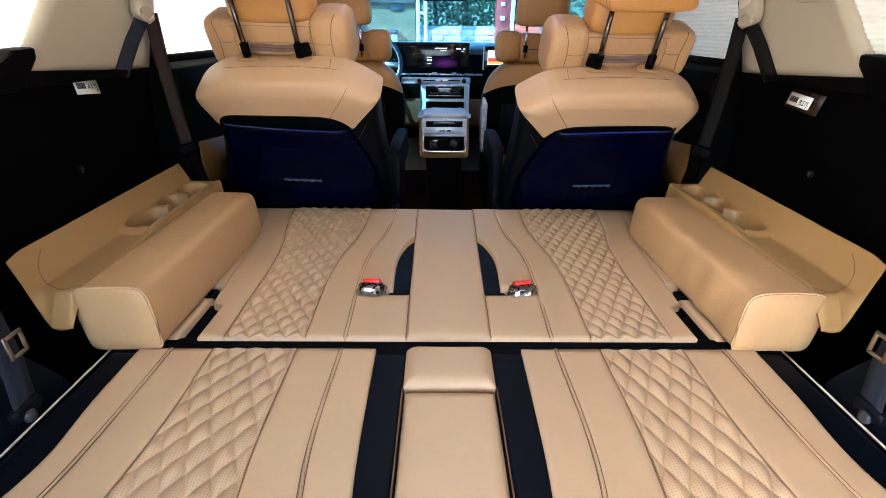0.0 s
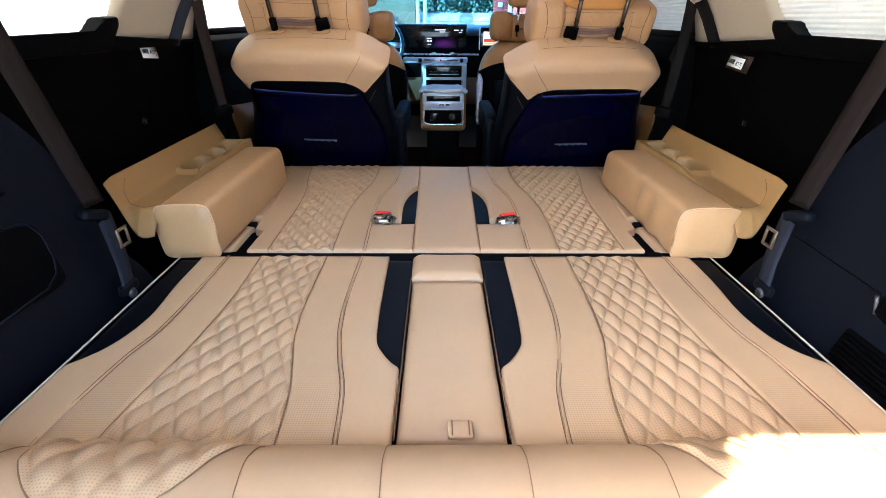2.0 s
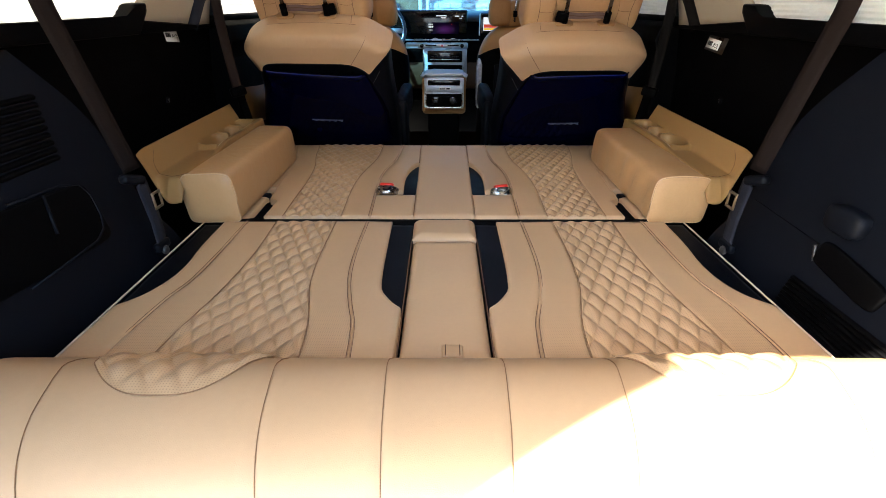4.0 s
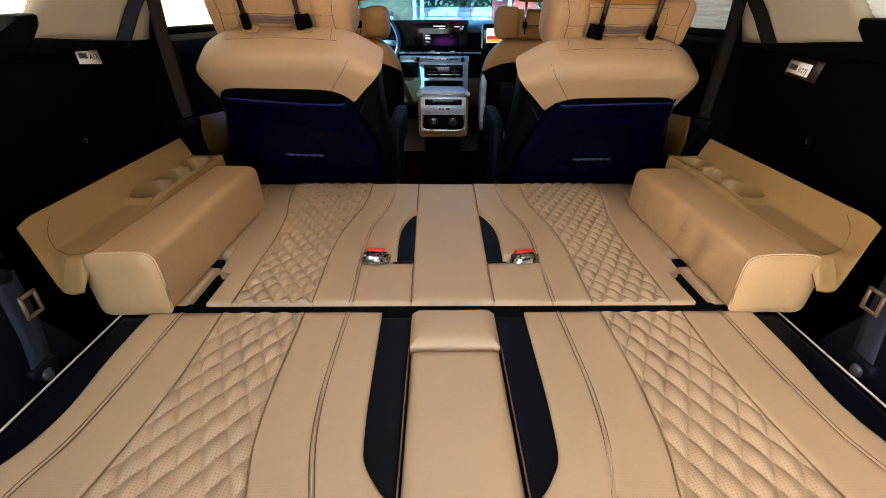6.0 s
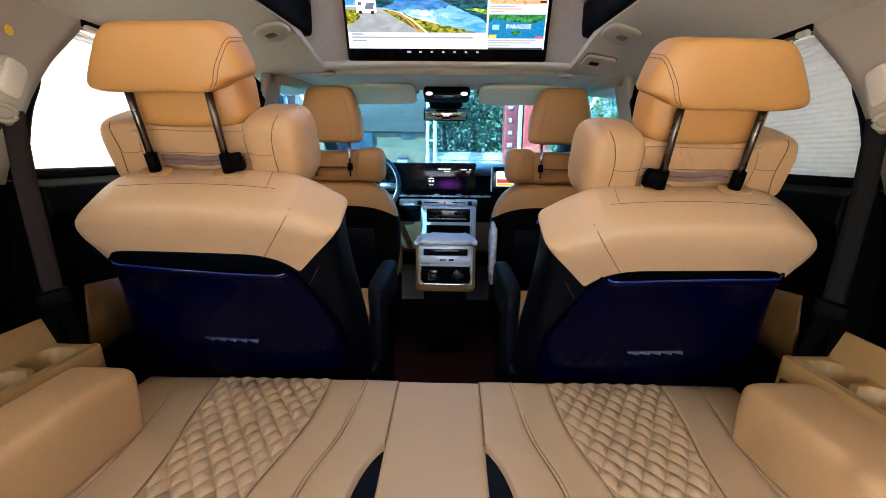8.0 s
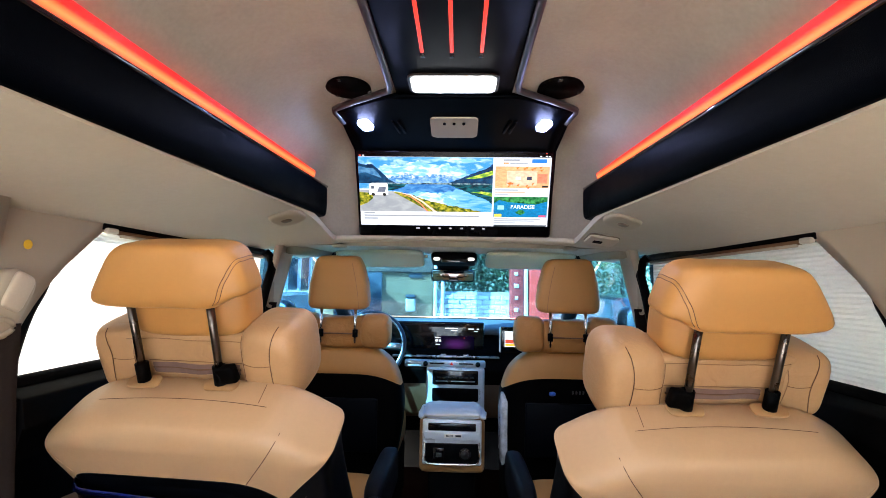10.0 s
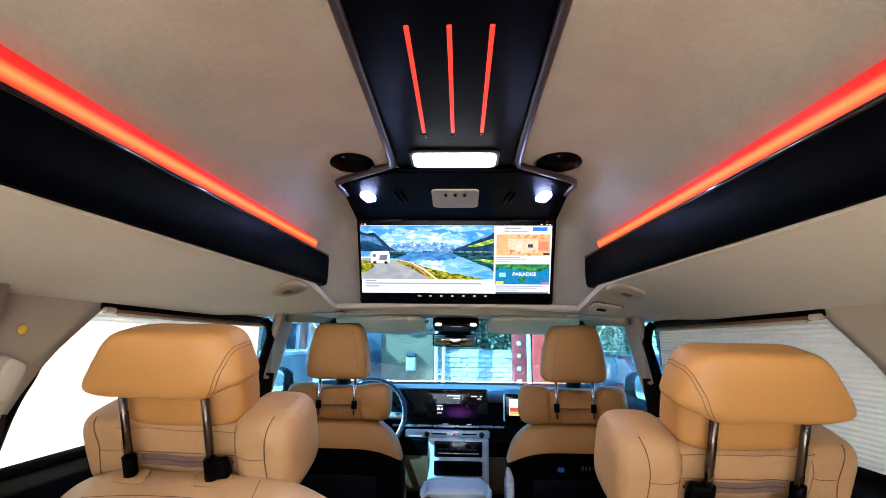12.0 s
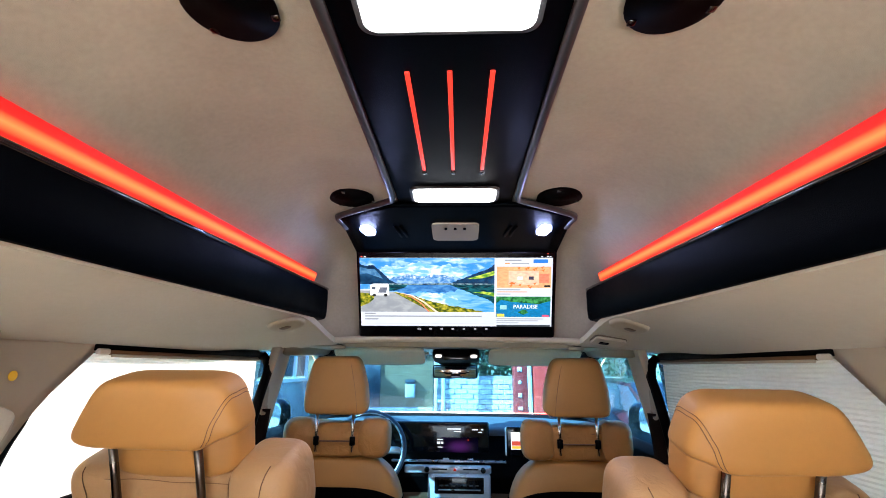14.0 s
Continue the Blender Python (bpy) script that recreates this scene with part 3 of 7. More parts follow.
def roof(u, v):
    x = -0.64 + 1.28 * u
    z = roof_z(x)
    if v < 0.6:
        y = ROOF_REAR + (1.93 - ROOF_REAR) * v / 0.6
    else:
        k = math.sin((v - 0.6) / 0.4 * math.pi / 2)
        y = 1.93 + 0.45 * k
        z = 1.222 + (z - 1.222) * max(0, 1 - k ** 3.5) ** (1 / 3.5)
    return (x, y, z)


tagged(part("ceiling", grid(roof, 48, 40), M_LINER), "beige fabric raised roof lining", "ceiling", kind="structure")
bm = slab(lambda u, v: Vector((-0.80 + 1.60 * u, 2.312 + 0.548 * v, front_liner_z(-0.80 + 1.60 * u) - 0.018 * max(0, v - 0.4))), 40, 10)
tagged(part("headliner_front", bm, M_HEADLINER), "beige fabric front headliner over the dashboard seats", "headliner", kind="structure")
shell = box(0, 1.13, 1.69, 1.78, 2.64, 0.05, 0.02)
box(0, ROOF_REAR - 0.03, 1.47, 1.78, 0.05, 0.48, 0.01, bm=shell)
box(0, 2.42, 1.45, 1.9, 0.06, 0.4, 0.01, bm=shell)
for s in (-1, 1):
    box(s * 0.824, 1.12, 1.46, 0.020, 2.66, 0.48, 0.005, bm=shell)
tagged(part("roof_skin", shell, M_GLOSS), "painted outer roof skin of the van", "roof", kind="structure")


# ---- windows and blinds ----
def pleated(name, yr, yf, z0, z1, x_of, s, mat, label):
    """A drawn pleated blind in a window opening; pleats run along the van."""
    n = round((z1 - z0) / 0.0105)

    def fn(u, v):
        z = z0 + (z1 - z0) * v
        k = round(v * 2 * n) % 2
        return (s * (x_of(z) + 0.005 + 0.0024 * k + 0.003 * noise.noise((u * 4, z * 30, s * 3))), yr(z) * (1 - u) + yf(z) * u, z)
    b = thing(name, label, "window blind", "pleated blinds")
    ob = part("pleated_cloth", grid(fn, 14, 2 * n), mat, b)
    flat_shade(ob)
    bar = tube([(s * (x_of(z0) + 0.008), yr(z0) + 0.01, z0 + 0.004), (s * (x_of(z0) + 0.008), yf(z0) - 0.01, z0 + 0.004)], 0.007, 8)
    part("bottom_rail", bar, M_BEIGE, b)
    return b


# the tint by side follows the sunlit and shaded cloth colours
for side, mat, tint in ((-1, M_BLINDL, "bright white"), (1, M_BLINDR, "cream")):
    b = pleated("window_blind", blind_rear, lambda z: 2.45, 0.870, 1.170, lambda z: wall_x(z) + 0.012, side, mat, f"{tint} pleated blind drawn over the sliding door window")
    hr = tube([(side * 0.764, 1.580, 1.173), (side * 0.764, 2.40, 1.175)], 0.0055, 8)
    part("head_rail", hr, M_TANDOOR, b, "brown head rail")
    part("folded_cloth", tube([(side * 0.7605, 1.62, 1.166), (side * 0.7605, 2.38, 1.168)], 0.004, 6), M_BEIGE, b)
    part("end_cap", box(side * 0.760, 1.590, 1.174, 0.014, 0.032, 0.013, 0.004), M_LIGHTBEIGE, b, "pale rail end cap")
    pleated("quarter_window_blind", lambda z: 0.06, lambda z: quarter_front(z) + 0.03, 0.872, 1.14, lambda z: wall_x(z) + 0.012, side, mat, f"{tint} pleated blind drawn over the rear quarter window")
    for nm, poly in (("window_1" if side < 0 else "window_2", [(1.38, 0.85), (1.56, 1.21), (2.33, 1.21), (2.3, 0.85)]),
                     ("window_3" if side < 0 else "window_4", [(0.05, 0.87), (0.05, 1.16), (1.25, 1.16), (0.97, 0.87)])):
        g = part(nm, prism(poly, 0, side * 0.862, side * 0.866), M_GLASS)
        g.visible_shadow = False
        tagged(g, "tinted side window pane behind its blind", "window", kind="structure")

screen = [(2.84, 1.226), (2.85, 1.232), (3.78, 0.872), (3.77, 0.866)]
g = part("windscreen", prism(screen, 0, -0.72, 0.72), M_SCREENGLASS)
tagged(g, "clear glass windscreen above the dashboard", "window", kind="structure")
for side in (-1, 1):
    g = part("front_door_window", prism([(2.40, 0.86), (2.40, 1.24), (2.98, 1.24), (3.80, 0.86)], 0, side * 0.775, side * 0.779), M_SCREENGLASS)
    tagged(g, "clear front door side window", "window", kind="structure")

# ---- the bed of folded seats ----
def strip_panel(xa, xb, y0, y1, z0, side, h=0.004, edge=0.0045, quilt=None, nx=None, ny=None, soft_ends=(True, True), base=0.05):
    """An upholstered strip between two seam curves (functions of y), rounded down at its seams. quilt: a crossing of
    its stitching, the two ways along the stitching to the next crossings, and the height of the cells."""
    w = max(abs(xb(y) - xa(y)) for y in (y0, (y0 + y1) / 2, y1))
    nx = nx or max(8, round(w / (0.0022 if quilt else 0.011)))
    ny = ny or max(8, round(abs(y1 - y0) / (0.0024 if quilt else 0.012)))

    def fn(u, v):
        y = y0 + (y1 - y0) * v
        a, b = xa(y), xb(y)
        uu = 0.5 - 0.5 * math.cos(math.pi * u) if not quilt else u
        x = a + (b - a) * uu
        d = min(abs(x - a), abs(b - x))
        de = min((y - y0) if soft_ends[0] else 1, (y1 - y) if soft_ends[1] else 1)
        d = min(d, max(de, 0))
        k = min(1, d / edge)
        z = z0 + h * (math.sqrt(max(0, 1 - (1 - k) ** 2)) - 1)
        if quilt:
            (vx, vy), (ax, ay), (bx, by), amp = quilt
            dx, dy, det = side * x - vx, y - vy, ax * by - ay * bx
            p, q = (dx * by - dy * bx) / det, (ax * dy - ay * dx) / det
            f = abs(math.sin(math.pi * p)) * abs(math.sin(math.pi * q))
            z += amp * (f ** 0.62 - 0.5) * k
        z += 0.0015 * noise.noise((x * 9 * side, y * 9, 1.7 * side))
        return (side * x, y, z)
    bm = grid(fn, nx, ny)
    rim = [e for e in bm.edges if e.is_boundary]
    ext = bmesh.ops.extrude_edge_only(bm, edges=rim)
    for v in [g for g in ext["geom"] if isinstance(g, bmesh.types.BMVert)]:
        v.co.z = z0 - base
    return bm


def seam_line(xf, y0, y1, z, side, r=0.0016, n=26, off=0.0):
    return tube([(side * (xf(y0 + (y1 - y0) * i / n) + off), y0 + (y1 - y0) * i / n, z) for i in range(n + 1)], r, 6)


def C(*pts):
    return lambda y: curve_at(pts, y)


# front folded seat: 0.807 to 1.53 ahead
Y0, Y1 = 0.807, 1.53
seat_a = thing("folded_seat", "tan leather seat folded flat with quilted panels and red belt buckles", "folded seat", "folded seats")
cen = C((0.085, 0.80), (0.094, 1.54))
s3 = C((0.206, 0.805), (0.213, 1.057), (0.207, 1.185), (0.179, 1.32), (0.167, 1.53))
qi = C((0.285, 0.806), (0.291, 0.98), (0.291, 1.05), (0.282, 1.17), (0.253, 1.34), (0.250, 1.53))
qo = C((0.447, 0.806), (0.450, 0.95), (0.452, 1.10), (0.466, 1.25), (0.492, 1.37), (0.515, 1.53))
op = C((0.524, 0.93), (0.528, 0.973), (0.541, 1.142), (0.555, 1.295), (0.598, 1.50), (0.602, 1.53))
part("centre_panel", strip_panel(lambda y: -cen(y), cen, Y0, Y1, BED, 1, 0.007), M_TAN, seat_a)
horn_top, horn_bot = 1.291, 1.008
horn = C((0.129, 1.008), (0.132, 1.139), (0.126, 1.20), (0.112, 1.255), (0.095, 1.291))
slot_lo = 0.971
gap = lambda f, d: (lambda y: f(y) + d)
for side in (-1, 1):
    e = 0.0002
    # plain inner strip: ahead of the recess, beside it, and behind it
    inner = lambda y: (horn(y) if y < horn_top else cen(y)) + e
    part("inner_strip", strip_panel(inner, gap(s3, -e), horn_bot, Y1, BED, side, 0.0024, soft_ends=(True, True), ny=60), M_TAN, seat_a)
    part("inner_flap", strip_panel(gap(cen, e), gap(s3, -e), Y0, slot_lo, BED, side, 0.0024), M_TAN, seat_a)
    part("side_strip", strip_panel(gap(s3, e), gap(qi, -e), Y0, Y1, BED, side, 0.0024), M_TAN, seat_a)
    part("quilted_panel", strip_panel(gap(qi, e), gap(qo, -e), Y0, Y1, BED, side, 0.003, 0.006, quilt=((-0.395, 1.140), (0.0180, -0.0275), (0.0185, 0.0275), 0.0078) if side < 0 else ((0.394, 1.237), (-0.0155, -0.0285), (0.0205, -0.0285), 0.0078)), M_QUILT, seat_a, "diamond-quilted perforated leather")
    part("outer_strip", strip_panel(gap(qo, e), lambda y: 0.499 if y < 0.932 else op(y) - e, Y0, Y1, BED, side, 0.0024, ny=80), M_TAN, seat_a)
    part("edge_strip", strip_panel(gap(op, e), lambda y: 0.68, 1.02, Y1, BED, side, 0.0024), M_TAN, seat_a)
    part("edge_strip", strip_panel(lambda y: 0.540, lambda y: 0.60, Y0, 0.968, BED - 0.004, side, 0.008), M_TAN, seat_a)
    part("edge_strip", strip_panel(lambda y: 0.578, lambda y: 0.68, 0.966, 1.022, BED - 0.003, side, 0.008), M_TAN, seat_a)
    part("recess", strip_panel(lambda y: 0.07, lambda y: 0.14, 1.00, 1.30, BED - 0.017, side, 0.004, base=0.03), M_BLACKLEATHER, seat_a, "black leather recess")
    part("slot", strip_panel(lambda y: 0.07, lambda y: 0.22, 0.96, 1.02, BED - 0.026, side, 0.003, base=0.02), M_BLACK, seat_a, "black buckle slot")
    part("slot", strip_panel(lambda y: 0.49, lambda y: 0.60, 0.95, 1.03, BED - 0.028, side, 0.003, base=0.02), M_BLACK, seat_a, "black anchor slot")
    part("slot", strip_panel(lambda y: 0.485, lambda y: 0.56, 0.79, 0.96, BED - 0.020, side, 0.006, base=0.03), M_CARPET, seat_a, "black carpet notch")
    for off in (-0.0036, 0.0036):
        part("stitch", seam_line(s3, Y0, Y1, BED - 0.0002, side, 0.0007, 50, off), M_SEAM, seat_a)
    part("piping", seam_line(op, 0.94, Y1, BED - 0.0009, side, 0.0013, 40, -0.0048), M_THREAD, seat_a)
    part("piping", seam_line(s3, Y0, Y1, BED - 0.0009, side, 0.0012, 50), M_THREAD, seat_a)
    for f in (cen, qi, qo):
        part("seam", seam_line(f, Y0 + 0.002, (slot_lo if f is cen else Y1 - 0.003), BED - 0.0010, side, 0.0013, 50), M_SEAMLIGHT, seat_a)
    part("seam", seam_line(cen, horn_top, Y1 - 0.003, BED - 0.0010, side, 0.0013, 30), M_SEAMLIGHT, seat_a)
    # anchor bracket seen in the outer slot
    part("anchor", box(side * 0.556, 0.995, BED - 0.018, 0.022, 0.03, 0.014, 0.004), M_GREY, seat_a)
under = box(0, 1.165, 0.345, 1.36, 0.72, 0.06, 0.02)
part("underside", under, M_CARPET, seat_a, "black carpet underside")
for side in (-1, 1):
    part("support", box(side * 0.40, 1.2, 0.165, 0.30, 0.5, 0.33, 0.02), M_BLACK, seat_a)

# belt buckles, wrapped in film
for side, x, y, turn, z in ((-1, -0.176, 0.985, -6, 0.412), (1, 0.176, 0.992, 14, 0.404)):
    b = thing("seat_belt_buckle", "black seat belt buckle with red button in crumpled clear film", "belt buckle", "belt buckles")
    m = pose(0, 0, 0, -24, 0, turn)
    part("body", box(x, y, z - 0.006, 0.050, 0.040, 0.030, 0.007, 3, m), M_GREY, b)
    part("button", box(x, y + 0.008, z + 0.010, 0.042, 0.024, 0.012, 0.005, 3, m), M_RED, b, "red release button")
    rnd = random.Random(5 + side)

    def crumple(p, rnd=rnd):
        k = 1 + 0.16 * noise.noise(p * 60 + Vector((side * 5, 0, 0)))
        return Vector((p.x * k, p.y * k, p.z * (1 + 0.3 * noise.noise(p * 75))))
    film = part("film", pillow((x, y - 0.008, z - 0.004), (0.034, 0.026, 0.017), 0.7, 0.6, 30, 16, m, crumple), clear("buckle_film", (0.80, 0.86, 0.95), 0.38), b, "crumpled clear plastic film", smooth=False)
    film.visible_shadow = False

# carpeted joint between the two folded seats
tagged(part("carpet_joint", box(0, 0.79, BED - 0.030, 1.32, 0.07, 0.04, 0.012), M_CARPET), "black carpet strip in the joint between folded seats", "carpet", kind="structure")

# rear folded seat: 0.20 to 0.775 ahead
R0, R1 = 0.150, 0.775
seat_b = thing("folded_seat", "tan leather rear seat folded flat with quilted panels and folded armrest", "folded seat", "folded seats")
rb_o = C((0.085, 0.380), (0.100, 0.394), (0.113, 0.412), (0.126, 0.435), (0.132, 0.46), (0.137, 0.555), (0.140, 0.78))
r3 = C((0.158, 0.15), (0.160, 0.223), (0.169, 0.328), (0.185, 0.392), (0.202, 0.475), (0.209, 0.575), (0.206, 0.78))
rqi = C((0.240, 0.15), (0.242, 0.223), (0.250, 0.32), (0.265, 0.39), (0.282, 0.467), (0.290, 0.575), (0.291, 0.78))
rqo = C((0.492, 0.15), (0.488, 0.224), (0.480, 0.30), (0.457, 0.44), (0.446, 0.60), (0.452, 0.78))
rdb = C((0.570, 0.15), (0.568, 0.223), (0.565, 0.29), (0.552, 0.407), (0.536, 0.476), (0.530, 0.60), (0.530, 0.78))
rbo = C((0.645, 0.385), (0.625, 0.402), (0.606, 0.425), (0.588, 0.470), (0.580, 0.538), (0.589, 0.641), (0.592, 0.78))
arm = C((0.086, 0.15), (0.084, 0.78))
for side in (-1, 1):
    e = 0.0002
    part("inner_strip", strip_panel(lambda y: (rb_o(y) if y > 0.381 else arm(y)) + e, gap(r3, -e), R0, R1, BED, side, 0.0024, ny=110), M_TAN, seat_b)
    part("side_strip", strip_panel(gap(r3, e), gap(rqi, -e), R0, R1, BED, side, 0.0024), M_STRIP, seat_b, "tan leather strip, punched with holes at its rear")
    part("quilted_panel", strip_panel(gap(rqi, e), gap(rqo, -e), R0, R1, BED, side, 0.003, 0.006, quilt=((-0.372, 0.435), (0.0165, -0.0350), (0.0210, 0.0310), 0.0080) if side < 0 else ((0.337, 0.440), (-0.0190, -0.0370), (0.0180, -0.0380), 0.0085)), M_QUILT, seat_b, "diamond-quilted perforated leather")
    part("side_strip", strip_panel(gap(rqo, e), gap(rdb, -e), R0, R1, BED, side, 0.0024), M_STRIP, seat_b, "tan leather strip, punched with holes at its rear")
    part("outer_strip", strip_panel(gap(rdb, e), lambda y: min(0.645, rbo(y)) - e if y > 0.386 else 0.643, R0, R1, BED, side, 0.0024, ny=110), M_TAN, seat_b)
    part("black_panel", strip_panel(lambda y: 0.570, lambda y: 0.643, 0.38, R1, BED - 0.007, side, 0.006), M_BLACKLEATHER, seat_b, "black leather side panel")
    part("black_panel", strip_panel(lambda y: 0.080, lambda y: 0.15, 0.37, R1, BED - 0.008, side, 0.005), M_BLACKLEATHER, seat_b, "black leather panel beside the armrest")
    part("edge_piping", seam_line(lambda y: 0.647, R0, R1, BED - 0.004, side, 0.0019, 20), M_PIPE_GLINT, seat_b, "pale edge piping")
    for f in (r3, rdb):
        part("piping", seam_line(f, R0, R1, BED - 0.0009, side, 0.0012, 50), M_THREAD, seat_b)
        for off in (-0.0036, 0.0036):
            part("stitch", seam_line(f, R0, R1, BED - 0.0002, side, 0.0007, 50, off), M_SEAM, seat_b)
    for f in (rqi, rqo):
        part("seam", seam_line(f, R0, R1 - 0.003, BED - 0.0010, side, 0.0013, 50), M_SEAMLIGHT, seat_b)
    part("seam", seam_line(lambda y: 0.0815, 0.236, 0.672, BED - 0.004, side, 0.0014, 20), M_SEAM, seat_b)
a = part("armrest", strip_panel(lambda y: -0.0785, lambda y: 0.0785, 0.238, 0.672, BED - 0.004, 1, 0.014, 0.016), M_TAN, seat_b, "folded-in tan armrest")
part("pull_tab", box(0.012, 0.250, BED + 0.001, 0.036, 0.030, 0.008, 0.003), M_TAN, a, "leather pull tab")
for dx in (-0.012, 0.012):
    part("seam", tube([(0.012 + dx, 0.237, BED + 0.0056), (0.012 + dx, 0.263, BED + 0.0056)], 0.0008, 5), M_SEAM, a)
part("armrest_back", strip_panel(lambda y: -0.083, lambda y: 0.083, R0, 0.234, BED, 1, 0.010, 0.012), M_TAN, seat_b)
part("head_roll", strip_panel(lambda y: -0.083, lambda y: 0.083, 0.676, R1, BED + 0.003, 1, 0.020, 0.026, nx=40, ny=40, soft_ends=(True, False)), M_TAN, seat_b, "padded tan roll above the armrest")
part("underside", box(0, 0.465, 0.345, 1.29, 0.61, 0.06, 0.015), M_CARPET, seat_b, "black carpet underside")
part("support", box(0, 0.40, 0.16, 1.1, 0.5, 0.32, 0.02), M_BLACK, seat_b)


# roll at the rear end of the bed
def roll_pt(x, a, extra=0.0):
    """On the rear roll: a in degrees, 0 at its front, 90 on top."""
    ry, rz = 0.150 + extra, 0.110 + extra
    c, s2 = math.cos(radians(a)), math.sin(radians(a))
    x *= 1 - 0.22 * min(1, max(0, (a - 60) / 110)) if abs(x) < 0.64 else 1
    return Vector((x, 0.070 + ry * sgnpow(c, 0.9), 0.370 + rz * sgnpow(s2, 0.9)))


seat_c = thing("seat_end_roll", "rounded tan leather end of the rear folded seat, sunlit", "seat end", "folded seats")
edges = [-0.66, -0.538, -0.240, -0.083, 0.083, 0.240, 0.538, 0.66]
for i in range(7):
    x0, x1 = edges[i] + 0.0002, edges[i + 1] - 0.0002

    def fn(u, v, x0=x0, x1=x1):
        x = x0 + (x1 - x0) * u
        k = min(1, min(x - x0, x1 - x) / 0.005)
        a = -60 + 300 * v
        return roll_pt(x, a, -0.0016 * (1 - math.sqrt(max(0, 1 - (1 - k) ** 2))))
    part("roll_panel", grid(fn, max(12, round((x1 - x0) / 0.01)), 60), M_TAN, seat_c)
for x in edges[1:-1]:
    part("seam", tube([roll_pt(x, -40 + 260 * i / 40, -0.0008) for i in range(41)], 0.0006, 6), M_SEAMLIGHT, seat_c)
for side in (-1, 1):
    def patch(u, v, side=side):
        # a rounded quilted tongue on top of the roll
        x = 0.258 + 0.258 * u
        k = abs(2 * u - 1)
        depth = 66 * (1 - k ** 3.0) ** 0.6
        a = 22 + depth * v
        d = min(u, 1 - u) / 0.06
        f = abs(math.sin(math.pi * (x / 0.047 + a / 34))) * abs(math.sin(math.pi * (x / 0.047 - a / 34)))
        kk = min(1, d, (1 - v) * 6)
        return roll_pt(side * x, a, 0.0015 + 0.007 * f ** 0.5 * max(0, kk))
    part("quilted_panel", grid(patch, 60, 40), M_QUILT, seat_c, "diamond-quilted perforated leather")
    part("seam", tube([Vector(patch(i / 60, 1.0)) for i in range(2, 59)], 0.0009, 6), M_SEAMLIGHT, seat_c)
part("core", box(0, 0.05, 0.2, 1.28, 0.18, 0.36, 0.03), M_CARPET, seat_c)

# side bolsters standing on the bed
for side in (-1, 1):
    bo = thing("side_bolster", "long padded tan leather bolster lying on the folded seat", "bolster", "side bolsters")
    x0, x1, z0, z1 = 0.546, (0.684 if side < 0 else 0.696), BED - 0.002, (0.531 if side < 0 else 0.524)

    def section(u, y, grow=0.0, s=side):
        a = 2 * math.pi * u
        cx, cz = (x0 + x1) / 2, (z0 + z1) / 2
        hx, hz = (x1 - x0) / 2 + grow, (z1 - z0) / 2 + grow
        ex = 0.33 if math.sin(a) > 0 else 0.20
        x, z = sgnpow(math.cos(a), ex) * hx, sgnpow(math.sin(a), ex) * hz
        if z > 0:
            x *= 1 - 0.07 * z / hz
        elif x > 0:
            x *= 1 + 0.07 * z / hz
        wr = 0.0
        if s > 0 and x < 0:
            wr = 0.006 * math.sin(y * 62 + z * 25) * max(0, noise.noise((y * 6, z * 14, 2.0)) + 0.25) * (1 if abs(y - 1.02) < 0.22 else 0.3)
        return Vector((s * (cx + x + wr), y, cz + z + 0.002 * noise.noise((y * 7, x * 20, s))))
    ya, yb = 0.772, 1.322

    def body(u, v):
        y = ya + (yb - ya) * v
        d = yb - y
        g = -0.02 * (1 - math.sqrt(max(0, 1 - max(0, 1 - d / 0.02) ** 2)))
        return section(u, y, g)
    bm = grid(body, 56, 60, closed_u=True)
    bm.faces.new([bm.verts[len(bm.verts) - 56 + i] for i in range(56)]) if bm.verts.ensure_lookup_table() is None else None
    part("cover", bm, M_BOLSTER, bo)

    def cap(u, v):
        k = 1 - v
        p = section(u, ya, 0.0)
        c = Vector((side * (x0 + x1) / 2, ya - 0.010 * (1 - k ** 5), (z0 + z1) / 2))
        return Vector((c.x + (p.x - c.x) * k, c.y + 0.0, c.z + (p.z - c.z) * k))
    bm = grid(cap, 56, 12, closed_u=True)
    bmesh.ops.remove_doubles(bm, verts=bm.verts, dist=1e-5)
    part("end_panel", bm, M_BOLSTER, bo)
    ring = [section(i / 56, ya + 0.003, 0.0012) for i in range(56)]
    part("piping", tube(ring, 0.0018, 6, closed=True), M_THREAD, bo)
    part("seam", tube([section(i / 56, ya + 0.0065, 0.0003) for i in range(56)], 0.0006, 5, closed=True), M_SEAM, bo)

# moulded trays with cup hollows, along the side walls
def step(a, b, t):
    t = min(1, max(0, (t - a) / (b - a)))
    return t * t * (3 - 2 * t)


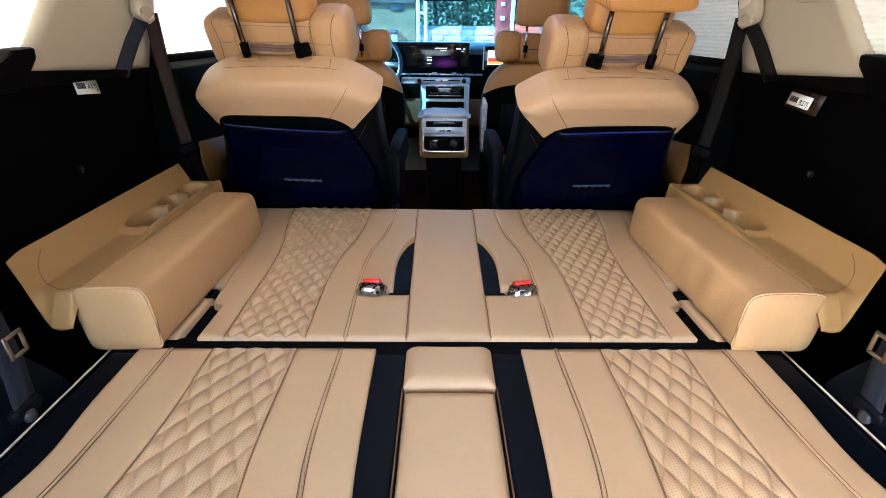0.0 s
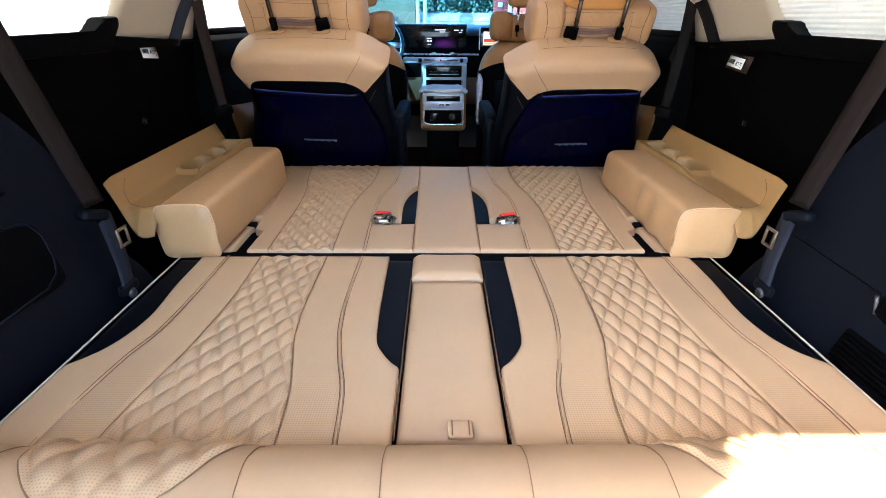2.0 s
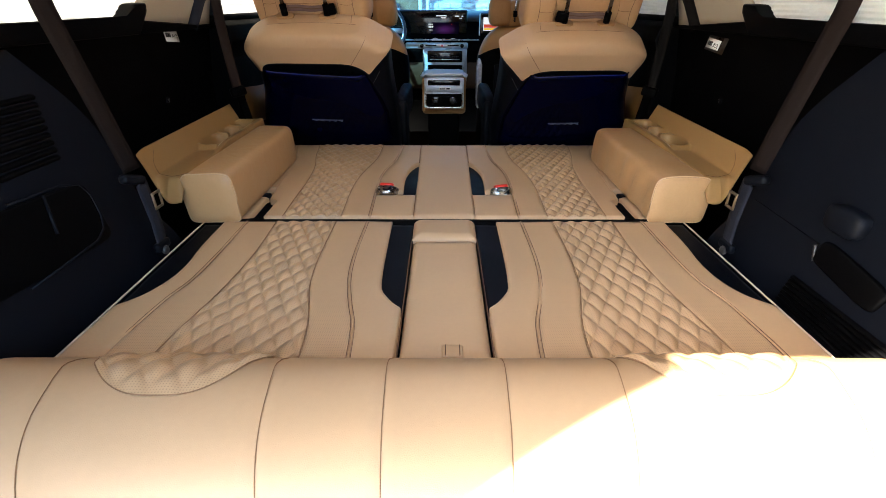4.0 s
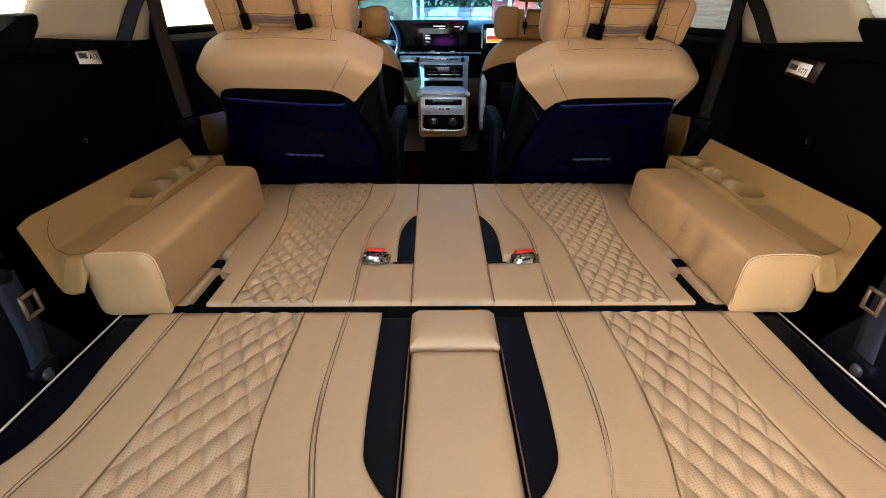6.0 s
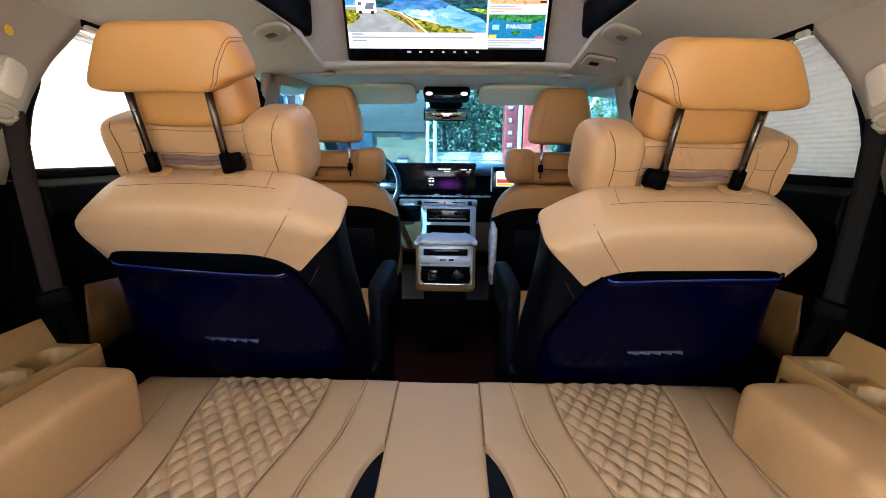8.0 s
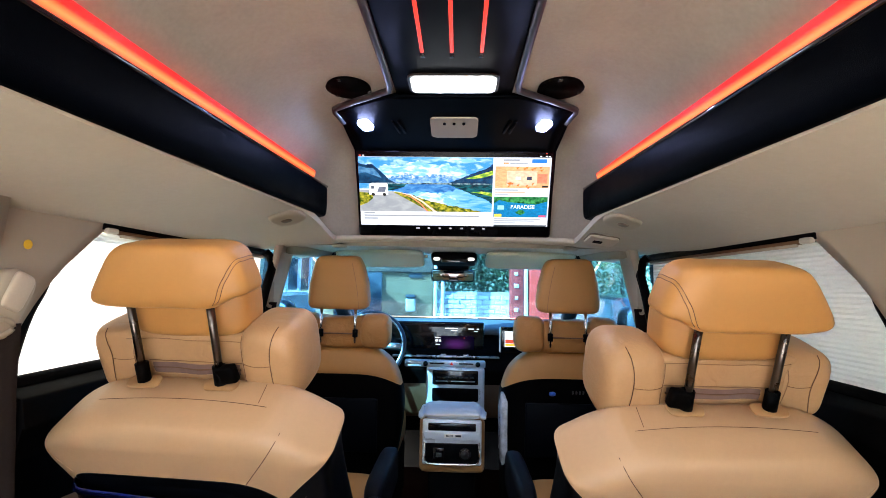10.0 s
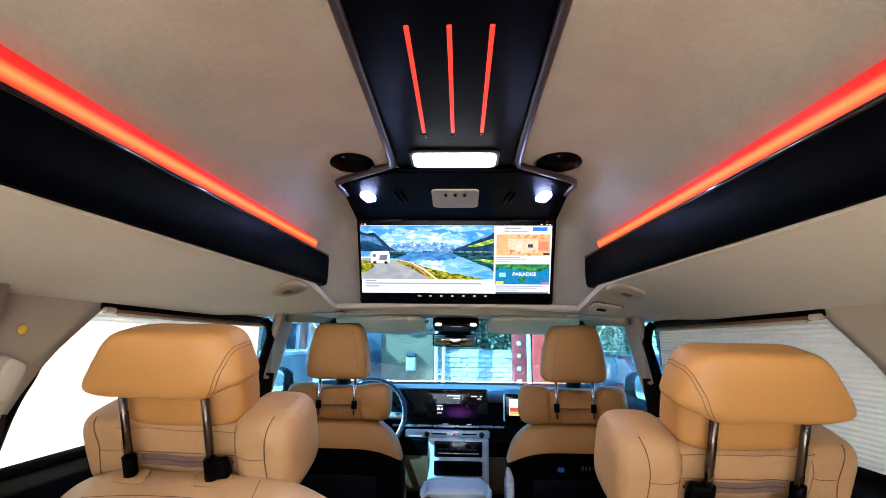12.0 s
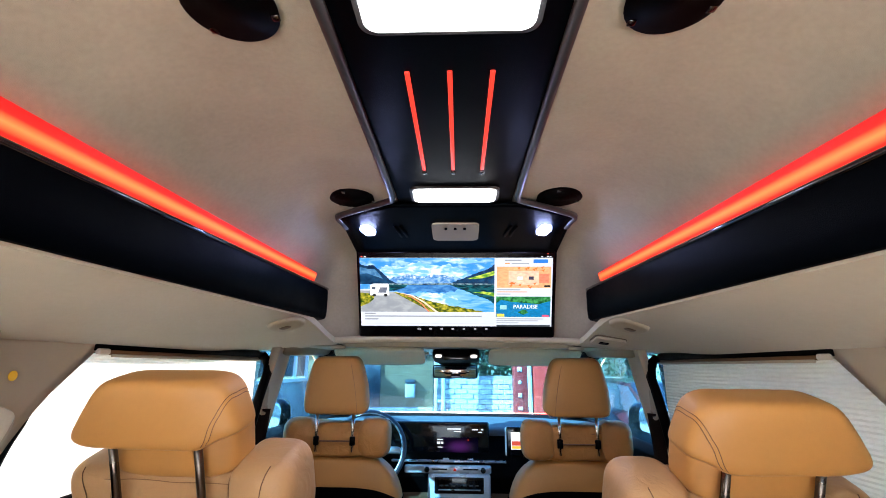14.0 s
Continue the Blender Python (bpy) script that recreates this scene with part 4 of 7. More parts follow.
for side in (-1, 1):
    tr = thing("side_tray", "tan moulded plastic side tray with three cup hollows", "side tray", "side trays")
    cups = [(0.737, 1.338, 0.033, 0.043), (0.735, 1.236, 0.033, 0.043), (0.732, 1.114, 0.034, 0.064)]

    def near_edge(u):
        return 0.742 + 0.036 * max(0, (u - 0.35) / 0.65)

    def far_edge(u):
        return 1.412 + 0.036 * step(0.78, 0.84, u) - 0.022 * max(0, 1 - u / 0.14) ** 2

    def tray(u, v):
        """u runs from the bolster (0) up to the outer edge (1), v from the rear end forwards."""
        end = near_edge(u)
        y = end + (far_edge(u) - end) * v
        x = 0.672 + (0.104 + 0.022 * v) * u
        z = curve_at([(0.500, 0), (0.516, 0.06), (0.521, 0.15), (0.521, 0.70), (0.526, 0.76), (0.546, 0.84), (0.588, 1.0)], u)
        rail = (1 - step(0.19, 0.23, u)) * step(0.03, 0.08, u) * step(0.95, 1.10, y)
        z += (0.536 - z) * rail
        shelf = step(0.20, 0.26, u) * (1 - step(0.80, 0.84, u)) * step(1.025, 1.055, y)
        z += max(0, 0.534 - z) * shelf
        deep = 0.0
        for cx, cy, rx, ry in cups:
            d = ((abs(x - cx) / rx) ** 3.2 + (abs(y - cy) / ry) ** 3.2) ** (1 / 3.2)
            deep = max(deep, 0.068 * (1 - step(0.84, 1.02, d)))
        # a trough joins the hollows beside the rail, and the dividers slope down to it
        trough = step(0.235, 0.265, u) * (1 - step(0.36, 0.46, u)) * step(1.052, 1.066, y) * (1 - step(1.362, 1.376, y))
        z -= max(deep, 0.040 * trough)
        near = (1 - min(1, max(0, (y - end) / 0.040))) ** 1.6
        z += (curve_at([(0.470, 0), (0.466, 0.25), (0.478, 0.45), (0.508, 0.62), (0.546, 0.80), (0.580, 1.0)], u) - z) * near
        z += (0.47 - z) * step(0.980, 1.0, v) ** 2
        return Vector((side * x, y, z))
    part("tray_top", slab(tray, 100, 280, -0.004), M_TANPLASTIC, tr)

    def on_tray(u, y, lift=0.0004):
        return tray(u, (y - near_edge(u)) / (far_edge(u) - near_edge(u))) + Vector((0, 0, lift))
    crease = [on_tray(u, near_edge(u) + 0.043 + 0.03 * max(0, (u - 0.80) / 0.14) ** 2 + 0.02 * max(0, (0.3 - u) / 0.2) ** 2) for u in [0.94 - 0.84 * i / 30 for i in range(31)]]
    part("rim_line", tube(crease, 0.0006, 5), M_SEAM, tr)
    # pale tube paints the highlight that runs along the rail
    part("rim", tube([on_tray(0.200, 1.04 + 0.350 * i / 24, 0.0006) for i in range(25)], 0.0013, 8), M_PIPE_GLINT, tr, "pale worn rail edge")

# ---- second-row captain seats ----
def captain_seat(side, cx, dz, yaw):
    """Built at its place; side is -1 or 1, the outer side of the van."""
    st = thing("captain_seat", "tan leather captain seat with navy gloss back shell and raised headrest", "seat", "captain seats")
    st.location = (cx, 1.41, 0.0)
    st.rotation_euler = (0, 0, radians(yaw))
    up, fw = Vector((0, -0.555, 0.832)), Vector((0, 0.832, 0.555))
    org = Vector((0, 0, 0.700 + dz))
    inn = -side
    TOP = 0.133

    def W(x, d, h):
        return org + Vector((x, 0, 0)) + fw * d + up * h

    def half_w(h):
        if h > 0.066:                        # straight shoulders above a crisp corner
            k = min(1, (h - 0.066) / (TOP - 0.066))
            return 0.266 - 0.092 * max(0, (k - 0.05) / 0.95) - 0.012 * max(0, k - 0.85) / 0.15
        return curve_at([(0.235, -0.50), (0.250, -0.30), (0.250, -0.10), (0.256, 0.02), (0.266, 0.066)], h)

    def half_outer(h):
        """The outer shoulder is round and draws in below."""
        return curve_at([(0.245, -0.50), (0.240, -0.30), (0.236, -0.10), (0.240, -0.02), (0.252, 0.01), (0.261, 0.032), (0.265, 0.055), (0.262, 0.072), (0.246, 0.090), (0.214, 0.110), (0.184, 0.124), (0.160, TOP)], h)

    def half_d(h):
        return curve_at([(0.075, -0.5), (0.075, 0.09), (0.070, 0.112), (0.062, 0.126), (0.052, TOP)], h)

    def flare(h):
        return 0.30 * min(1, max(0, (0.02 - h) / 0.28)) ** 1.2

    def S(u, h, grow=0.0):
        """Round the backrest: u from 0 to 1 starting at the middle of the front."""
        a = 2 * math.pi * u + math.pi / 2
        x, y = sgnpow(math.cos(a), 0.34), sgnpow(math.sin(a), 0.42) * (half_d(h) + grow)
        x *= (half_outer(h) if x * side > 0 else half_w(h)) + grow
        if x * side > 0:
            x *= 1 + flare(h)
        return W(x, 0.076 + y, h)

    def boundary(u):
        """Lower edge of the tan cap: an arch over the pocket, dropping to a point each side, rising to the corners."""
        a = abs(S(u, 0.0).x) / 0.256
        if math.sin(2 * math.pi * u + math.pi / 2) >= 0.9:
            return -0.10
        if S(u, 0.0).x * side > 0 and a < 0.88:
            return 0.031 - 0.0485 * (a / 0.88) ** 9
        if a < 0.70:
            return 0.031 - 0.0485 * (a / 0.70) ** 5
        return -0.0175 + (0.004 if S(u, 0.0).x * side > 0 else 0.085) * min(1, (a - 0.70) / 0.28)

    nu = 160
    cap = grid(lambda u, v: S(u, boundary(u) + (TOP - boundary(u)) * v), nu, 26, closed_u=True)
    cap.verts.ensure_lookup_table()
    cap.faces.new([cap.verts[len(cap.verts) - nu + i] for i in range(nu)])
    part("backrest", cap, M_CAP, st, "tan leather upper back cover")
    low = grid(lambda u, v: S(u, -0.50 + (boundary(u) + 0.504) * v, -0.003), nu, 26, closed_u=True)
    part("back_side", low, M_BLACKLEATHER, st, "black leather lower back with grey stitching")

    def on_back(x, h, lift=0.0012):
        ca = min(1, (abs(x) / half_w(h)) ** (1 / 0.34))
        return W(x, 0.076 - math.sqrt(1 - ca * ca) ** 0.42 * half_d(h) - lift, h)

    def seam(pts, r=0.0008, mat=M_SEAM):
        part("seam", tube(pts, r, 5), mat, st)
    # stitching on the cap
    seam([on_back(inn * (0.118 + 0.070 * i / 14), 0.022 + 0.098 * i / 14, 0.0003) for i in range(15)])
    seam([on_back(-inn * (0.204 + 0.034 * i / 12), 0.027 + 0.045 * i / 12, 0.0003) for i in range(13)], 0.0008, M_THREAD)
    seam([W(inn * (0.150 - 0.31 * i / 24), 0.082 - 0.010 * (2 * i / 24 - 1) ** 2, TOP + 0.0002) for i in range(25)], 0.0006)
    seam([W(inn * (0.132 - 0.004 * i / 6), 0.080 + 0.042 * i / 6, TOP + 0.0002) for i in range(7)], 0.0006)

    # gloss shell
    def shell(u, v):
        # u runs from the outer edge to the inner one
        k = 2 * u - 1
        top = (0.021 - 0.008 * u * u) if side > 0 else 0.008 - 0.022 * math.sin(math.pi * u / 2)
        bot = -0.40 + 0.06 * abs(k) ** 5
        h = bot + (top - bot) * v
        xo = curve_at([(0.205, 0.01), (0.226, -0.06), (0.262, -0.16), (0.305, -0.28), (0.325, -0.40)], h)
        xi = 0.152 + 0.066 * min(1, max(0, -h / 0.20)) ** 0.7
        bulge = 0.022 * (1 - abs(k) ** 3) * (1 - abs(2 * v - 1) ** 4)
        lip = 0.007 * max(0, 1 - (1 - v) / 0.06)
        edge = 0.020 * max(0, (abs(k) - 0.86) / 0.14) ** 2
        return W(side * (xo - (xo + xi) * u), -0.008 - bulge - lip + edge, h)
    part("back_shell", solid(grid(shell, 48, 40), 0.005), M_NAVY, st, "navy blue gloss plastic back shell")
    # brighter blue tube paints the highlight along the shell's top edge
    rim = part("shell_rim", tube([shell(i / 40, 1.0) + up * 0.0015 for i in range(1, 40)], 0.0024, 8), M_NAVYGLINT, st, "bright blue upper shell edge")
    pocket = grid(lambda u, v: W(side * (0.165 - 0.30 * u), -0.002 - 0.003 * v, -0.035 + 0.050 * v - 0.030 * abs(2 * u - 1) ** 3), 20, 4)
    part("pocket_mouth", pocket, M_BLACKLEATHER, st, "black pocket opening")
    part("stitch", tube([on_back(inn * (0.218 - 0.030 * i / 10), -0.005 - 0.05 * i / 10, 0.001) for i in range(11)], 0.0008, 5), M_EDGE, st)
    # barred mark on the shell
    for k in range(5):
        u0 = 0.525 + 0.050 * (k - 2)
        p = shell(u0, 0.492)
        t = box(0, 0, 0, 0.0245, 0.0016, 0.010, 0.0006, 1, pose(0, 0, 0, -34, 0, 0) @ pose(0, 0, 0, 0, 12, 0))
        bmesh.ops.translate(t, vec=p - fw * 0.0055, verts=t.verts)
        part("mark", t, M_MARK, st, "grey moulded mark")

    # neck cushion along the top, with a wing at either end
    tip = pose(0, 0, 0, 22, 0, 0)
    ni, no = 0.126, (0.184 if side > 0 else 0.174)                     # places of the inner and outer wing

    def soft(p):
        return p + Vector((0, 0.003 * noise.noise(p * 22 + Vector((side, 0, 0))), 0.004 * noise.noise(p * 17)))
    cc, cs = W(0.016 * side, 0.200, 0.140), (0.178, 0.054, 0.064)
    part("neck_cushion", pillow(cc, cs, 0.26, 0.30, 72, 36, tip, soft), M_CUSHION, st, "padded tan neck cushion")

    def across(c, s3, e1, e2, pts, r=0.0007, mat=M_SEAMLIGHT, name="seam", flat=1.0):
        part(name, tube([on_pillow(c, s3, e1, e2, tip, x, z, soft) for x, z in pts], r, 5, flat=flat), mat, st)
    for k, xw, s3 in ((inn, ni, (0.059, 0.072, 0.078)), (-inn, no, (0.050, 0.060, 0.066))):
        c = W(k * xw, 0.203, 0.140)
        e = 0.52 if k == inn else 0.40
        part("wing", pillow(c, s3, e, e, 48, 32, tip, soft), M_CUSHION, st, "padded tan side wing")
        zs = [-0.96 + 1.92 * i / 24 for i in range(25)]
        across(c, s3, e, e, [(k * (-0.80 + 0.08 * math.cos(2.6 * z)), z) for z in zs])
        across(c, s3, e, e, [(k * (0.16 + 0.30 * (z - 0.15) ** 2 if z > 0.15 else 0.16 + 0.16 * (z - 0.15) ** 2), z) for z in zs], 0.0009, M_SEAM)
        across(c, s3, e, e, [(k * (-0.74 + 0.90 * i / 12), 0.15 - 0.04 * math.sin(3 * i / 12)) for i in range(13)])
    across(cc, cs, 0.26, 0.30, [(-0.74 + 1.48 * i / 24, 0.80) for i in range(25)])
    across(cc, cs, 0.26, 0.30, [(-0.52 + 1.04 * i / 24, 0.12) for i in range(25)], 0.0008)
    part("strap", grid(lambda u, v: on_pillow(cc, cs, 0.26, 0.30, tip, -0.48 + 0.96 * u, 0.06 - 0.34 * v + 0.03 * math.sin(9 * u), soft, 0.0022 + 0.0015 * math.sin(3.14 * v)), 20, 6), M_MAUVE, st, "mauve elastic strap")
    across(cc, cs, 0.26, 0.30, [(-0.48 + 0.96 * i / 24, -0.11 + 0.04 * math.sin(9 * i / 24)) for i in range(25)], 0.0042, M_SEAM, "strap_fold", 0.6)
    across(cc, cs, 0.26, 0.30, [(-0.50 + 1.0 * i / 24, -0.30) for i in range(25)], 0.0007, M_THREAD)
    # headrest on two posts
    px = 0.031 * side
    for k in (-1, 1):
        x = px + 0.075 * k
        base = Vector((x, 0.024, 0.8755 + dz))
        topp = Vector((x, -0.032, 1.040 + dz))
        p = part("headrest_post", tube([base - (topp - base) * 0.12, base.lerp(topp, 0.5), topp], 0.0068, 12), M_POST, st, "dark steel headrest post")
        part("post_collar", tube([base + (topp - base) * 0.02, base + (topp - base) * 0.10, base + (topp - base) * 0.22], 0.0115, 12), M_BLACK, p)
        part("post_base", rplate(0.064, 0.030, 0.008, 0.012, Matrix.Translation(base) @ pose(0, 0, 0, 33.7, 0, 0)), M_SEATPLASTIC, p, "tan plastic post base")
        if k == inn:
            part("release_clip", box(x + inn * 0.014, 0.016, 0.897 + dz, 0.036, 0.018, 0.034, 0.004, 2, pose(0, 0, 0, 26, inn * -8, 0)), M_BLACK, p, "black headrest release clip")
    hc = Vector(((0.032 if side > 0 else 0.026) * side, -0.036, 1.076 + dz))
    tilt = pose(0, 0, 0, 16, 0, 0)
    HS, E1, E2 = (0.149, 0.042, 0.056), 0.30, 0.40

    def hb(p):
        q = p.copy()
        v = max(0.0, min(1.0, (q.z + HS[2]) / (2 * HS[2])))
        w = max(0.0, q.x * inn - 0.060)
        q.x *= 1 - (0.50 * v ** 1.3 if q.x * side > 0 else 0.20 * v ** 2.4)
        q.y += 0.30 * q.x * q.x + 0.8 * w * w              # the inner end folds forwards
        q.z += 0.015 * step(0.080, 0.128, p.x * inn) * max(0.0, -q.z / HS[2])       # and its lower edge lifts
        return q + Vector((0, 0.0015 * noise.noise(q * 25), 0.0015 * noise.noise(q * 19)))

    def round_end(turn, z):
        """On the headrest's skin before it is bent: turn 0 faces the bed, 90 the aisle."""
        cb = math.sqrt(max(0, 1 - min(1, abs(z / HS[2]) ** (1 / E1)) ** 2)) ** E1
        a = radians(turn)
        return Vector((inn * (HS[0] * cb * sgnpow(math.sin(a), E2) + 0.0003), -HS[1] * cb * sgnpow(math.cos(a), E2) - 0.0003, z))
    part("headrest", pillow(hc, HS, E1, E2, 84, 40, tilt, hb), M_SEAT, st, "wide tan leather headrest raised on its posts")
    lower = pillow(hc + Vector((0.000, 0.070, -0.056)), (0.117, 0.044, 0.054), 0.42, 0.40, 56, 28, tilt,
                   lambda p: Vector((p.x, p.y + 0.8 * p.x * p.x, p.z)))
    part("headrest_front", lower, M_SEAT, st, "lower front pad of the headrest")
    for off in (0, 1.0):                     # twin stitching over the inner end
        pts = []
        for i in range(37):
            a = radians(112) * i / 36
            pts.append(hc + tilt @ hb(round_end(82 - (54 + 5 * off) * math.cos(a), -0.050 + (0.073 + 0.0055 * off) * math.sin(a))))
        seam(pts, 0.0006)
    # armrest on the inner side, folded down
    part("armrest", pillow((inn * 0.225, 0.55, 0.505), (0.028, 0.130, 0.058), 0.45, 0.5, 28, 18, pose(0, 0, 0, 8, 0, 0)), M_GREY, st, "slate padded armrest")
    part("armrest_bracket", pillow((inn * 0.232, 0.44, 0.40), (0.022, 0.045, 0.125), 0.5, 0.5, 24, 18), M_GREY, st)
    part("recline_lever", box(inn * 0.238, 0.36, 0.235, 0.022, 0.05, 0.20, 0.008, 2, pose(0, 0, 0, 8, 0, 0)), M_GREY, st)
    part("seat_cushion", pillow((0, 0.56, 0.34), (0.185, 0.30, 0.085), 0.35, 0.35, 40, 18), M_SEAT, st, "tan seat cushion")
    part("seat_base", box(0, 0.55, 0.14, 0.42, 0.50, 0.28, 0.03), M_BLACK, st, "black seat base")
    return st


captain_seat(-1, -0.450, 0.002, -4)
captain_seat(1, 0.464, -0.020, 4)


# ---- front seats ----
def front_seat(side, cx):
    st = thing("front_seat", "tan and black front seat with neck cushion and raised headrest", "seat", "front seats")
    st.location = (cx, 2.50, 0)
    inn = -side

    def half_w(z):
        return curve_at([(0.225, 0.30), (0.26, 0.50), (0.262, 0.62), (0.245, 0.70), (0.21, 0.76), (0.15, 0.805), (0.10, 0.825)], z)

    def S(u, z, g=0.0):
        a = 2 * math.pi * u + math.pi / 2
        d = curve_at([(0.09, 0.3), (0.085, 0.7), (0.06, 0.79), (0.025, 0.825)], z) + g
        return Vector((sgnpow(math.cos(a), 0.5) * (half_w(z) + g), 0.09 + sgnpow(math.sin(a), 0.5) * d - (z - 0.5) * 0.10, z))

    def bz(u):
        x = abs(S(u, 0.55).x) / 0.26
        if math.sin(2 * math.pi * u + math.pi / 2) > 0.3:
            return 0.655
        return 0.705 - 0.050 * x ** 4
    nu = 90
    cap = grid(lambda u, v: S(u, bz(u) + (0.825 - bz(u)) * v), nu, 18, closed_u=True)
    cap.verts.ensure_lookup_table()
    cap.faces.new([cap.verts[len(cap.verts) - nu + i] for i in range(nu)])
    part("backrest", cap, M_SEAT, st, "tan leather shoulder cover")
    part("back_shell", grid(lambda u, v: S(u, 0.25 + (bz(u) - 0.25) * v, 0.004), nu, 20, closed_u=True), M_BLACK, st, "black plastic back shell")
    part("pocket", box(0.0, -0.012, 0.50, 0.34, 0.012, 0.22, 0.005, 2, pose(0, 0, 0, 6, 0, 0)), M_BLACKLEATHER, st, "black map pocket")
    def lump(p):
        return p + Vector((0, 0.008 * noise.noise(p * 15 + Vector((side, 0, 3))), 0.007 * noise.noise(p * 13 + Vector((side * 4, 1, 0)))))
    part("neck_cushion", pillow((0, 0.034, 0.872), (0.158, 0.050, 0.066), 0.40, 0.35, 60, 28, None, lump), M_SEATCUSHION, st, "padded tan neck cushion")
    for k in (-1, 1):
        part("cushion_lobe", pillow((k * 0.148, 0.028, 0.878), (0.064, 0.060, 0.073), 0.55, 0.60, 40, 26, None, lump), M_SEATCUSHION, st, "puffed tan cushion end")
        part("seam", tube([(k * (0.196 - 0.010 * math.cos(2 * a)), 0.026 - 0.046 * math.cos(a), 0.878 + 0.064 * math.sin(a)) for a in [-1.5 + 3.0 * i / 16 for i in range(17)]], 0.0012, 5), M_SEAM, st)
    part("seam", tube([(-0.11 + 0.22 * i / 16, -0.0135, 0.905 + 0.002 * math.sin(i)) for i in range(17)], 0.0010, 5), M_SEAM, st)
    for k in (-1, 1):
        p = part("headrest_post", tube([(k * 0.071, -0.026, 0.830), (k * 0.071, -0.030, 0.985)], 0.0062, 10), M_CHROME, st, "chrome headrest post")
        part("post_collar", tube([(k * 0.071, -0.026, 0.855), (k * 0.071, -0.028, 0.885)], 0.011, 10), M_BLACK, p)
    part("strap", tube([(-0.065 + 0.13 * i / 8, -0.022, 0.868) for i in range(9)], 0.009, 8, flat=0.3), surface("brown_elastic", (0.16, 0.08, 0.05), 0.8), st, "brown elastic strap")

    def hb(p):
        q = p.copy()
        q.x *= 1 - 0.34 * max(0, (q.z + 0.05) / 0.17) ** 1.5
        q.y += 0.5 * q.x * q.x
        return q + Vector((0, 0.002 * noise.noise(q * 18), 0.002 * noise.noise(q * 14)))
    part("headrest", pillow((0, -0.030, 1.078), (0.127, 0.048, 0.110), 0.24, 0.45, 56, 34, pose(0, 0, 0, 4, 0, 0), hb), M_SEAT, st, "tall tan leather headrest")
    part("seam", tube([(inn * (0.092 - 0.030 * (i / 12) ** 1.5), -0.0745 - 0.006 * i / 12, 0.975 + 0.18 * i / 12) for i in range(13)], 0.0007, 5), M_SEAMLIGHT, st)
    part("seat_cushion", pillow((0, 0.37, 0.36), (0.228, 0.29, 0.09), 0.35, 0.35, 40, 16), M_SEAT, st, "tan seat cushion")
    part("seat_base", box(0, 0.34, 0.14, 0.44, 0.5, 0.28, 0.03), M_BLACK, st, "black seat base")
    return st


front_seat(-1, -0.472)
fr = front_seat(1, 0.465)
sw = part("switch_pad", pillow((-0.02, -0.006, 0.645), (0.085, 0.008, 0.045), 0.4, 0.4, 24, 14), M_BLACK, fr, "black switch pad with blue button")
part("button", pillow((-0.062, -0.018, 0.645), (0.013, 0.005, 0.008), 0.6, 0.6, 16, 10), surface("blue_button", (0.02, 0.10, 0.55), 0.3), sw, "blue button")
for k in range(4):
    part("button", box(0.020 + 0.014 * k, -0.0165, 0.652, 0.007, 0.004, 0.014, 0.002), M_EDGE, sw)
part("wrapping", pillow((-0.255, 0.03, 0.50), (0.016, 0.075, 0.14), 0.6, 0.6, 24, 20, None, lambda p: p * (1 + 0.15 * noise.noise(p * 30))), M_FILM, fr, "crumpled plastic wrapping")

# ---- dashboard and centre console ----
dash = thing("dashboard", "black dashboard with wide display and silver vent bar", "dashboard")
bm = grid(lambda u, v: (-0.74 + 1.48 * u, 3.06 + 0.72 * v, 0.845 + 0.035 * math.sin(math.pi * min(1, v * 1.4)) - 0.02 * abs(2 * u - 1) ** 3), 30, 14)
part("dash_top", solid(bm, 0.03), surface("grey_dash_top", (0.10, 0.115, 0.13), 0.55, mottle=0.1, grain=0.3, grain_scale=500), dash, "soft grey dashboard top")
part("dash_body", prism([(3.02, 0.72), (3.10, 0.85), (3.76, 0.86), (3.76, 0.25), (3.10, 0.30), (3.03, 0.52), (2.99, 0.64)], 0, -0.74, 0.74, r=0.008), M_BLACK, dash)
part("bulkhead", box(0, 3.70, 0.20, 1.60, 0.06, 1.1, 0.01), M_BLACK, dash)
part("knee_panel", box(0.0, 3.045, 0.50, 1.40, 0.06, 0.22, 0.03), M_KNEE, dash, "tan lower dashboard panel")
disp = part("display", box(-0.09, 3.045, 0.798, 0.50, 0.022, 0.170, 0.010, 3), M_GLOSS, dash, "wide black touch display, switched on")
M_DISP = glow_spot("display_purple", (0.10, 0.02, 0.16), 0.038, (0.01, 3.033, 0.768), (0.085, 0.038))
part("display_glow", rplate(0.19, 0.085, 0.0008, 0.01, pose(0.01, 3.0335, 0.768, 90, 0, 0)), M_DISP, disp, "purple wallpaper glow")
M_TXT = glow("display_text", (0.75, 0.8, 0.85), 0.079)
for x, z, w, h in ((-0.015, 0.850, 0.07, 0.006), (0.0, 0.838, 0.035, 0.005), (0.09, 0.848, 0.03, 0.006), (0.125, 0.848, 0.012, 0.006), (0.115, 0.836, 0.02, 0.004),
                   (-0.085, 0.800, 0.030, 0.005), (-0.092, 0.785, 0.014, 0.011), (-0.075, 0.785, 0.012, 0.011), (-0.085, 0.765, 0.024, 0.004)):
    part("display_text", box(x, 3.0332, z, w, 0.001, h, 0.0003, 1), M_TXT, disp)
part("display_text", box(0.055, 3.0332, 0.800, 0.006, 0.001, 0.006, 0.001, 1), glow("display_red", (0.9, 0.05, 0.03), 0.070), disp)
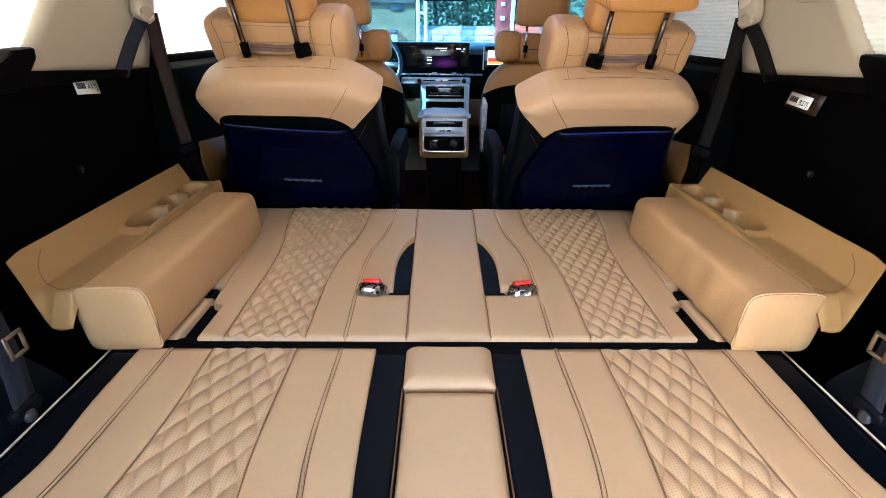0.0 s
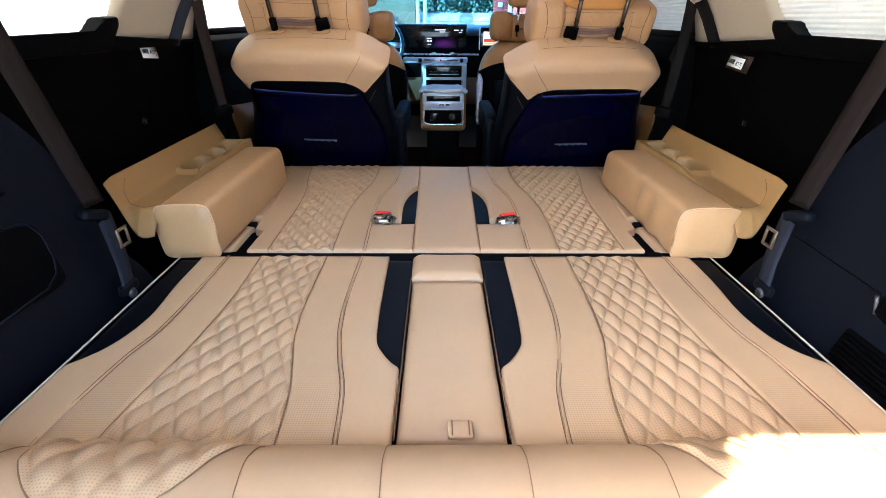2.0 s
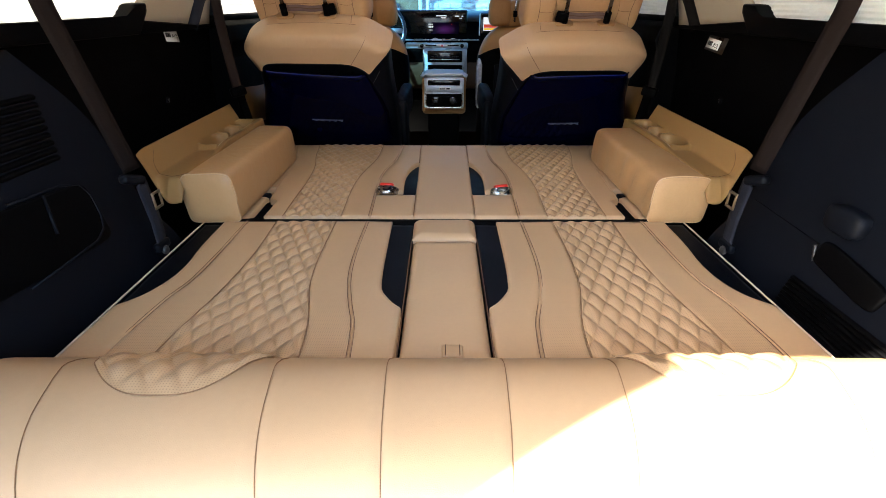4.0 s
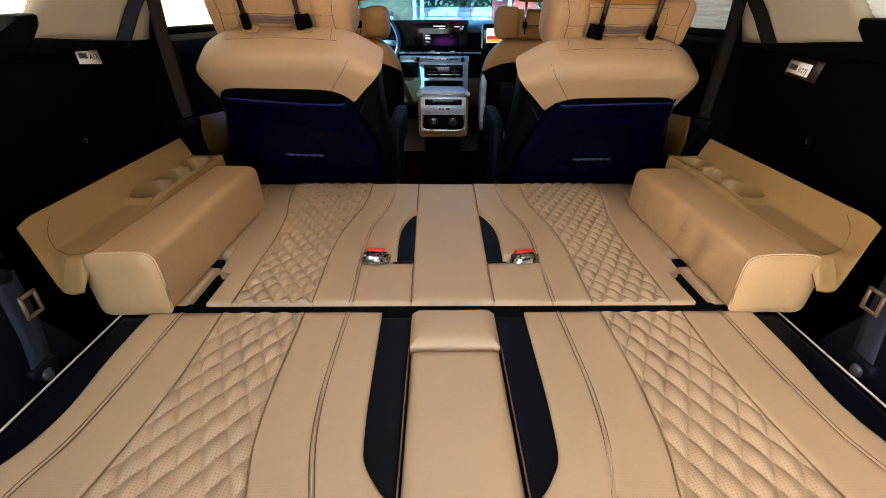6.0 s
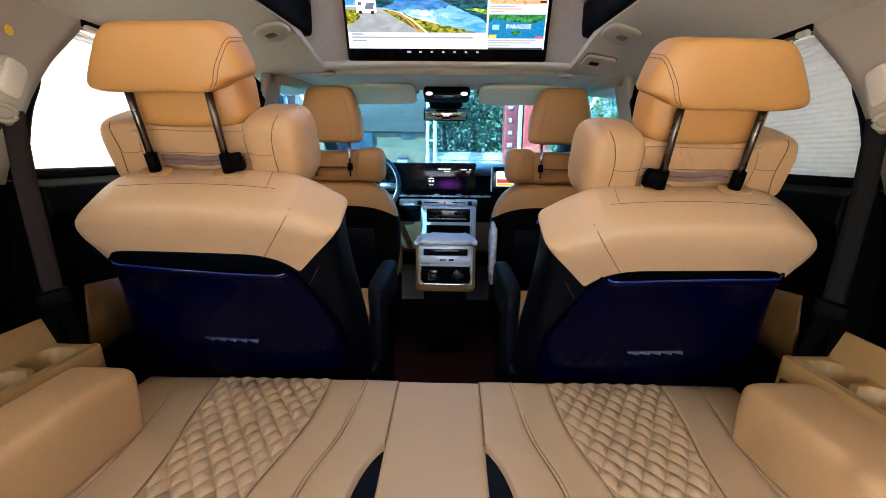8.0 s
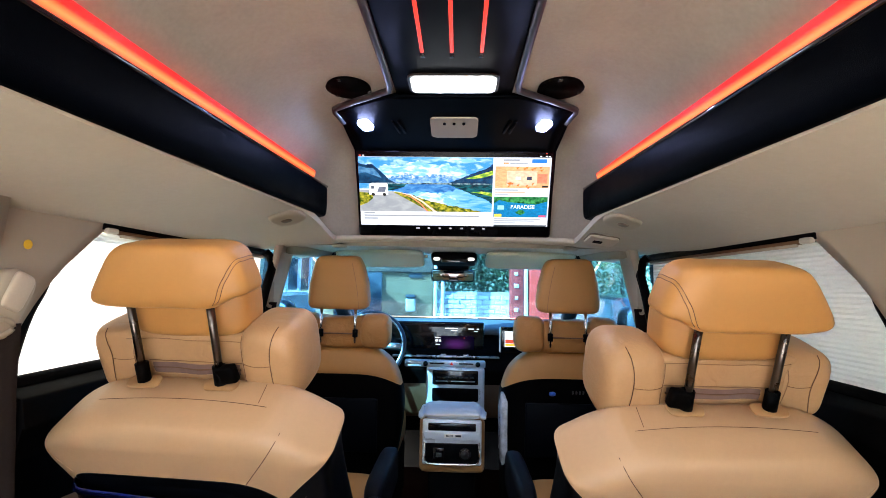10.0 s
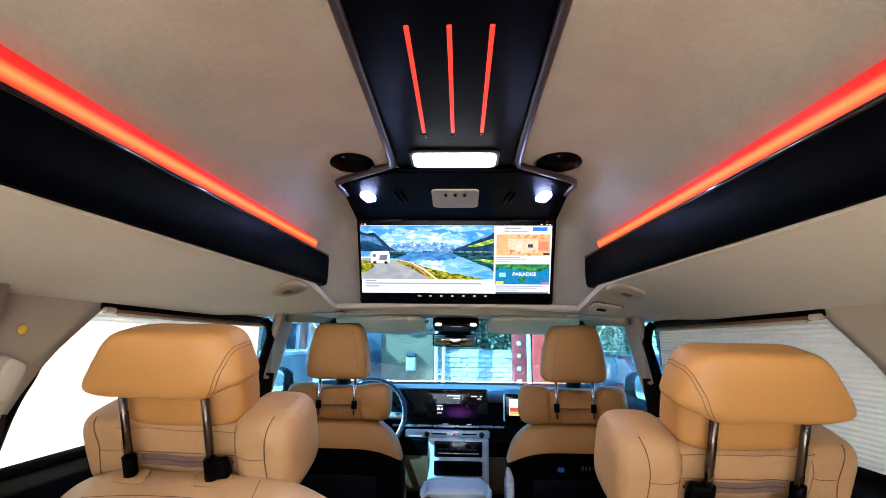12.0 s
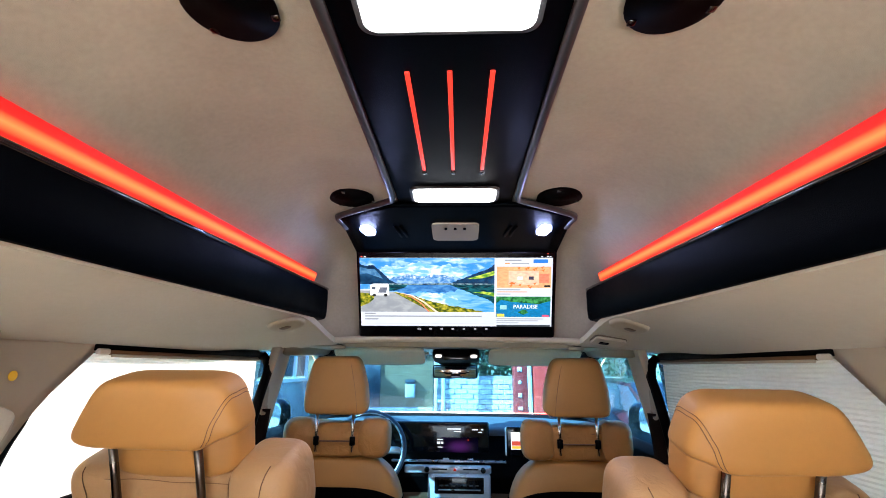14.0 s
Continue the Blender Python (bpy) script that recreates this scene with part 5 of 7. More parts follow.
bar = part("vent_bar", box(-0.045, 3.00, 0.672, 0.42, 0.030, 0.038, 0.010, 3), M_SILVERPAINT, dash, "brushed silver control bar")
for x, w in ((-0.085, 0.075), (0.065, 0.075)):
    part("slot", box(x, 2.984, 0.674, w, 0.006, 0.006, 0.002), M_BLACK, bar)
for x in (-0.145, 0.125):
    t = bmesh.new()
    bmesh.ops.create_cone(t, cap_ends=True, segments=20, radius1=0.013, radius2=0.012, depth=0.02, matrix=Matrix.Translation((x, 2.982, 0.672)) @ pose(0, 0, 0, 90, 0, 0))
    part("knob", t, M_GLOSS, bar)
t = bmesh.new()
bmesh.ops.create_cone(t, cap_ends=True, segments=3, radius1=0.010, radius2=0.009, depth=0.006, matrix=Matrix.Translation((-0.010, 2.983, 0.672)) @ pose(0, 0, 0, 90, 0, 0))
part("hazard_button", t, glow("hazard_red", (0.8, 0.05, 0.03), 0.044), bar, "red hazard triangle button")
part("trim_strip", box(-0.04, 3.005, 0.707, 0.56, 0.02, 0.010, 0.003), M_SILVER, dash, "bright trim strip")
part("clip", box(-0.055, 3.02, 0.712, 0.03, 0.012, 0.012, 0.003), M_SILVER, dash)
part("clip", box(0.065, 3.02, 0.712, 0.03, 0.012, 0.012, 0.003), M_SILVER, dash)
stack = part("centre_console_panel", box(0.01, 3.00, 0.545, 0.300, 0.050, 0.220, 0.012, 3), M_SILVERPAINT, dash, "silver framed centre stack")
part("climate_panel", box(0.01, 2.975, 0.606, 0.235, 0.010, 0.072, 0.008), M_GLOSS, stack, "gloss black climate panel")
for k in range(7):
    part("button", box(-0.074 + 0.028 * k, 2.969, 0.606, 0.018, 0.004, 0.006, 0.001), M_EDGE, stack)
part("climate_line", box(0.01, 2.968, 0.588, 0.20, 0.004, 0.006, 0.002), M_SILVER, stack)
part("shelf_recess", box(0.01, 2.974, 0.520, 0.235, 0.012, 0.066, 0.012), M_BLACK, stack, "dark storage shelf")

phone = thing("phone_screen", "black phone-like screen with a pale edge standing on the dashboard", "screen")
part("case", box(0.312, 3.03, 0.797, 0.150, 0.020, 0.135, 0.016, 4), M_PAPER, phone, "white case")
part("bezel", box(0.318, 3.019, 0.797, 0.148, 0.012, 0.137, 0.014, 3), M_GLOSS, phone)
part("picture", box(0.312, 3.0125, 0.802, 0.095, 0.002, 0.080, 0.001, 1), glow("phone_sky", (0.75, 0.8, 0.85), 0.088), phone)
part("picture", box(0.312, 3.0110, 0.790, 0.088, 0.001, 0.020, 0.0004, 1), glow("phone_red", (0.6, 0.08, 0.05), 0.070), phone)
part("picture", box(0.312, 3.0108, 0.772, 0.088, 0.001, 0.012, 0.0004, 1), glow("phone_yellow", (0.8, 0.5, 0.05), 0.070), phone)
part("stand", box(0.315, 3.055, 0.735, 0.05, 0.04, 0.03, 0.006), M_BLACK, phone)

wheel = thing("steering_wheel", "dark leather steering wheel with silver spokes", "steering wheel")
wm = pose(-0.430, 2.93, 0.765, 68, 0, 0)
ring = [wm @ Vector((0.178 * math.cos(2 * math.pi * i / 48), 0.174 * math.sin(2 * math.pi * i / 48), 0)) for i in range(48)]
part("rim", tube(ring, 0.0120, 10, closed=True), surface("slate_wheel_leather", (0.035, 0.05, 0.075), 0.32, mottle=0.1), wheel, "slate leather rim")
part("rim_trim", tube([wm @ Vector((0.171 * math.cos(a), 0.166 * math.sin(a), 0.010)) for a in [-2.0 + 4.0 * i / 30 for i in range(31)]], 0.004, 6), M_SILVER, wheel)
t = pillow((0, 0, 0), (0.075, 0.060, 0.030), 0.5, 0.5, 30, 16)
bmesh.ops.transform(t, matrix=wm, verts=t.verts)
part("hub", t, M_BLACKLEATHER, wheel)
for a in (0, math.pi, -math.pi / 2):
    t = tube([Vector((0.06 * math.cos(a), 0.05 * math.sin(a), 0)), Vector((0.178 * math.cos(a), 0.172 * math.sin(a), 0))], 0.016, 8, flat=0.5)
    bmesh.ops.transform(t, matrix=wm, verts=t.verts)
    part("spoke", t, M_SILVER, wheel, "silver spoke")
part("column", tube([wm @ Vector((0, 0, -0.02)), wm @ Vector((0, 0, -0.2))], 0.05, 12), M_BLACK, wheel)

M_KNEESIDE = surface("brown_console_vinyl", (0.30, 0.145, 0.045), 0.45, mottle=0.06, grain=0.2, grain_scale=600)
con = thing("centre_console", "tan and silver centre console box with wrapped lid", "console")
part("body", box(0.003, 2.58, 0.435, 0.262, 0.22, 0.215, 0.022, 3), M_KNEESIDE, con, "brown tan console body")
part("forward_tray", box(0.003, 2.84, 0.36, 0.24, 0.32, 0.12, 0.02, 3), M_BLACK, con, "low black tray between the front seats")
part("rear_frame", box(0.003, 2.468, 0.452, 0.236, 0.020, 0.176, 0.016, 4), M_SILVERPAINT, con, "chrome framed rear panel")
part("vent_mouth", box(0.003, 2.458, 0.512, 0.190, 0.008, 0.030, 0.008, 3), M_GLOSS, con, "black air vent mouth")
part("silver_band", box(0.003, 2.456, 0.478, 0.218, 0.008, 0.034, 0.004), M_SILVERPAINT, con, "silver band")
lab = part("label", box(0.008, 2.4512, 0.480, 0.072, 0.002, 0.016, 0.0005, 1), M_PAPER, con, "small white paper label")
for k in range(6):
    part("barcode", box(-0.018 + 0.0045 * k, 2.4499, 0.480, 0.0028, 0.0006, 0.009, 0, 1), M_INK, lab)
part("print", box(0.028, 2.4499, 0.480, 0.022, 0.0006, 0.008, 0, 1), M_INK, lab)
face = part("socket_panel", box(0.003, 2.456, 0.412, 0.210, 0.008, 0.076, 0.010, 3), M_BLACK, con, "black socket panel")
part("usb_socket", box(-0.048, 2.451, 0.412, 0.044, 0.006, 0.044, 0.006), M_GLOSS, face)
part("usb_frame", box(-0.048, 2.447, 0.408, 0.022, 0.004, 0.016, 0.003), M_EDGE, face)
t = bmesh.new()
bmesh.ops.create_cone(t, cap_ends=True, segments=28, radius1=0.026, radius2=0.023, depth=0.012, matrix=Matrix.Translation((0.055, 2.450, 0.412)) @ pose(0, 0, 0, 90, 0, 0))
part("power_socket", t, M_GLOSS, face, "round power socket")
t = bmesh.new()
bmesh.ops.create_cone(t, cap_ends=True, segments=28, radius1=0.016, radius2=0.016, depth=0.006, matrix=Matrix.Translation((0.055, 2.443, 0.412)) @ pose(0, 0, 0, 90, 0, 0))
part("socket_cap", t, M_EDGE, face)

def crump(p):
    return Vector((p.x * (1 + 0.05 * noise.noise(p * 24)), p.y, p.z + 0.008 * noise.noise(Vector((p.x * 40, p.y * 30, 2))) - 0.9 * p.x * p.x * (1 if p.x * p.x > 0.012 else 0.2)))
part("lid", pillow((0.003, 2.575, 0.548), (0.122, 0.108, 0.012), 0.4, 0.35, 40, 16), M_SILVERPAINT, con, "silver lid")
part("rear_trim", tube([(0.003 + 0.108 * k, 2.4505, z) for k, z in ((-1, 0.455), (-1, 0.400), (-0.97, 0.384), (-0.88, 0.374), (-0.5, 0.371), (0.5, 0.371), (0.88, 0.374), (0.97, 0.384), (1, 0.400), (1, 0.455))], 0.0035, 8), M_CHROME, con, "bright chrome edge round the sockets")
part("lid_wrapping", pillow((0.003, 2.560, 0.558), (0.140, 0.105, 0.0075), 0.5, 0.35, 60, 24, None, crump), M_WHITE, con, "white crumpled protective film", smooth=True)
part("plinth", box(0.003, 2.82, 0.17, 0.20, 0.5, 0.33, 0.02), M_BLACK, con)

# ---- overhead at the front ----
M_VISOR = surface("pale_visor_cloth", (0.82, 0.74, 0.57), 0.8, mottle=0.05, grain=0.3, grain_scale=800)
for side in (-1, 1):
    v = thing("sun_visor", "folded-up beige sun visor still in clear film", "sun visor", "sun visors")
    part("panel", pillow((side * 0.350, 2.735, 1.196), (0.206, 0.075, 0.012), 0.35, 0.3, 40, 12, pose(0, 0, 0, -24, 0, 0)), M_VISOR, v)
    def wr(p):
        return p * (1 + 0.03 * noise.noise(p * 40)) + Vector((0, 0, 0.004 * noise.noise(p * 55)))
    f = part("film", pillow((side * 0.350, 2.733, 1.195), (0.212, 0.080, 0.016), 0.4, 0.3, 50, 16, pose(0, 0, 0, -24, 0, 0), wr), M_WRAP, v, "wrinkled clear film", smooth=False)
    f.visible_shadow = False
    part("hinge", tube([(side * 0.13, 2.76, 1.212), (side * 0.16, 2.76, 1.205)], 0.007, 8), M_BEIGE, v)
M_READING = glow("reading_lamp_glow", (0.95, 0.9, 0.8), 0.085)
oc = thing("overhead_console", "black overhead console with two small reading lamps", "overhead console")
part("housing", box(-0.003, 2.775, 1.200, 0.215, 0.12, 0.045, 0.014, 3, pose(0, 0, 0, -10, 0, 0)), M_BLACK, oc)
part("panel", box(-0.003, 2.720, 1.190, 0.120, 0.020, 0.020, 0.005), M_GLOSS, oc)
for k in (-1, 1):
    part("reading_lamp", pillow((-0.003 + k * 0.080, 2.716, 1.197), (0.016, 0.008, 0.008), 0.7, 0.7, 16, 10), M_READING, oc, "lit reading lamp")
rm = thing("rear_view_mirror", "dark framed rear-view mirror", "mirror")
part("frame", box(-0.010, 2.955, 1.128, 0.225, 0.028, 0.066, 0.018, 4, pose(0, 0, 0, 6, 0, 0)), M_BLACK, rm)
part("glass", box(-0.010, 2.9385, 1.1265, 0.208, 0.003, 0.053, 0.0012, 1, pose(0, 0, 0, 6, 0, 0)), M_MIRROR, rm, "mirror glass")
part("stalk", tube([(-0.010, 2.975, 1.135), (-0.010, 2.99, 1.19)], 0.012, 10), M_BLACK, rm)
part("sensor_cover", pillow((-0.010, 2.93, 1.185), (0.085, 0.080, 0.018), 0.6, 0.6, 24, 12, pose(0, 0, 0, -20, 0, 0)), M_BLACK, rm)

# ---- small things on the lower headliner ----
for side in (-1, 1):
    lf = liner_frame(side, 0.855, 1.985)
    hk = thing("coat_hook", "beige recessed coat hook in the headliner", "coat hook", "coat hooks")
    part("base", pillow((0, 0, 0), (0.050, 0.068, 0.015), 0.5, 0.75, 32, 14, lf.to_3x3(), None), M_BEIGE, hk).data.transform(Matrix.Translation(lf.translation))
    part("hook", pillow((0, 0, 0), (0.017, 0.019, 0.008), 0.6, 0.6, 18, 10, lf.to_3x3()), M_HOOKSHADE, hk, "brown hook").data.transform(Matrix.Translation(lf @ Vector((side * -0.004, -0.006, 0.010))))
    gr = thing("grab_clip", "beige belt clip on the front headliner", "clip", "headliner clips")
    gx = Vector((side * 0.452, 2.375, front_liner_z(0.452) - 0.014))
    part("body", tube([gx + Vector((0.022 * math.cos(a), 0.016 * math.sin(a), 0)) for a in [6.2832 * i / 20 for i in range(20)]], 0.0075, 8, closed=True), M_BEIGE, gr)
    part("opening", pillow(gx + Vector((0.004, -0.004, 0.002)), (0.019, 0.013, 0.008), 0.7, 0.7, 16, 10), M_BLACK, gr)
lf = liner_frame(1, 0.82, 2.205)
sw = thing("roof_switch", "beige roof switch plate with black button", "switch")
part("plate", rplate(0.100, 0.088, 0.012, 0.014, lf @ Matrix.Translation((0, 0, 0.006))), M_LIGHTBEIGE, sw, smooth=False)
# brown plate behind it draws the shadow round the switch's outline
part("rim", rplate(0.105, 0.093, 0.006, 0.016, lf @ Matrix.Translation((0, 0, 0.001))), M_HOOKSHADE, sw, smooth=False)
part("button", rplate(0.030, 0.022, 0.008, 0.002, lf @ Matrix.Translation((0.012, 0.004, 0.011))), M_BLACK, sw, "black button", smooth=False)

# ---- seat belts ----
def belt(name, pts, width, mat, axis=Vector((0, 1, 0)), label="", parent=None, twist=0.0):
    P = [Vector(p) for p in pts]
    def fn(u, v):
        k = v * (len(P) - 1)
        i = min(int(k), len(P) - 2)
        p = P[i].lerp(P[i + 1], k - i)
        ax = axis
        return p + ax * (u - 0.5) * width
    return part(name, solid(grid(fn, 3, 12 * (len(P) - 1)), 0.0015), mat, parent, label)

for side in (-1, 1):
    sb = thing("seat_belt", "brown seat belt webbing hanging from a beige pillar guide", "seat belt", "seat belts")
    ax = Vector((-side * 0.87, 0.49, 0.0)).normalized()
    # left webbing is browner and paler than the right
    belt("webbing", [(side * 0.756, 1.372, 0.985), (side * 0.760, 1.379, 0.87), (side * 0.757, 1.386, 0.75), (side * 0.752, 1.390, 0.645)], 0.033, M_BELTDARK if side > 0 else M_BELTBROWN, Vector((-side * 0.73, 0.685, 0.0)), parent=sb)
    belt("webbing", [(side * 0.765, 1.352, 0.975), (side * 0.782, 1.310, 0.920), (side * 0.797, 1.255, 0.845)], 0.032, M_BELTDARK if side > 0 else M_BELTBLUE, Vector((-side * 0.5, 0.75, -0.4)).normalized(), "dark lower webbing", sb)
    g = part("guide", pillow((side * 0.767, 1.372, 1.020), (0.016, 0.034, 0.060), 0.45, 0.6, 36, 22, pose(0, 0, 0, -24, 0, 0).to_3x3()), M_BEIGE, sb, "beige height adjuster")
    part("guide_cover", pillow((side * 0.755, 1.380, 1.040), (0.009, 0.021, 0.034), 0.4, 0.55, 30, 18, pose(0, 0, 0, -24, 0, 0).to_3x3()), M_LIGHTBEIGE, g, "paler push cover")
    part("guide_ring", tube([(side * 0.752, 1.352 + 0.024 * math.cos(2 * math.pi * i / 20), 0.980 + 0.014 * math.sin(2 * math.pi * i / 20)) for i in range(20)], 0.005, 8, closed=True), M_BEIGE, g)
    part("tongue", box(side * 0.750, 1.390, 0.634, 0.056, 0.022, 0.034, 0.008, 3, pose(0, 0, 0, 0, side * 10, side * -40)), M_BLACK, sb, "black belt tongue")
    belt("stalk", [(side * 0.750, 1.395, 0.625), (side * 0.748, 1.42, 0.55), (side * 0.745, 1.44, 0.45)], 0.030, M_BLACK, ax, parent=sb)

    rb = thing("seat_belt", "brown rear seat belt with slate buckle beside the bed", "seat belt", "seat belts")
    belt("webbing", [(side * 0.752, 0.595, 1.10), (side * 0.738, 0.608, 0.90), (side * 0.722, 0.622, 0.77), (side * 0.700, 0.640, 0.585)], 0.038, M_BELT, Vector((-side * 0.45, 0.85, 0.15)).normalized(), parent=rb)
    bk = part("buckle", box(side * 0.690, 0.618, 0.572, 0.024, 0.058, 0.022, 0.009, 3, pose(0, 0, 0, -20, 0, side * 12)), M_GREY, rb, "slate plastic buckle")
    tg = bmesh.new()
    for dy, dz2, sy2, sz2 in ((0, 0.017, 0.030, 0.006), (0, -0.017, 0.030, 0.006), (0.013, 0, 0.006, 0.040), (-0.013, 0, 0.006, 0.040)):
        box(side * 0.6535, 0.625 + dy, 0.522 + dz2, 0.004, sy2, sz2, 0.001, 1, bm=tg)
    part("tongue_plate", tg, surface("brass_plate", (0.22, 0.155, 0.10), 0.35, metal=0.7), rb, "brass-coloured belt plate")
    belt("lower_webbing", [(side * 0.684, 0.632, 0.562), (side * 0.668, 0.618, 0.48), (side * 0.660, 0.603, 0.425)], 0.046, M_BELTBLUE, Vector((side * 0.1, 0.95, 0.2)).normalized(), "slate lower webbing", rb)
    part("anchor", box(side * 0.660, 0.600, 0.418, 0.016, 0.050, 0.022, 0.006), M_GREY, rb)
    part("bolt", pillow((side * 0.652, 0.596, 0.408), (0.006, 0.010, 0.010), 0.8, 0.8, 14, 10), M_EDGE, rb)

for side in (-1, 1):
    fb = thing("seat_belt", "dark front seat belt hanging from a beige pillar guide", "seat belt", "seat belts")
    part("guide", pillow((side * 0.712, 2.335, 1.045), (0.016, 0.026, 0.050), 0.5, 0.6, 28, 18), M_BEIGE, fb, "beige height adjuster")
    part("guide_ring", tube([(side * 0.704, 2.335 + 0.024 * math.cos(2 * math.pi * i / 20), 0.995 + 0.016 * math.sin(2 * math.pi * i / 20)) for i in range(20)], 0.006, 8, closed=True), M_BEIGE, fb)
    belt("webbing", [(side * 0.703, 2.340, 0.995), (side * 0.712, 2.345, 0.90), (side * 0.722, 2.35, 0.78), (side * 0.73, 2.36, 0.60)], 0.046, M_BELT, Vector((-side * 0.75, 0.6, 0)).normalized(), parent=fb)

# ---- labels, fixings and vents on the side trims ----
def word(name, text, size, m, mat, parent, label=""):
    cu = bpy.data.curves.new(name, "FONT")
    cu.body, cu.size, cu.extrude, cu.align_x, cu.align_y = text, size, 0.0002, "CENTER", "CENTER"
    tmp = bpy.data.objects.new("tmp", cu)
    me = bpy.data.meshes.new_from_object(tmp)
    bpy.data.objects.remove(tmp)
    me.transform(m)
    me.materials.append(mat)
    ob = new(name, me)
    ob.parent = parent
    if label:
        ob["label"] = label
    return ob

for side, text, y, z, tilt in ((-1, "A17J", 1.150, 0.832, -5), (1, "B27J", 1.160, 0.810, -5)):
    st = thing("paper_sticker", f"white paper sticker printed {text} on the black trim", "sticker", "paper stickers")
    xw = 0.812
    m = Matrix.Translation((side * xw, y, z)) @ pose(0, 0, 0, 0, 0, 90 if side < 0 else -90) @ pose(0, 0, 0, 90, 0, 0) @ pose(0, 0, 0, 0, 0, tilt) @ pose(0, 0, 0, -9, 0, 0)
    part("paper", box(0, 0, 0, 0.072, 0.035 if side < 0 else 0.027, 0.0008, 0, 1, None), M_PAPER, st)
    st.children[0].data.transform(m)
    word("print", text, 0.0155, m @ Matrix.Translation((0.016, -0.003, 0.0012)), M_INK, st)
    for k in range(7):
        bb = box(-0.029 + 0.0038 * k, 0.0, 0.001, 0.0024, 0.012, 0.0006, 0, 1)
        bmesh.ops.transform(bb, matrix=m, verts=bb.verts)
        part("barcode", bb, M_INK, st)
    if side > 0:
        tp = thing("tape_patch", "dark brown tape patch on the black side trim", "tape")
        tape = part("tape", box(0.012, 0.010, -0.0012, 0.105, 0.060, 0.0008, 0, 1), surface("brown_tape", (0.012, 0.0065, 0.0035), 0.3, mottle=0.2), tp)
        tape.data.transform(m)
    fx = thing("trim_fixing", "small grey screw fixing on the black trim", "fixing", "trim fixings")
    part("disc", pillow((side * 0.838, 1.085, 0.658), (0.004, 0.009, 0.009), 0.7, 0.9, 16, 10), M_GREY, fx)
    part("slot", box(side * 0.833, 1.085, 0.661, 0.003, 0.009, 0.002, 0.001), M_EDGE, fx)
    part("slot", box(side * 0.833, 1.085, 0.655, 0.003, 0.002, 0.007, 0.001), M_EDGE, fx)
dot = thing("round_sticker", "small round yellow sticker on the beige pillar", "sticker")
part("disc", pillow((-wall_x(1.126) + 0.001, 1.405, 1.126), (0.0012, 0.009, 0.009), 1.0, 1.0, 24, 12), M_YELLOW, dot)
for side in (-1, 1):
    vt = thing("side_vent", "black slatted vent in the load bay panel", "vent", "side vents")
    n, z0, pitch, y1 = (9, 0.655, 0.0132, 0.515) if side < 0 else (7, 0.392, 0.0085, 0.425)
    for k in range(n):
        z = z0 + pitch * k
        ya, yb = (0.24, y1 + 0.004 * k) if side < 0 else (0.12, y1)
        part("slat", box(side * (xs(z) - 0.001), (ya + yb) / 2, z, 0.010, yb - ya, pitch * 0.62, 0.003, 2, pose(0, 0, 0, 0, side * -28, 0)), M_BLACK, vt)
rc = thing("storage_recess", "black open storage recess in the load bay panel", "storage recess")
part("mouth", pillow((-(xs(0.555) - 0.001), 0.330, 0.555), (0.006, 0.190, 0.062), 0.22, 0.22, 40, 16, pose(0, 0, 0, -4, -14, 0)), M_BLACK, rc)
part("lip", tube([(-(xs(z) - 0.006), y, z) for y, z in ((0.36, 0.619), (0.47, 0.612), (0.508, 0.600), (0.520, 0.575), (0.514, 0.535), (0.500, 0.510), (0.470, 0.497), (0.30, 0.492))], 0.0022, 8), M_GREY, rc, "rounded slate lip")
part("divider", tube([(-(xs(0.61) - 0.009), 0.425, 0.610), (-(xs(0.545) - 0.009), 0.402, 0.545)], 0.003, 6), M_GREY, rc)
cp = thing("load_bay_cup", "dark cup hollow in the load bay panel", "cup hollow")
part("hollow", pillow((xs(0.50) + 0.001, 0.335, 0.500), (0.010, 0.078, 0.024), 0.35, 0.4, 30, 14, pose(0, 0, 0, 8, 14, 0)), M_BLACK, cp)
part("lip", tube([(xs(0.50) - 0.006, 0.405, 0.488), (xs(0.50) - 0.006, 0.412, 0.505), (xs(0.50) - 0.008, 0.414, 0.518)], 0.003, 8), M_EDGE, cp, "worn bright lip")
part("knob", pillow((xs(0.575) - 0.008, 0.395, 0.575), (0.018, 0.040, 0.026), 0.6, 0.6, 26, 16), M_GREY, bpy.data.objects["load_bay_trim_right"], "slate round knob")
part("panel_seam", tube([(xs(z) - 0.0006, y, z) for y, z in ((0.625, 0.523), (0.60, 0.523), (0.55, 0.521), (0.48, 0.519), (0.42, 0.517))], 0.0012, 6), M_BLACK, bpy.data.objects["load_bay_trim_right"])
for side in (-1, 1):
    spk = thing("pillar_speaker", "round perforated beige speaker grille on the pillar", "speaker", "pillar speakers")
    part("grille", pillow((side * (wall_x(1.05) - 0.002), 1.185, 1.055), (0.004, 0.045, 0.045), 0.5, 1.0, 30, 8), perforated("beige_grille", (0.42, 0.37, 0.29), 0.6, 0.005), spk)

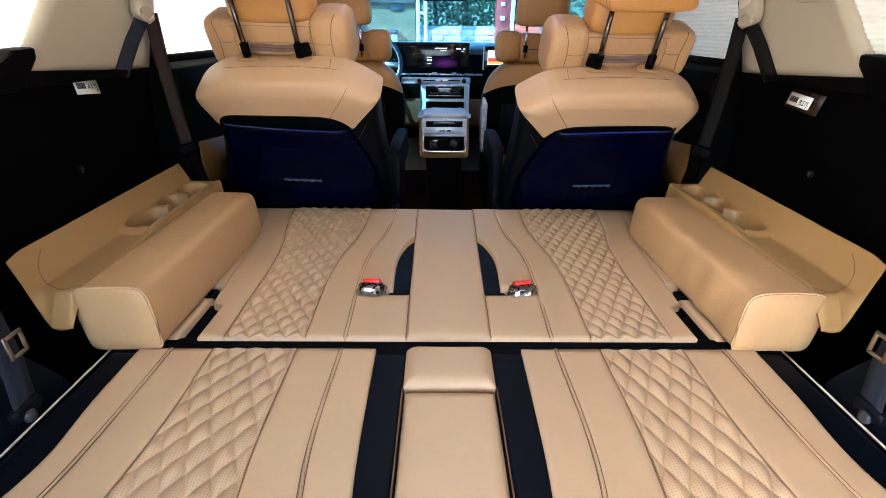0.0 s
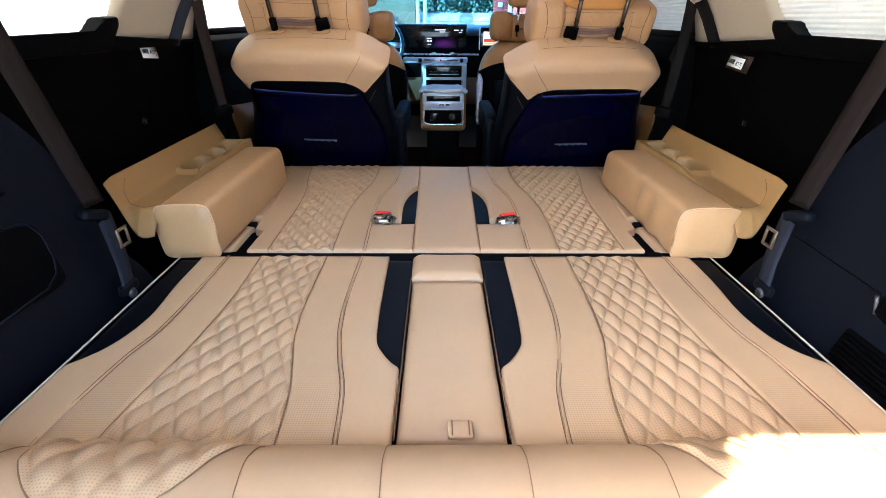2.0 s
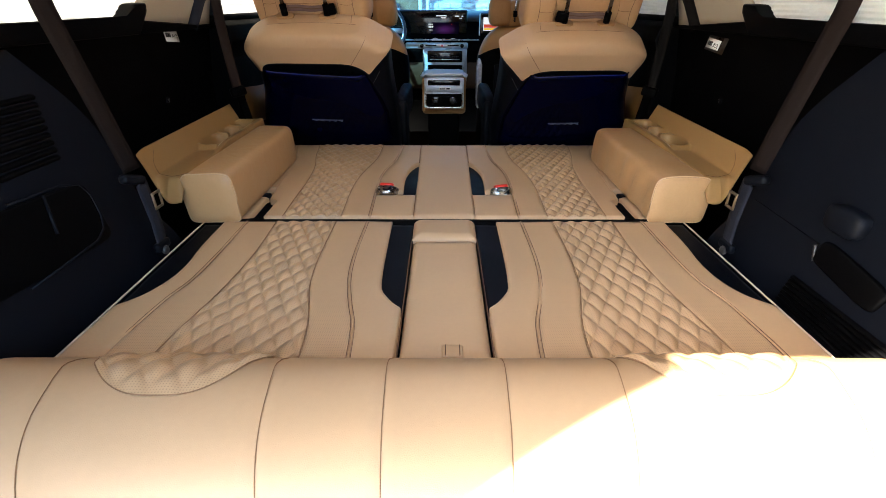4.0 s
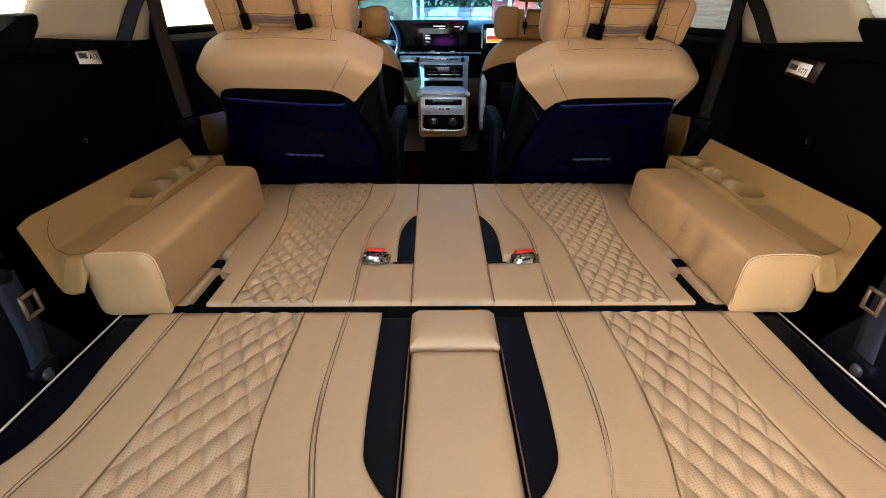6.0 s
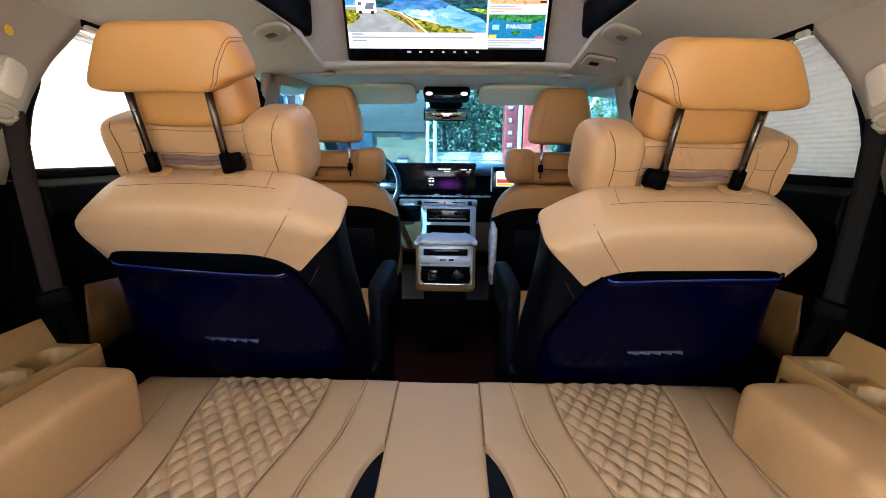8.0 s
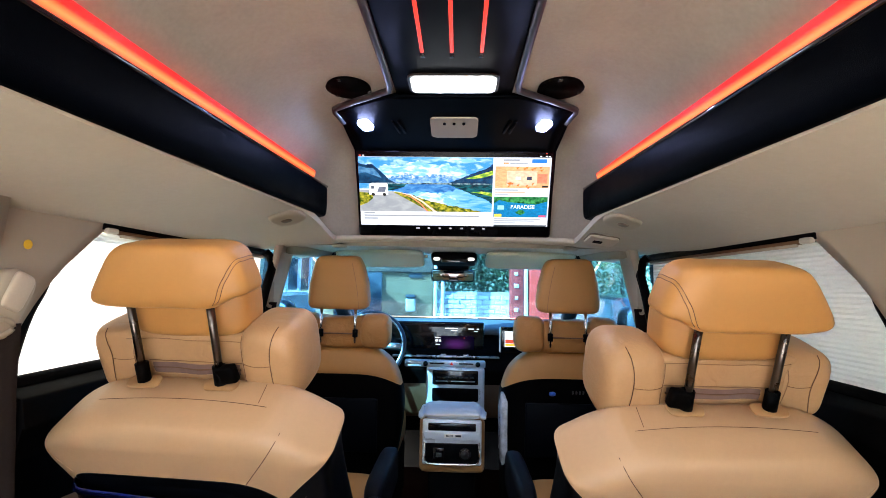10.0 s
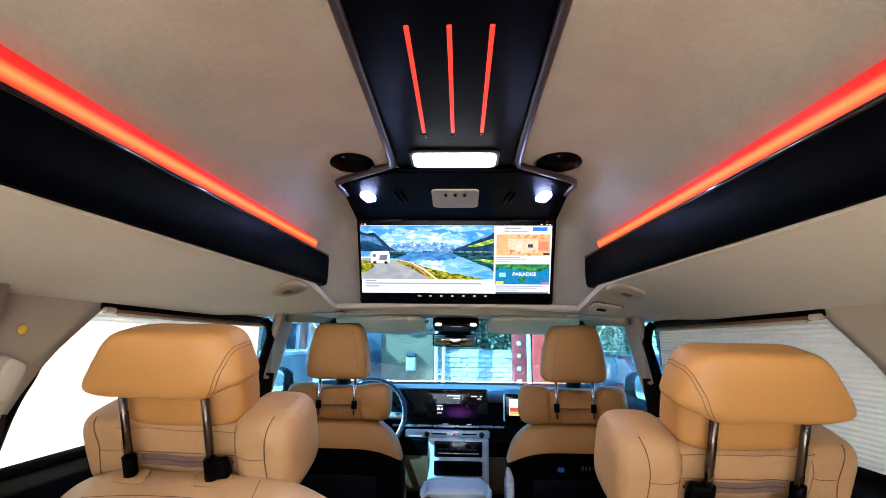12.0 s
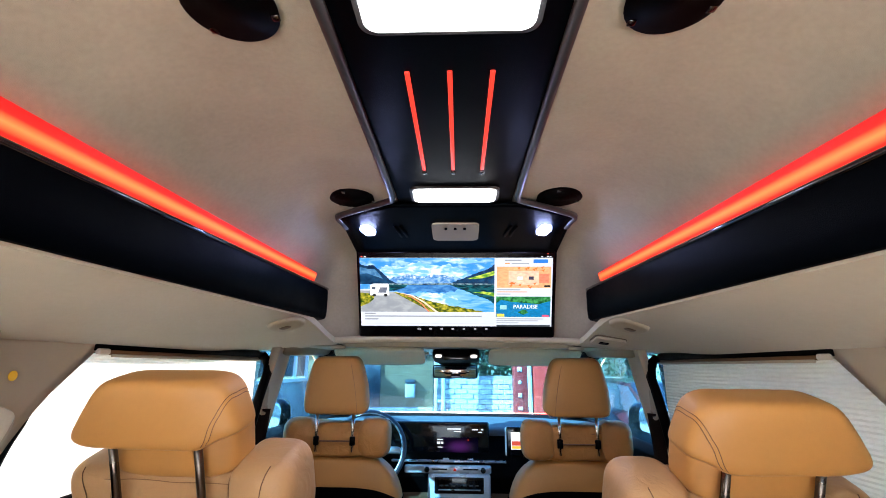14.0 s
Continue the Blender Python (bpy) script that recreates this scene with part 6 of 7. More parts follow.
# ---- raised roof: light coves, centre panel, screen ----
for side in (-1, 1):
    cv = thing("light_cove", "black roof side cove with a glowing red light strip", "light cove", "light coves")

    def at(x, z, y):
        k = (2.155 - y) / 1.13
        return Vector((side * (x + 0.045 * k), y, z - 0.024 * k))
    prof = [(0.452, 1.304), (0.446, 1.312), (0.444, 1.34), (0.445, 1.398), (0.448, 1.407), (0.455, 1.410), (0.530, 1.405), (0.60, 1.36), (0.60, 1.30), (0.505, 1.292)]
    n = len(prof)
    bm = bmesh.new()
    rings = [[bm.verts.new(at(x, z, y)) for x, z in prof] for y in (ROOF_REAR + 0.01, 0.2, 0.8, 1.4, 2.0, 2.15, 2.158)]
    for r0, r1 in zip(rings, rings[1:]):
        for i in range(n):
            bm.faces.new((r0[i], r0[(i + 1) % n], r1[(i + 1) % n], r1[i]))
    bm.faces.new(rings[0][::-1])
    bm.faces.new(rings[-1])
    auto_smooth(part("cove_body", bm, M_VINYL, cv, "black vinyl cove body"), 35)
    part("edge_strip", tube([at(0.4475, 1.4075, y) for y in (ROOF_REAR + 0.02, 0.5, 1.2, 2.154)], 0.0055, 10), M_GLOSS, cv, "gloss black edge strip")
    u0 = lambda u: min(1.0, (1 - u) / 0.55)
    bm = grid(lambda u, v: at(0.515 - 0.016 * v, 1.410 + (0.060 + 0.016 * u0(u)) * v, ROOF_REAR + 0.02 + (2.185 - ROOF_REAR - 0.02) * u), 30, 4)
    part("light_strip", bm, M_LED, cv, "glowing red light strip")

cp = thing("ceiling_panel", "black ceiling console with three red light lines and white lamps", "ceiling console")
X = 0.166
bm = bmesh.new()
prism([(-X, ROOF_REAR + 0.02), (X, ROOF_REAR + 0.02), (X, 1.86), (-X, 1.86)], 2, 1.612, 1.64, bm, 0.006)
part("panel", bm, M_VINYL, cp, "black vinyl centre panel")
for side in (-1, 1):
    part("side_trim", tube([(side * x, y, z) for x, y, z in ((X + 0.008, ROOF_REAR + 0.03, 1.612), (X + 0.008, 0.8, 1.612), (X + 0.008, 1.72, 1.612), (X + 0.009, 1.795, 1.611), (X + 0.017, 1.826, 1.609),
                                                             (0.225, 1.848, 1.606), (0.29, 1.882, 1.602), (0.345, 1.912, 1.597), (0.362, 1.924, 1.595), (0.365, 1.940, 1.592), (0.358, 1.965, 1.588), (0.352, 2.00, 1.583))], 0.0095, 8), M_EDGE, cp, "grey edge trim")
for x in (-0.072, -0.002, 0.068):
    ln = part("light_line", box(x, 1.434, 1.611, 0.0085, 0.376, 0.006, 0.002), M_LEDCORE, cp, "glowing red light line")
    part("line_cap", box(x, 1.640, 1.611, 0.012, 0.014, 0.005, 0.002), M_GLOSS, ln)
for y, w, l in ((1.782, 0.226, 0.088), (1.060, 0.236, 0.175)):
    lp = part("lamp_frame", rplate(w + 0.018, l + 0.020, 0.010, 0.022, pose(0, y, 1.611)), M_EDGE, cp, smooth=False)
    part("lamp_lens", rplate(w, l, 0.010, 0.016, pose(0, y, 1.608)), M_LAMP, lp, "bright white lamp lens", smooth=False)
# sloping plate above the screen
def plate(u, v):
    y = 1.850 + 0.363 * v
    k = 2 * u - 1
    w = curve_at([(0.170, 0.0), (0.235, 0.06), (0.300, 0.13), (0.358, 0.20), (0.361, 0.25), (0.351, 0.40), (0.352, 1.0)], v)
    return (k * w, y, 1.602 - 0.056 * v)
M_SENSOR = surface("grey_beige_plastic", (0.30, 0.26, 0.20), 0.5, mottle=0.04, grain=0.2, grain_scale=700)
pl = part("sloping_plate", solid(grid(plate, 20, 30), -0.012), M_VINYL, cp, "black sloping plate above the screen")
for side in (-1, 1):
    sp = part("spot_lamp", rplate(0.033, 0.047, 0.014, 0.004, pose(side * 0.281, 1.993, 1.571, -9.2, 0, side * 20)), M_SPOT, pl, "cool white spot lamp")
    for k in range(2):
        part("slit", box(side * (0.168 + 0.018 * k), 2.015, 1.5725, 0.008, 0.080, 0.004, 0.001, 1, pose(0, 0, 0, -9, 0, side * 11)), M_BLACK, pl, "narrow air slit")
    part("side_cheek", prism([(1.985, 1.583), (2.19, 1.553), (2.30, 1.30), (2.34, 1.30), (2.33, 1.585)], 0, side * 0.340, side * 0.3605, r=0.003), M_VINYL, cp, "black cheek beside the screen")
pad = part("switch_plate", rplate(0.150, 0.122, 0.010, 0.016, pose(0.0, 2.018, 1.575, -9.2, 0, 0)), M_SENSOR, pl, "grey-beige sensor plate", smooth=False)
for k in (-1, 0, 1):
    part("sensor", pillow((0.030 * k, 1.985, 1.573), (0.005, 0.006, 0.004), 0.8, 0.8, 14, 8), M_BLACK, pad)

# speakers and round vents in the roof lining
for x in (-0.297, 0.297):
    for y in (1.832, 1.112):
        sp = thing("ceiling_speaker", "round black speaker set in the beige roof lining", "speaker", "ceiling speakers")
        t = bmesh.new()
        bmesh.ops.create_cone(t, cap_ends=True, segments=36, radius1=0.064, radius2=0.060, depth=0.012, matrix=Matrix.Translation((x, y, 1.621)))
        part("ring", t, M_BLACK, sp)
        t = bmesh.new()
        bmesh.ops.create_cone(t, cap_ends=True, segments=36, radius1=0.050, radius2=0.050, depth=0.012, matrix=Matrix.Translation((x, y, 1.6175)))
        part("grille", t, M_BLACK, sp, "black mesh grille")
        for k in range(3):
            a = 2.1 * k + 0.3
            part("tab", box(x + 0.058 * math.cos(a), y + 0.058 * math.sin(a), 1.6145, 0.012, 0.012, 0.004, 0.002), M_GLOSS, sp)

# screen
tv = thing("roof_screen", "large black roof screen showing a lake landscape video page", "screen")
top, bot = Vector((0, 2.186, 1.556)), Vector((0, 2.309, 1.252))
H = (top - bot).length
upv = (top - bot).normalized()
nrm = Vector((1, 0, 0)).cross(upv)                       # towards the bed
if nrm.y > 0:
    nrm = -nrm
SM = Matrix(((1, upv.x, nrm.x, 0), (0, upv.y, nrm.y, 0), (0, upv.z, nrm.z, 0), (0, 0, 0, 1)))
SM = Matrix.Translation((0, *((top + bot) / 2).yz)) @ SM
t = box(0, 0.012, -0.045, 0.728, H + 0.030, 0.070, 0.014, 4)
bmesh.ops.transform(t, matrix=SM, verts=t.verts)
part("housing", t, M_VINYL, tv, "black housing round the screen")
t = box(0, 0, -0.014, 0.722, H, 0.028, 0.012, 4)
bmesh.ops.transform(t, matrix=SM, verts=t.verts)
part("case", t, M_SCREENBLACK, tv, "black screen case")


PLAIN = ("page", "caption_bar", "page_line", "status_mark", "touch_key", "button", "camper")


TWO = {     # picture parts that run between two colours: dark, light, scale, stretch
    "sky": ((0.04, 0.25, 0.85), (0.50, 0.74, 1.0), 22.0, (1, 2.6, 2.6)),
    "cloud": ((0.16, 0.44, 0.92), (0.98, 1.03, 1.1), 40.0, (0.7, 1.8, 1.8)),
    "lake": ((0.04, 0.28, 0.70), (0.45, 0.75, 1.0), 18.0, (0.8, 5, 5)),
    "far_mountain": ((0.03, 0.16, 0.42), (0.34, 0.56, 0.86), 60.0, (1, 1.4, 1.4)),
    "mountain": ((0.002, 0.016, 0.05), (0.02, 0.11, 0.24), 45.0, (1, 1, 1)),
    "cliff": ((0.02, 0.10, 0.24), (0.12, 0.30, 0.50), 70.0, (1, 1, 1)),
    "shore": ((0.004, 0.02, 0.05), (0.30, 0.45, 0.50), 120.0, (1, 1, 1)),
    "snow": ((0.05, 0.20, 0.48), (0.85, 0.93, 1.02), 130.0, (1, 1, 1)),
    "meadow": ((0.08, 0.22, 0.02), (0.62, 0.72, 0.10), 60.0, (1, 2, 2)),
    "reflection": ((0.01, 0.10, 0.34), (0.16, 0.45, 0.80), 34.0, (1, 4, 4)),
    "deep_reflection": ((0.001, 0.018, 0.03), (0.01, 0.13, 0.16), 34.0, (1, 4, 4)),
    "verge": ((0.02, 0.05, 0.004), (0.50, 0.44, 0.04), 70.0, (1, 1.5, 1.5)),
    "road": ((0.26, 0.28, 0.31), (0.38, 0.40, 0.42), 26.0, (1, 2, 2)),
    "islet": ((0.004, 0.06, 0.02), (0.06, 0.34, 0.10), 80.0, (1, 1, 1)),
}


def lit(name, poly, color, layer, strength=1.0, label="", parent=None):
    """A flat lit patch of the picture, in metres from the screen's middle."""
    bm = bmesh.new()
    vs = [bm.verts.new(SM @ Vector((x, y, 0.0006 + 0.0004 * layer))) for x, y in poly]
    bm.faces.new(vs)
    bmesh.ops.triangulate(bm, faces=bm.faces)
    if name in TWO:
        key = "picture_" + name
        mat = bpy.data.materials.get(key) or glow_two(key, TWO[name][0], TWO[name][1], 0.088, TWO[name][2], TWO[name][3], *((0.38, 0.85) if name in ("lake", "reflection", "mountain") else (0.47, 0.66) if name == "sky" else (0.46, 0.66) if name in ("snow", "cloud") else (0.42, 0.62)))
    else:
        key = "lit_" + "_".join(f"{c:.3f}" for c in color)
        mat = bpy.data.materials.get(key) or (glow(key, color, 0.078 * strength) if name in PLAIN else glow_mottled(key, color, 0.075 * strength, 0.6, 1.4, 80.0))
    return part(name, bm, mat, parent or tv, label, smooth=False)


def rect(x0, y0, x1, y1):
    return [(x0, y0), (x1, y0), (x1, y1), (x0, y1)]


PX0, PX1, PY0, PY1 = -0.350, 0.347, -0.118, 0.136        # the lit page
VX1, VY0 = 0.139, -0.064                                  # the video within it
lit("page", rect(PX0, PY0, PX1, PY1), (0.66, 0.70, 0.80), 0)


def VP(u, v):
    """A place in the video: u to the right, v up."""
    return (PX0 + (VX1 - PX0) * u, VY0 + (PY1 - 0.001 - VY0) * v)


def vid(name, pts, color, layer):
    return lit(name, [VP(*p) for p in pts], color, layer)


vid("sky", rect(0, 0.42, 1, 1), (0.16, 0.42, 0.85), 1)
rnd = random.Random(3)


def ridge(pts, seed, rough=0.012, n=60):
    out = []
    for i in range(n + 1):
        u = i / n
        out.append((pts[0][0] + (pts[-1][0] - pts[0][0]) * u, curve_at([(q[1], q[0]) for q in pts], pts[0][0] + (pts[-1][0] - pts[0][0]) * u) + rough * noise.noise((u * 22, seed, 0)) + 0.5 * rough * noise.noise((u * 60, seed, 2))))
    return out


LINE = 0.52
far = ridge([(0.18, 0.60), (0.24, 0.64), (0.30, 0.66), (0.35, 0.72), (0.42, 0.66), (0.48, 0.67), (0.56, 0.71), (0.62, 0.66), (0.70, 0.64), (0.80, 0.60)], 1.3, 0.05)
left = ridge([(0.0, 0.90), (0.05, 0.86), (0.10, 0.87), (0.14, 0.80), (0.20, 0.66), (0.25, 0.55), (0.28, LINE)], 4.1, 0.02)
right = ridge([(0.66, LINE), (0.72, 0.58), (0.80, 0.66), (0.88, 0.74), (0.95, 0.80), (1.0, 0.88)], 7.7)
vid("cloud", ridge([(0.12, 0.74), (0.20, 0.86), (0.32, 0.84), (0.42, 0.92), (0.55, 0.84), (0.66, 0.88), (0.80, 0.74)], 9.1, 0.06) + [(0.80, LINE), (0.12, LINE)], (0.9, 0.95, 1.0), 1.3)
vid("cloud", ridge([(0.60, 0.95), (0.70, 0.985), (0.80, 0.97), (0.92, 0.93)], 5.1, 0.03) + [(0.84, 0.91), (0.68, 0.92)], (0.9, 0.95, 1.0), 1.3)
vid("far_mountain", far + [(0.80, LINE), (0.18, LINE)], (0.10, 0.30, 0.58), 5)
vid("snow", [(u, v + 0.002) for u, v in far[8:34]] + [(0.50, 0.63), (0.44, 0.645), (0.40, 0.61), (0.36, 0.66), (0.31, 0.61), (0.27, 0.63)], (0.60, 0.74, 0.88), 5.4)
vid("snow", [(u, v + 0.002) for u, v in far[33:52]] + [(0.66, 0.61), (0.60, 0.635), (0.56, 0.66), (0.52, 0.63)], (0.55, 0.70, 0.85), 5.5)
vid("mountain", left + [(0.28, LINE), (0, LINE)], (0.012, 0.055, 0.13), 6)
vid("cliff", [(0, 0.84), (0.06, 0.80), (0.11, 0.80), (0.15, 0.70), (0.17, 0.62), (0.10, 0.68), (0.05, 0.72), (0, 0.70)], (0.035, 0.14, 0.26), 6.2)
vid("mountain", right + [(1, LINE), (0.66, LINE)], (0.012, 0.07, 0.08), 6)
vid("meadow", [(0.80, 0.62), (0.88, 0.68), (1, 0.77), (1, 0.69), (0.92, 0.635), (0.86, 0.615)], (0.22, 0.36, 0.04), 6.4)
vid("shore", [(0.22, LINE - 0.012), (1, LINE - 0.012), (1, LINE + 0.012), (0.62, LINE + 0.018), (0.40, LINE + 0.010), (0.22, LINE + 0.016)], (0.02, 0.06, 0.06), 6.4)
vid("lake", rect(0.18, 0.0, 1, LINE), (0.10, 0.36, 0.72), 1.5)
refl = lambda pts: [(u, 2 * LINE - v) for u, v in pts]
vid("reflection", refl(far) + [(0.80, LINE), (0.18, LINE)], (0.055, 0.20, 0.45), 5)
vid("cloud", ridge([(0.40, 0.30), (0.48, 0.36), (0.58, 0.34), (0.68, 0.30), (0.76, 0.20)], 2.1, 0.03) + [(0.70, 0.10), (0.56, 0.16), (0.46, 0.22)], (0.9, 0.95, 1.0), 5.2)
vid("deep_reflection", refl(right) + [(1, LINE), (0.66, LINE)], (0.008, 0.05, 0.075), 6)
vid("meadow", [(0.84, 0.37), (0.92, 0.34), (1, 0.29), (1, 0.36), (0.92, 0.385)], (0.12, 0.30, 0.16), 6.4)
vid("deep_reflection", [(0.18, LINE), (0.36, LINE), (0.34, 0.46), (0.26, 0.40), (0.18, 0.38)], (0.01, 0.06, 0.13), 5.4)
vid("road", [(0, 0), (0, 0.40), (0.16, 0.40), (0.27, 0.37), (0.38, 0.28), (0.48, 0.12), (0.53, 0)], (0.22, 0.24, 0.26), 7)
vid("verge", [(0, 0.10), (0.06, 0.16), (0.10, 0.24), (0.105, 0.30), (0.07, 0.345), (0, 0.36)], (0.16, 0.15, 0.02), 7.4)
vid("verge", ridge([(0.24, 0.385), (0.34, 0.34), (0.44, 0.27), (0.55, 0.19), (0.68, 0.12), (0.80, 0.07), (0.94, 0.0)], 6.1, 0.03) + [(0.53, 0), (0.48, 0.12), (0.38, 0.28)], (0.14, 0.19, 0.02), 7.2)
vid("kerb_line", [(0.24, 0.385), (0.38, 0.305), (0.47, 0.18), (0.56, 0.0), (0.585, 0.0), (0.485, 0.19), (0.39, 0.32)], (0.85, 0.62, 0.52), 7.6)
vid("kerb_line", [(0.30, 0.335), (0.38, 0.275), (0.455, 0.15), (0.51, 0.0), (0.522, 0.0), (0.465, 0.16), (0.385, 0.285)], (0.70, 0.22, 0.14), 7.7)
vid("camper", [(0.075, 0.31), (0.075, 0.50), (0.10, 0.53), (0.212, 0.53), (0.218, 0.48), (0.218, 0.31)], (0.92, 0.94, 0.98), 8)
vid("camper_window", rect(0.09, 0.42, 0.115, 0.47), (0.10, 0.12, 0.16), 8.4)
vid("camper_window", [(0.135, 0.36), (0.150, 0.46), (0.205, 0.46), (0.195, 0.36)], (0.16, 0.18, 0.24), 8.4)
for u in (0.105, 0.19):
    vid("camper_wheel", [(u + 0.014 * math.cos(k), 0.315 + 0.028 * math.sin(k)) for k in [6.2832 * j / 10 for j in range(10)]], (0.02, 0.02, 0.02), 8.5)
# captions that cannot be read: plain bars
for x0, y0, w in ((-0.336, -0.073, 0.04), (-0.336, -0.083, 0.43), (-0.336, -0.094, 0.05)):
    lit("caption_bar", rect(x0, y0, x0 + w, y0 + 0.0045), (0.30, 0.32, 0.36), 1)
lit("page_line", rect(PX0, -0.109, VX1, -0.1075), (0.55, 0.58, 0.64), 1)
# side column
lit("caption_bar", rect(0.176, 0.124, 0.235, 0.129), (0.30, 0.32, 0.36), 1)
lit("caption_bar", rect(0.176, 0.113, 0.195, 0.118), (0.85, 0.30, 0.10), 1)
lit("caption_bar", rect(0.200, 0.113, 0.262, 0.117), (0.35, 0.38, 0.42), 1)
lit("button", rect(0.278, 0.117, 0.330, 0.130), (0.02, 0.18, 0.62), 1)
lit("thumbnail", rect(0.148, 0.026, 0.342, 0.104), (0.90, 0.42, 0.20), 1)
lit("thumbnail", rect(0.190, 0.036, 0.298, 0.088), (0.92, 0.58, 0.40), 1.6)
for i in range(16):
    x, y = rnd.uniform(0.15, 0.33), rnd.choice((rnd.uniform(0.090, 0.102), rnd.uniform(0.028, 0.045)))
    lit("leaf", [(x, y), (x + 0.012, y + 0.004), (x + 0.006, y - 0.006)], (0.85, 0.18, 0.04), 2.0 + 0.02 * i)
lit("thumbnail", rect(0.222, 0.056, 0.240, 0.068), (0.85, 0.85, 0.88), 2.6)
lit("thumbnail", rect(0.262, 0.056, 0.280, 0.068), (0.05, 0.05, 0.09), 2.6)
lit("thumbnail", rect(0.300, 0.044, 0.336, 0.078), (0.78, 0.24, 0.14), 2.6)
lit("caption_bar", rect(0.318, 0.029, 0.340, 0.036), (0.02, 0.02, 0.02), 2.8)
for y, w, c in ((0.017, 0.085, (0.35, 0.38, 0.42)), (0.009, 0.11, (0.80, 0.42, 0.28)), (0.001, 0.05, (0.42, 0.45, 0.50))):
    lit("caption_bar", rect(0.148, y, 0.148 + w, y + 0.004), c, 1)
lit("thumbnail", rect(0.146, -0.082, 0.342, -0.006), (0.008, 0.20, 0.44), 1)
lit("islet", [(0.146, -0.006), (0.342, -0.006), (0.342, -0.022), (0.30, -0.034), (0.25, -0.018), (0.20, -0.026), (0.165, -0.018), (0.146, -0.03)], (0.02, 0.16, 0.05), 1.6)
lit("islet", [(0.225, -0.066), (0.24, -0.054), (0.255, -0.056), (0.262, -0.066), (0.245, -0.074)], (0.04, 0.30, 0.12), 1.8)
lit("caption_bar", rect(0.148, -0.081, 0.176, -0.070), (0.70, 0.62, 0.10), 2.2)
lit("caption_bar", rect(0.312, -0.081, 0.338, -0.074), (0.70, 0.10, 0.20), 2.2)
word("title", "PARADISE", 0.020, SM @ Matrix.Translation((0.252, -0.044, 0.0022)), glow("title_white", (0.9, 0.95, 0.98), 0.09), tv, "white title word")
lit("caption_bar", rect(0.160, -0.054, 0.184, -0.038), (0.30, 0.62, 0.66), 2.2)
for y, w in ((-0.091, 0.17), (-0.098, 0.15), (-0.106, 0.08)):
    lit("caption_bar", rect(0.148, y, 0.148 + w, y + 0.0035), (0.35, 0.38, 0.42), 1)
lit("thumbnail", rect(0.148, -0.118, 0.342, -0.112), (0.05, 0.06, 0.07), 1)
# status row and touch keys
lit("status_mark", rect(-0.346, 0.1385, -0.339, 0.1425), (0.8, 0.1, 0.08), 1)
lit("status_mark", rect(-0.334, 0.1385, -0.327, 0.1425), (0.75, 0.75, 0.78), 1)
for x in (0.305, 0.325, 0.335):
    lit("status_mark", rect(x, 0.1385, x + 0.007, 0.142), (0.7, 0.72, 0.75), 1)
lit("status_mark", rect(0.326, 0.1485, 0.331, 0.152), (0.9, 0.08, 0.06), 1)
for k, x in enumerate((-0.135, -0.094, -0.053, -0.012, 0.029, 0.070, 0.111)):
    w = 0.008 if k else 0.013
    lit("touch_key", rect(x - w / 2, -0.131, x + w / 2, -0.1255), (0.55, 0.58, 0.62), 1)
    lit("touch_key", rect(x - w / 2 + 0.0018, -0.1295, x + w / 2 - 0.0018, -0.127), (0.02, 0.02, 0.025), 1.4)

# ---- outside, through the windscreen and the open rear ----
M_YARD = surface("pale_concrete_yard", (0.50, 0.48, 0.44), 0.9, mottle=0.25, mottle_scale=0.6, grain=0.5, grain_scale=30)
ground = tagged(part("ground", grid(lambda u, v: (-300 + 600 * u, -300 + 600 * v, -0.42), 8, 8), M_YARD), "pale concrete yard around the van", "ground", kind="structure")
M_RENDER = surface("ochre_render", (0.26, 0.195, 0.115), 0.9, mottle=0.2, mottle_scale=1.5, grain=0.4, grain_scale=60)
M_DARKGLASS = surface("dark_window_glass", (0.05, 0.07, 0.09), 0.08, mottle=0.2)
M_FRAME = surface("white_painted_metal", (0.72, 0.76, 0.80), 0.4, mottle=0.06)
M_REDPAINT = surface("red_painted_panel", (0.62, 0.045, 0.03), 0.45, mottle=0.12, mottle_scale=3)
M_STONE = surface("grey_blockwork", (0.60, 0.62, 0.62), 0.9, mottle=0.25, mottle_scale=4, grain=0.6, grain_scale=50)
M_LEAF = surface("garden_leaf", (0.12, 0.20, 0.09), 0.6, mottle=0.4, mottle_scale=2)
M_BIN = surface("pale_grey_enamel", (0.46, 0.50, 0.52), 0.5, mottle=0.1)
YB = 9.0
bld = thing("workshop_building", "ochre rendered workshop front with windows and meter box", "building")
part("wall", box(-3.35, YB + 0.15, 1.6, 5.8, 0.3, 4.0, 0.02), M_RENDER, bld)
part("upper_band", box(-3.35, YB - 0.03, 2.02, 5.8, 0.08, 1.35, 0.02), surface("brown_signboard", (0.13, 0.10, 0.08), 0.6, mottle=0.2), bld, "dark brown signboard band")
part("plinth", box(-3.35, YB - 0.03, 0.42, 5.8, 0.10, 0.10, 0.02), M_FRAME, bld)
# waste bin: a pale grey body with a dark top
meter = part("meter_box", box(-0.86, YB - 0.06, 0.755, 0.175, 0.12, 0.25, 0.03, 3), M_BIN, bld, "pale grey meter box on the wall")
part("meter_hood", box(-0.86, YB - 0.068, 0.905, 0.190, 0.14, 0.075, 0.03, 3), M_DARKGLASS, meter, "dark sloping hood")
part("notice", box(-0.78, YB - 0.02, 1.33, 0.24, 0.02, 0.16, 0.004), M_DARKGLASS, bld, "small dark notice")
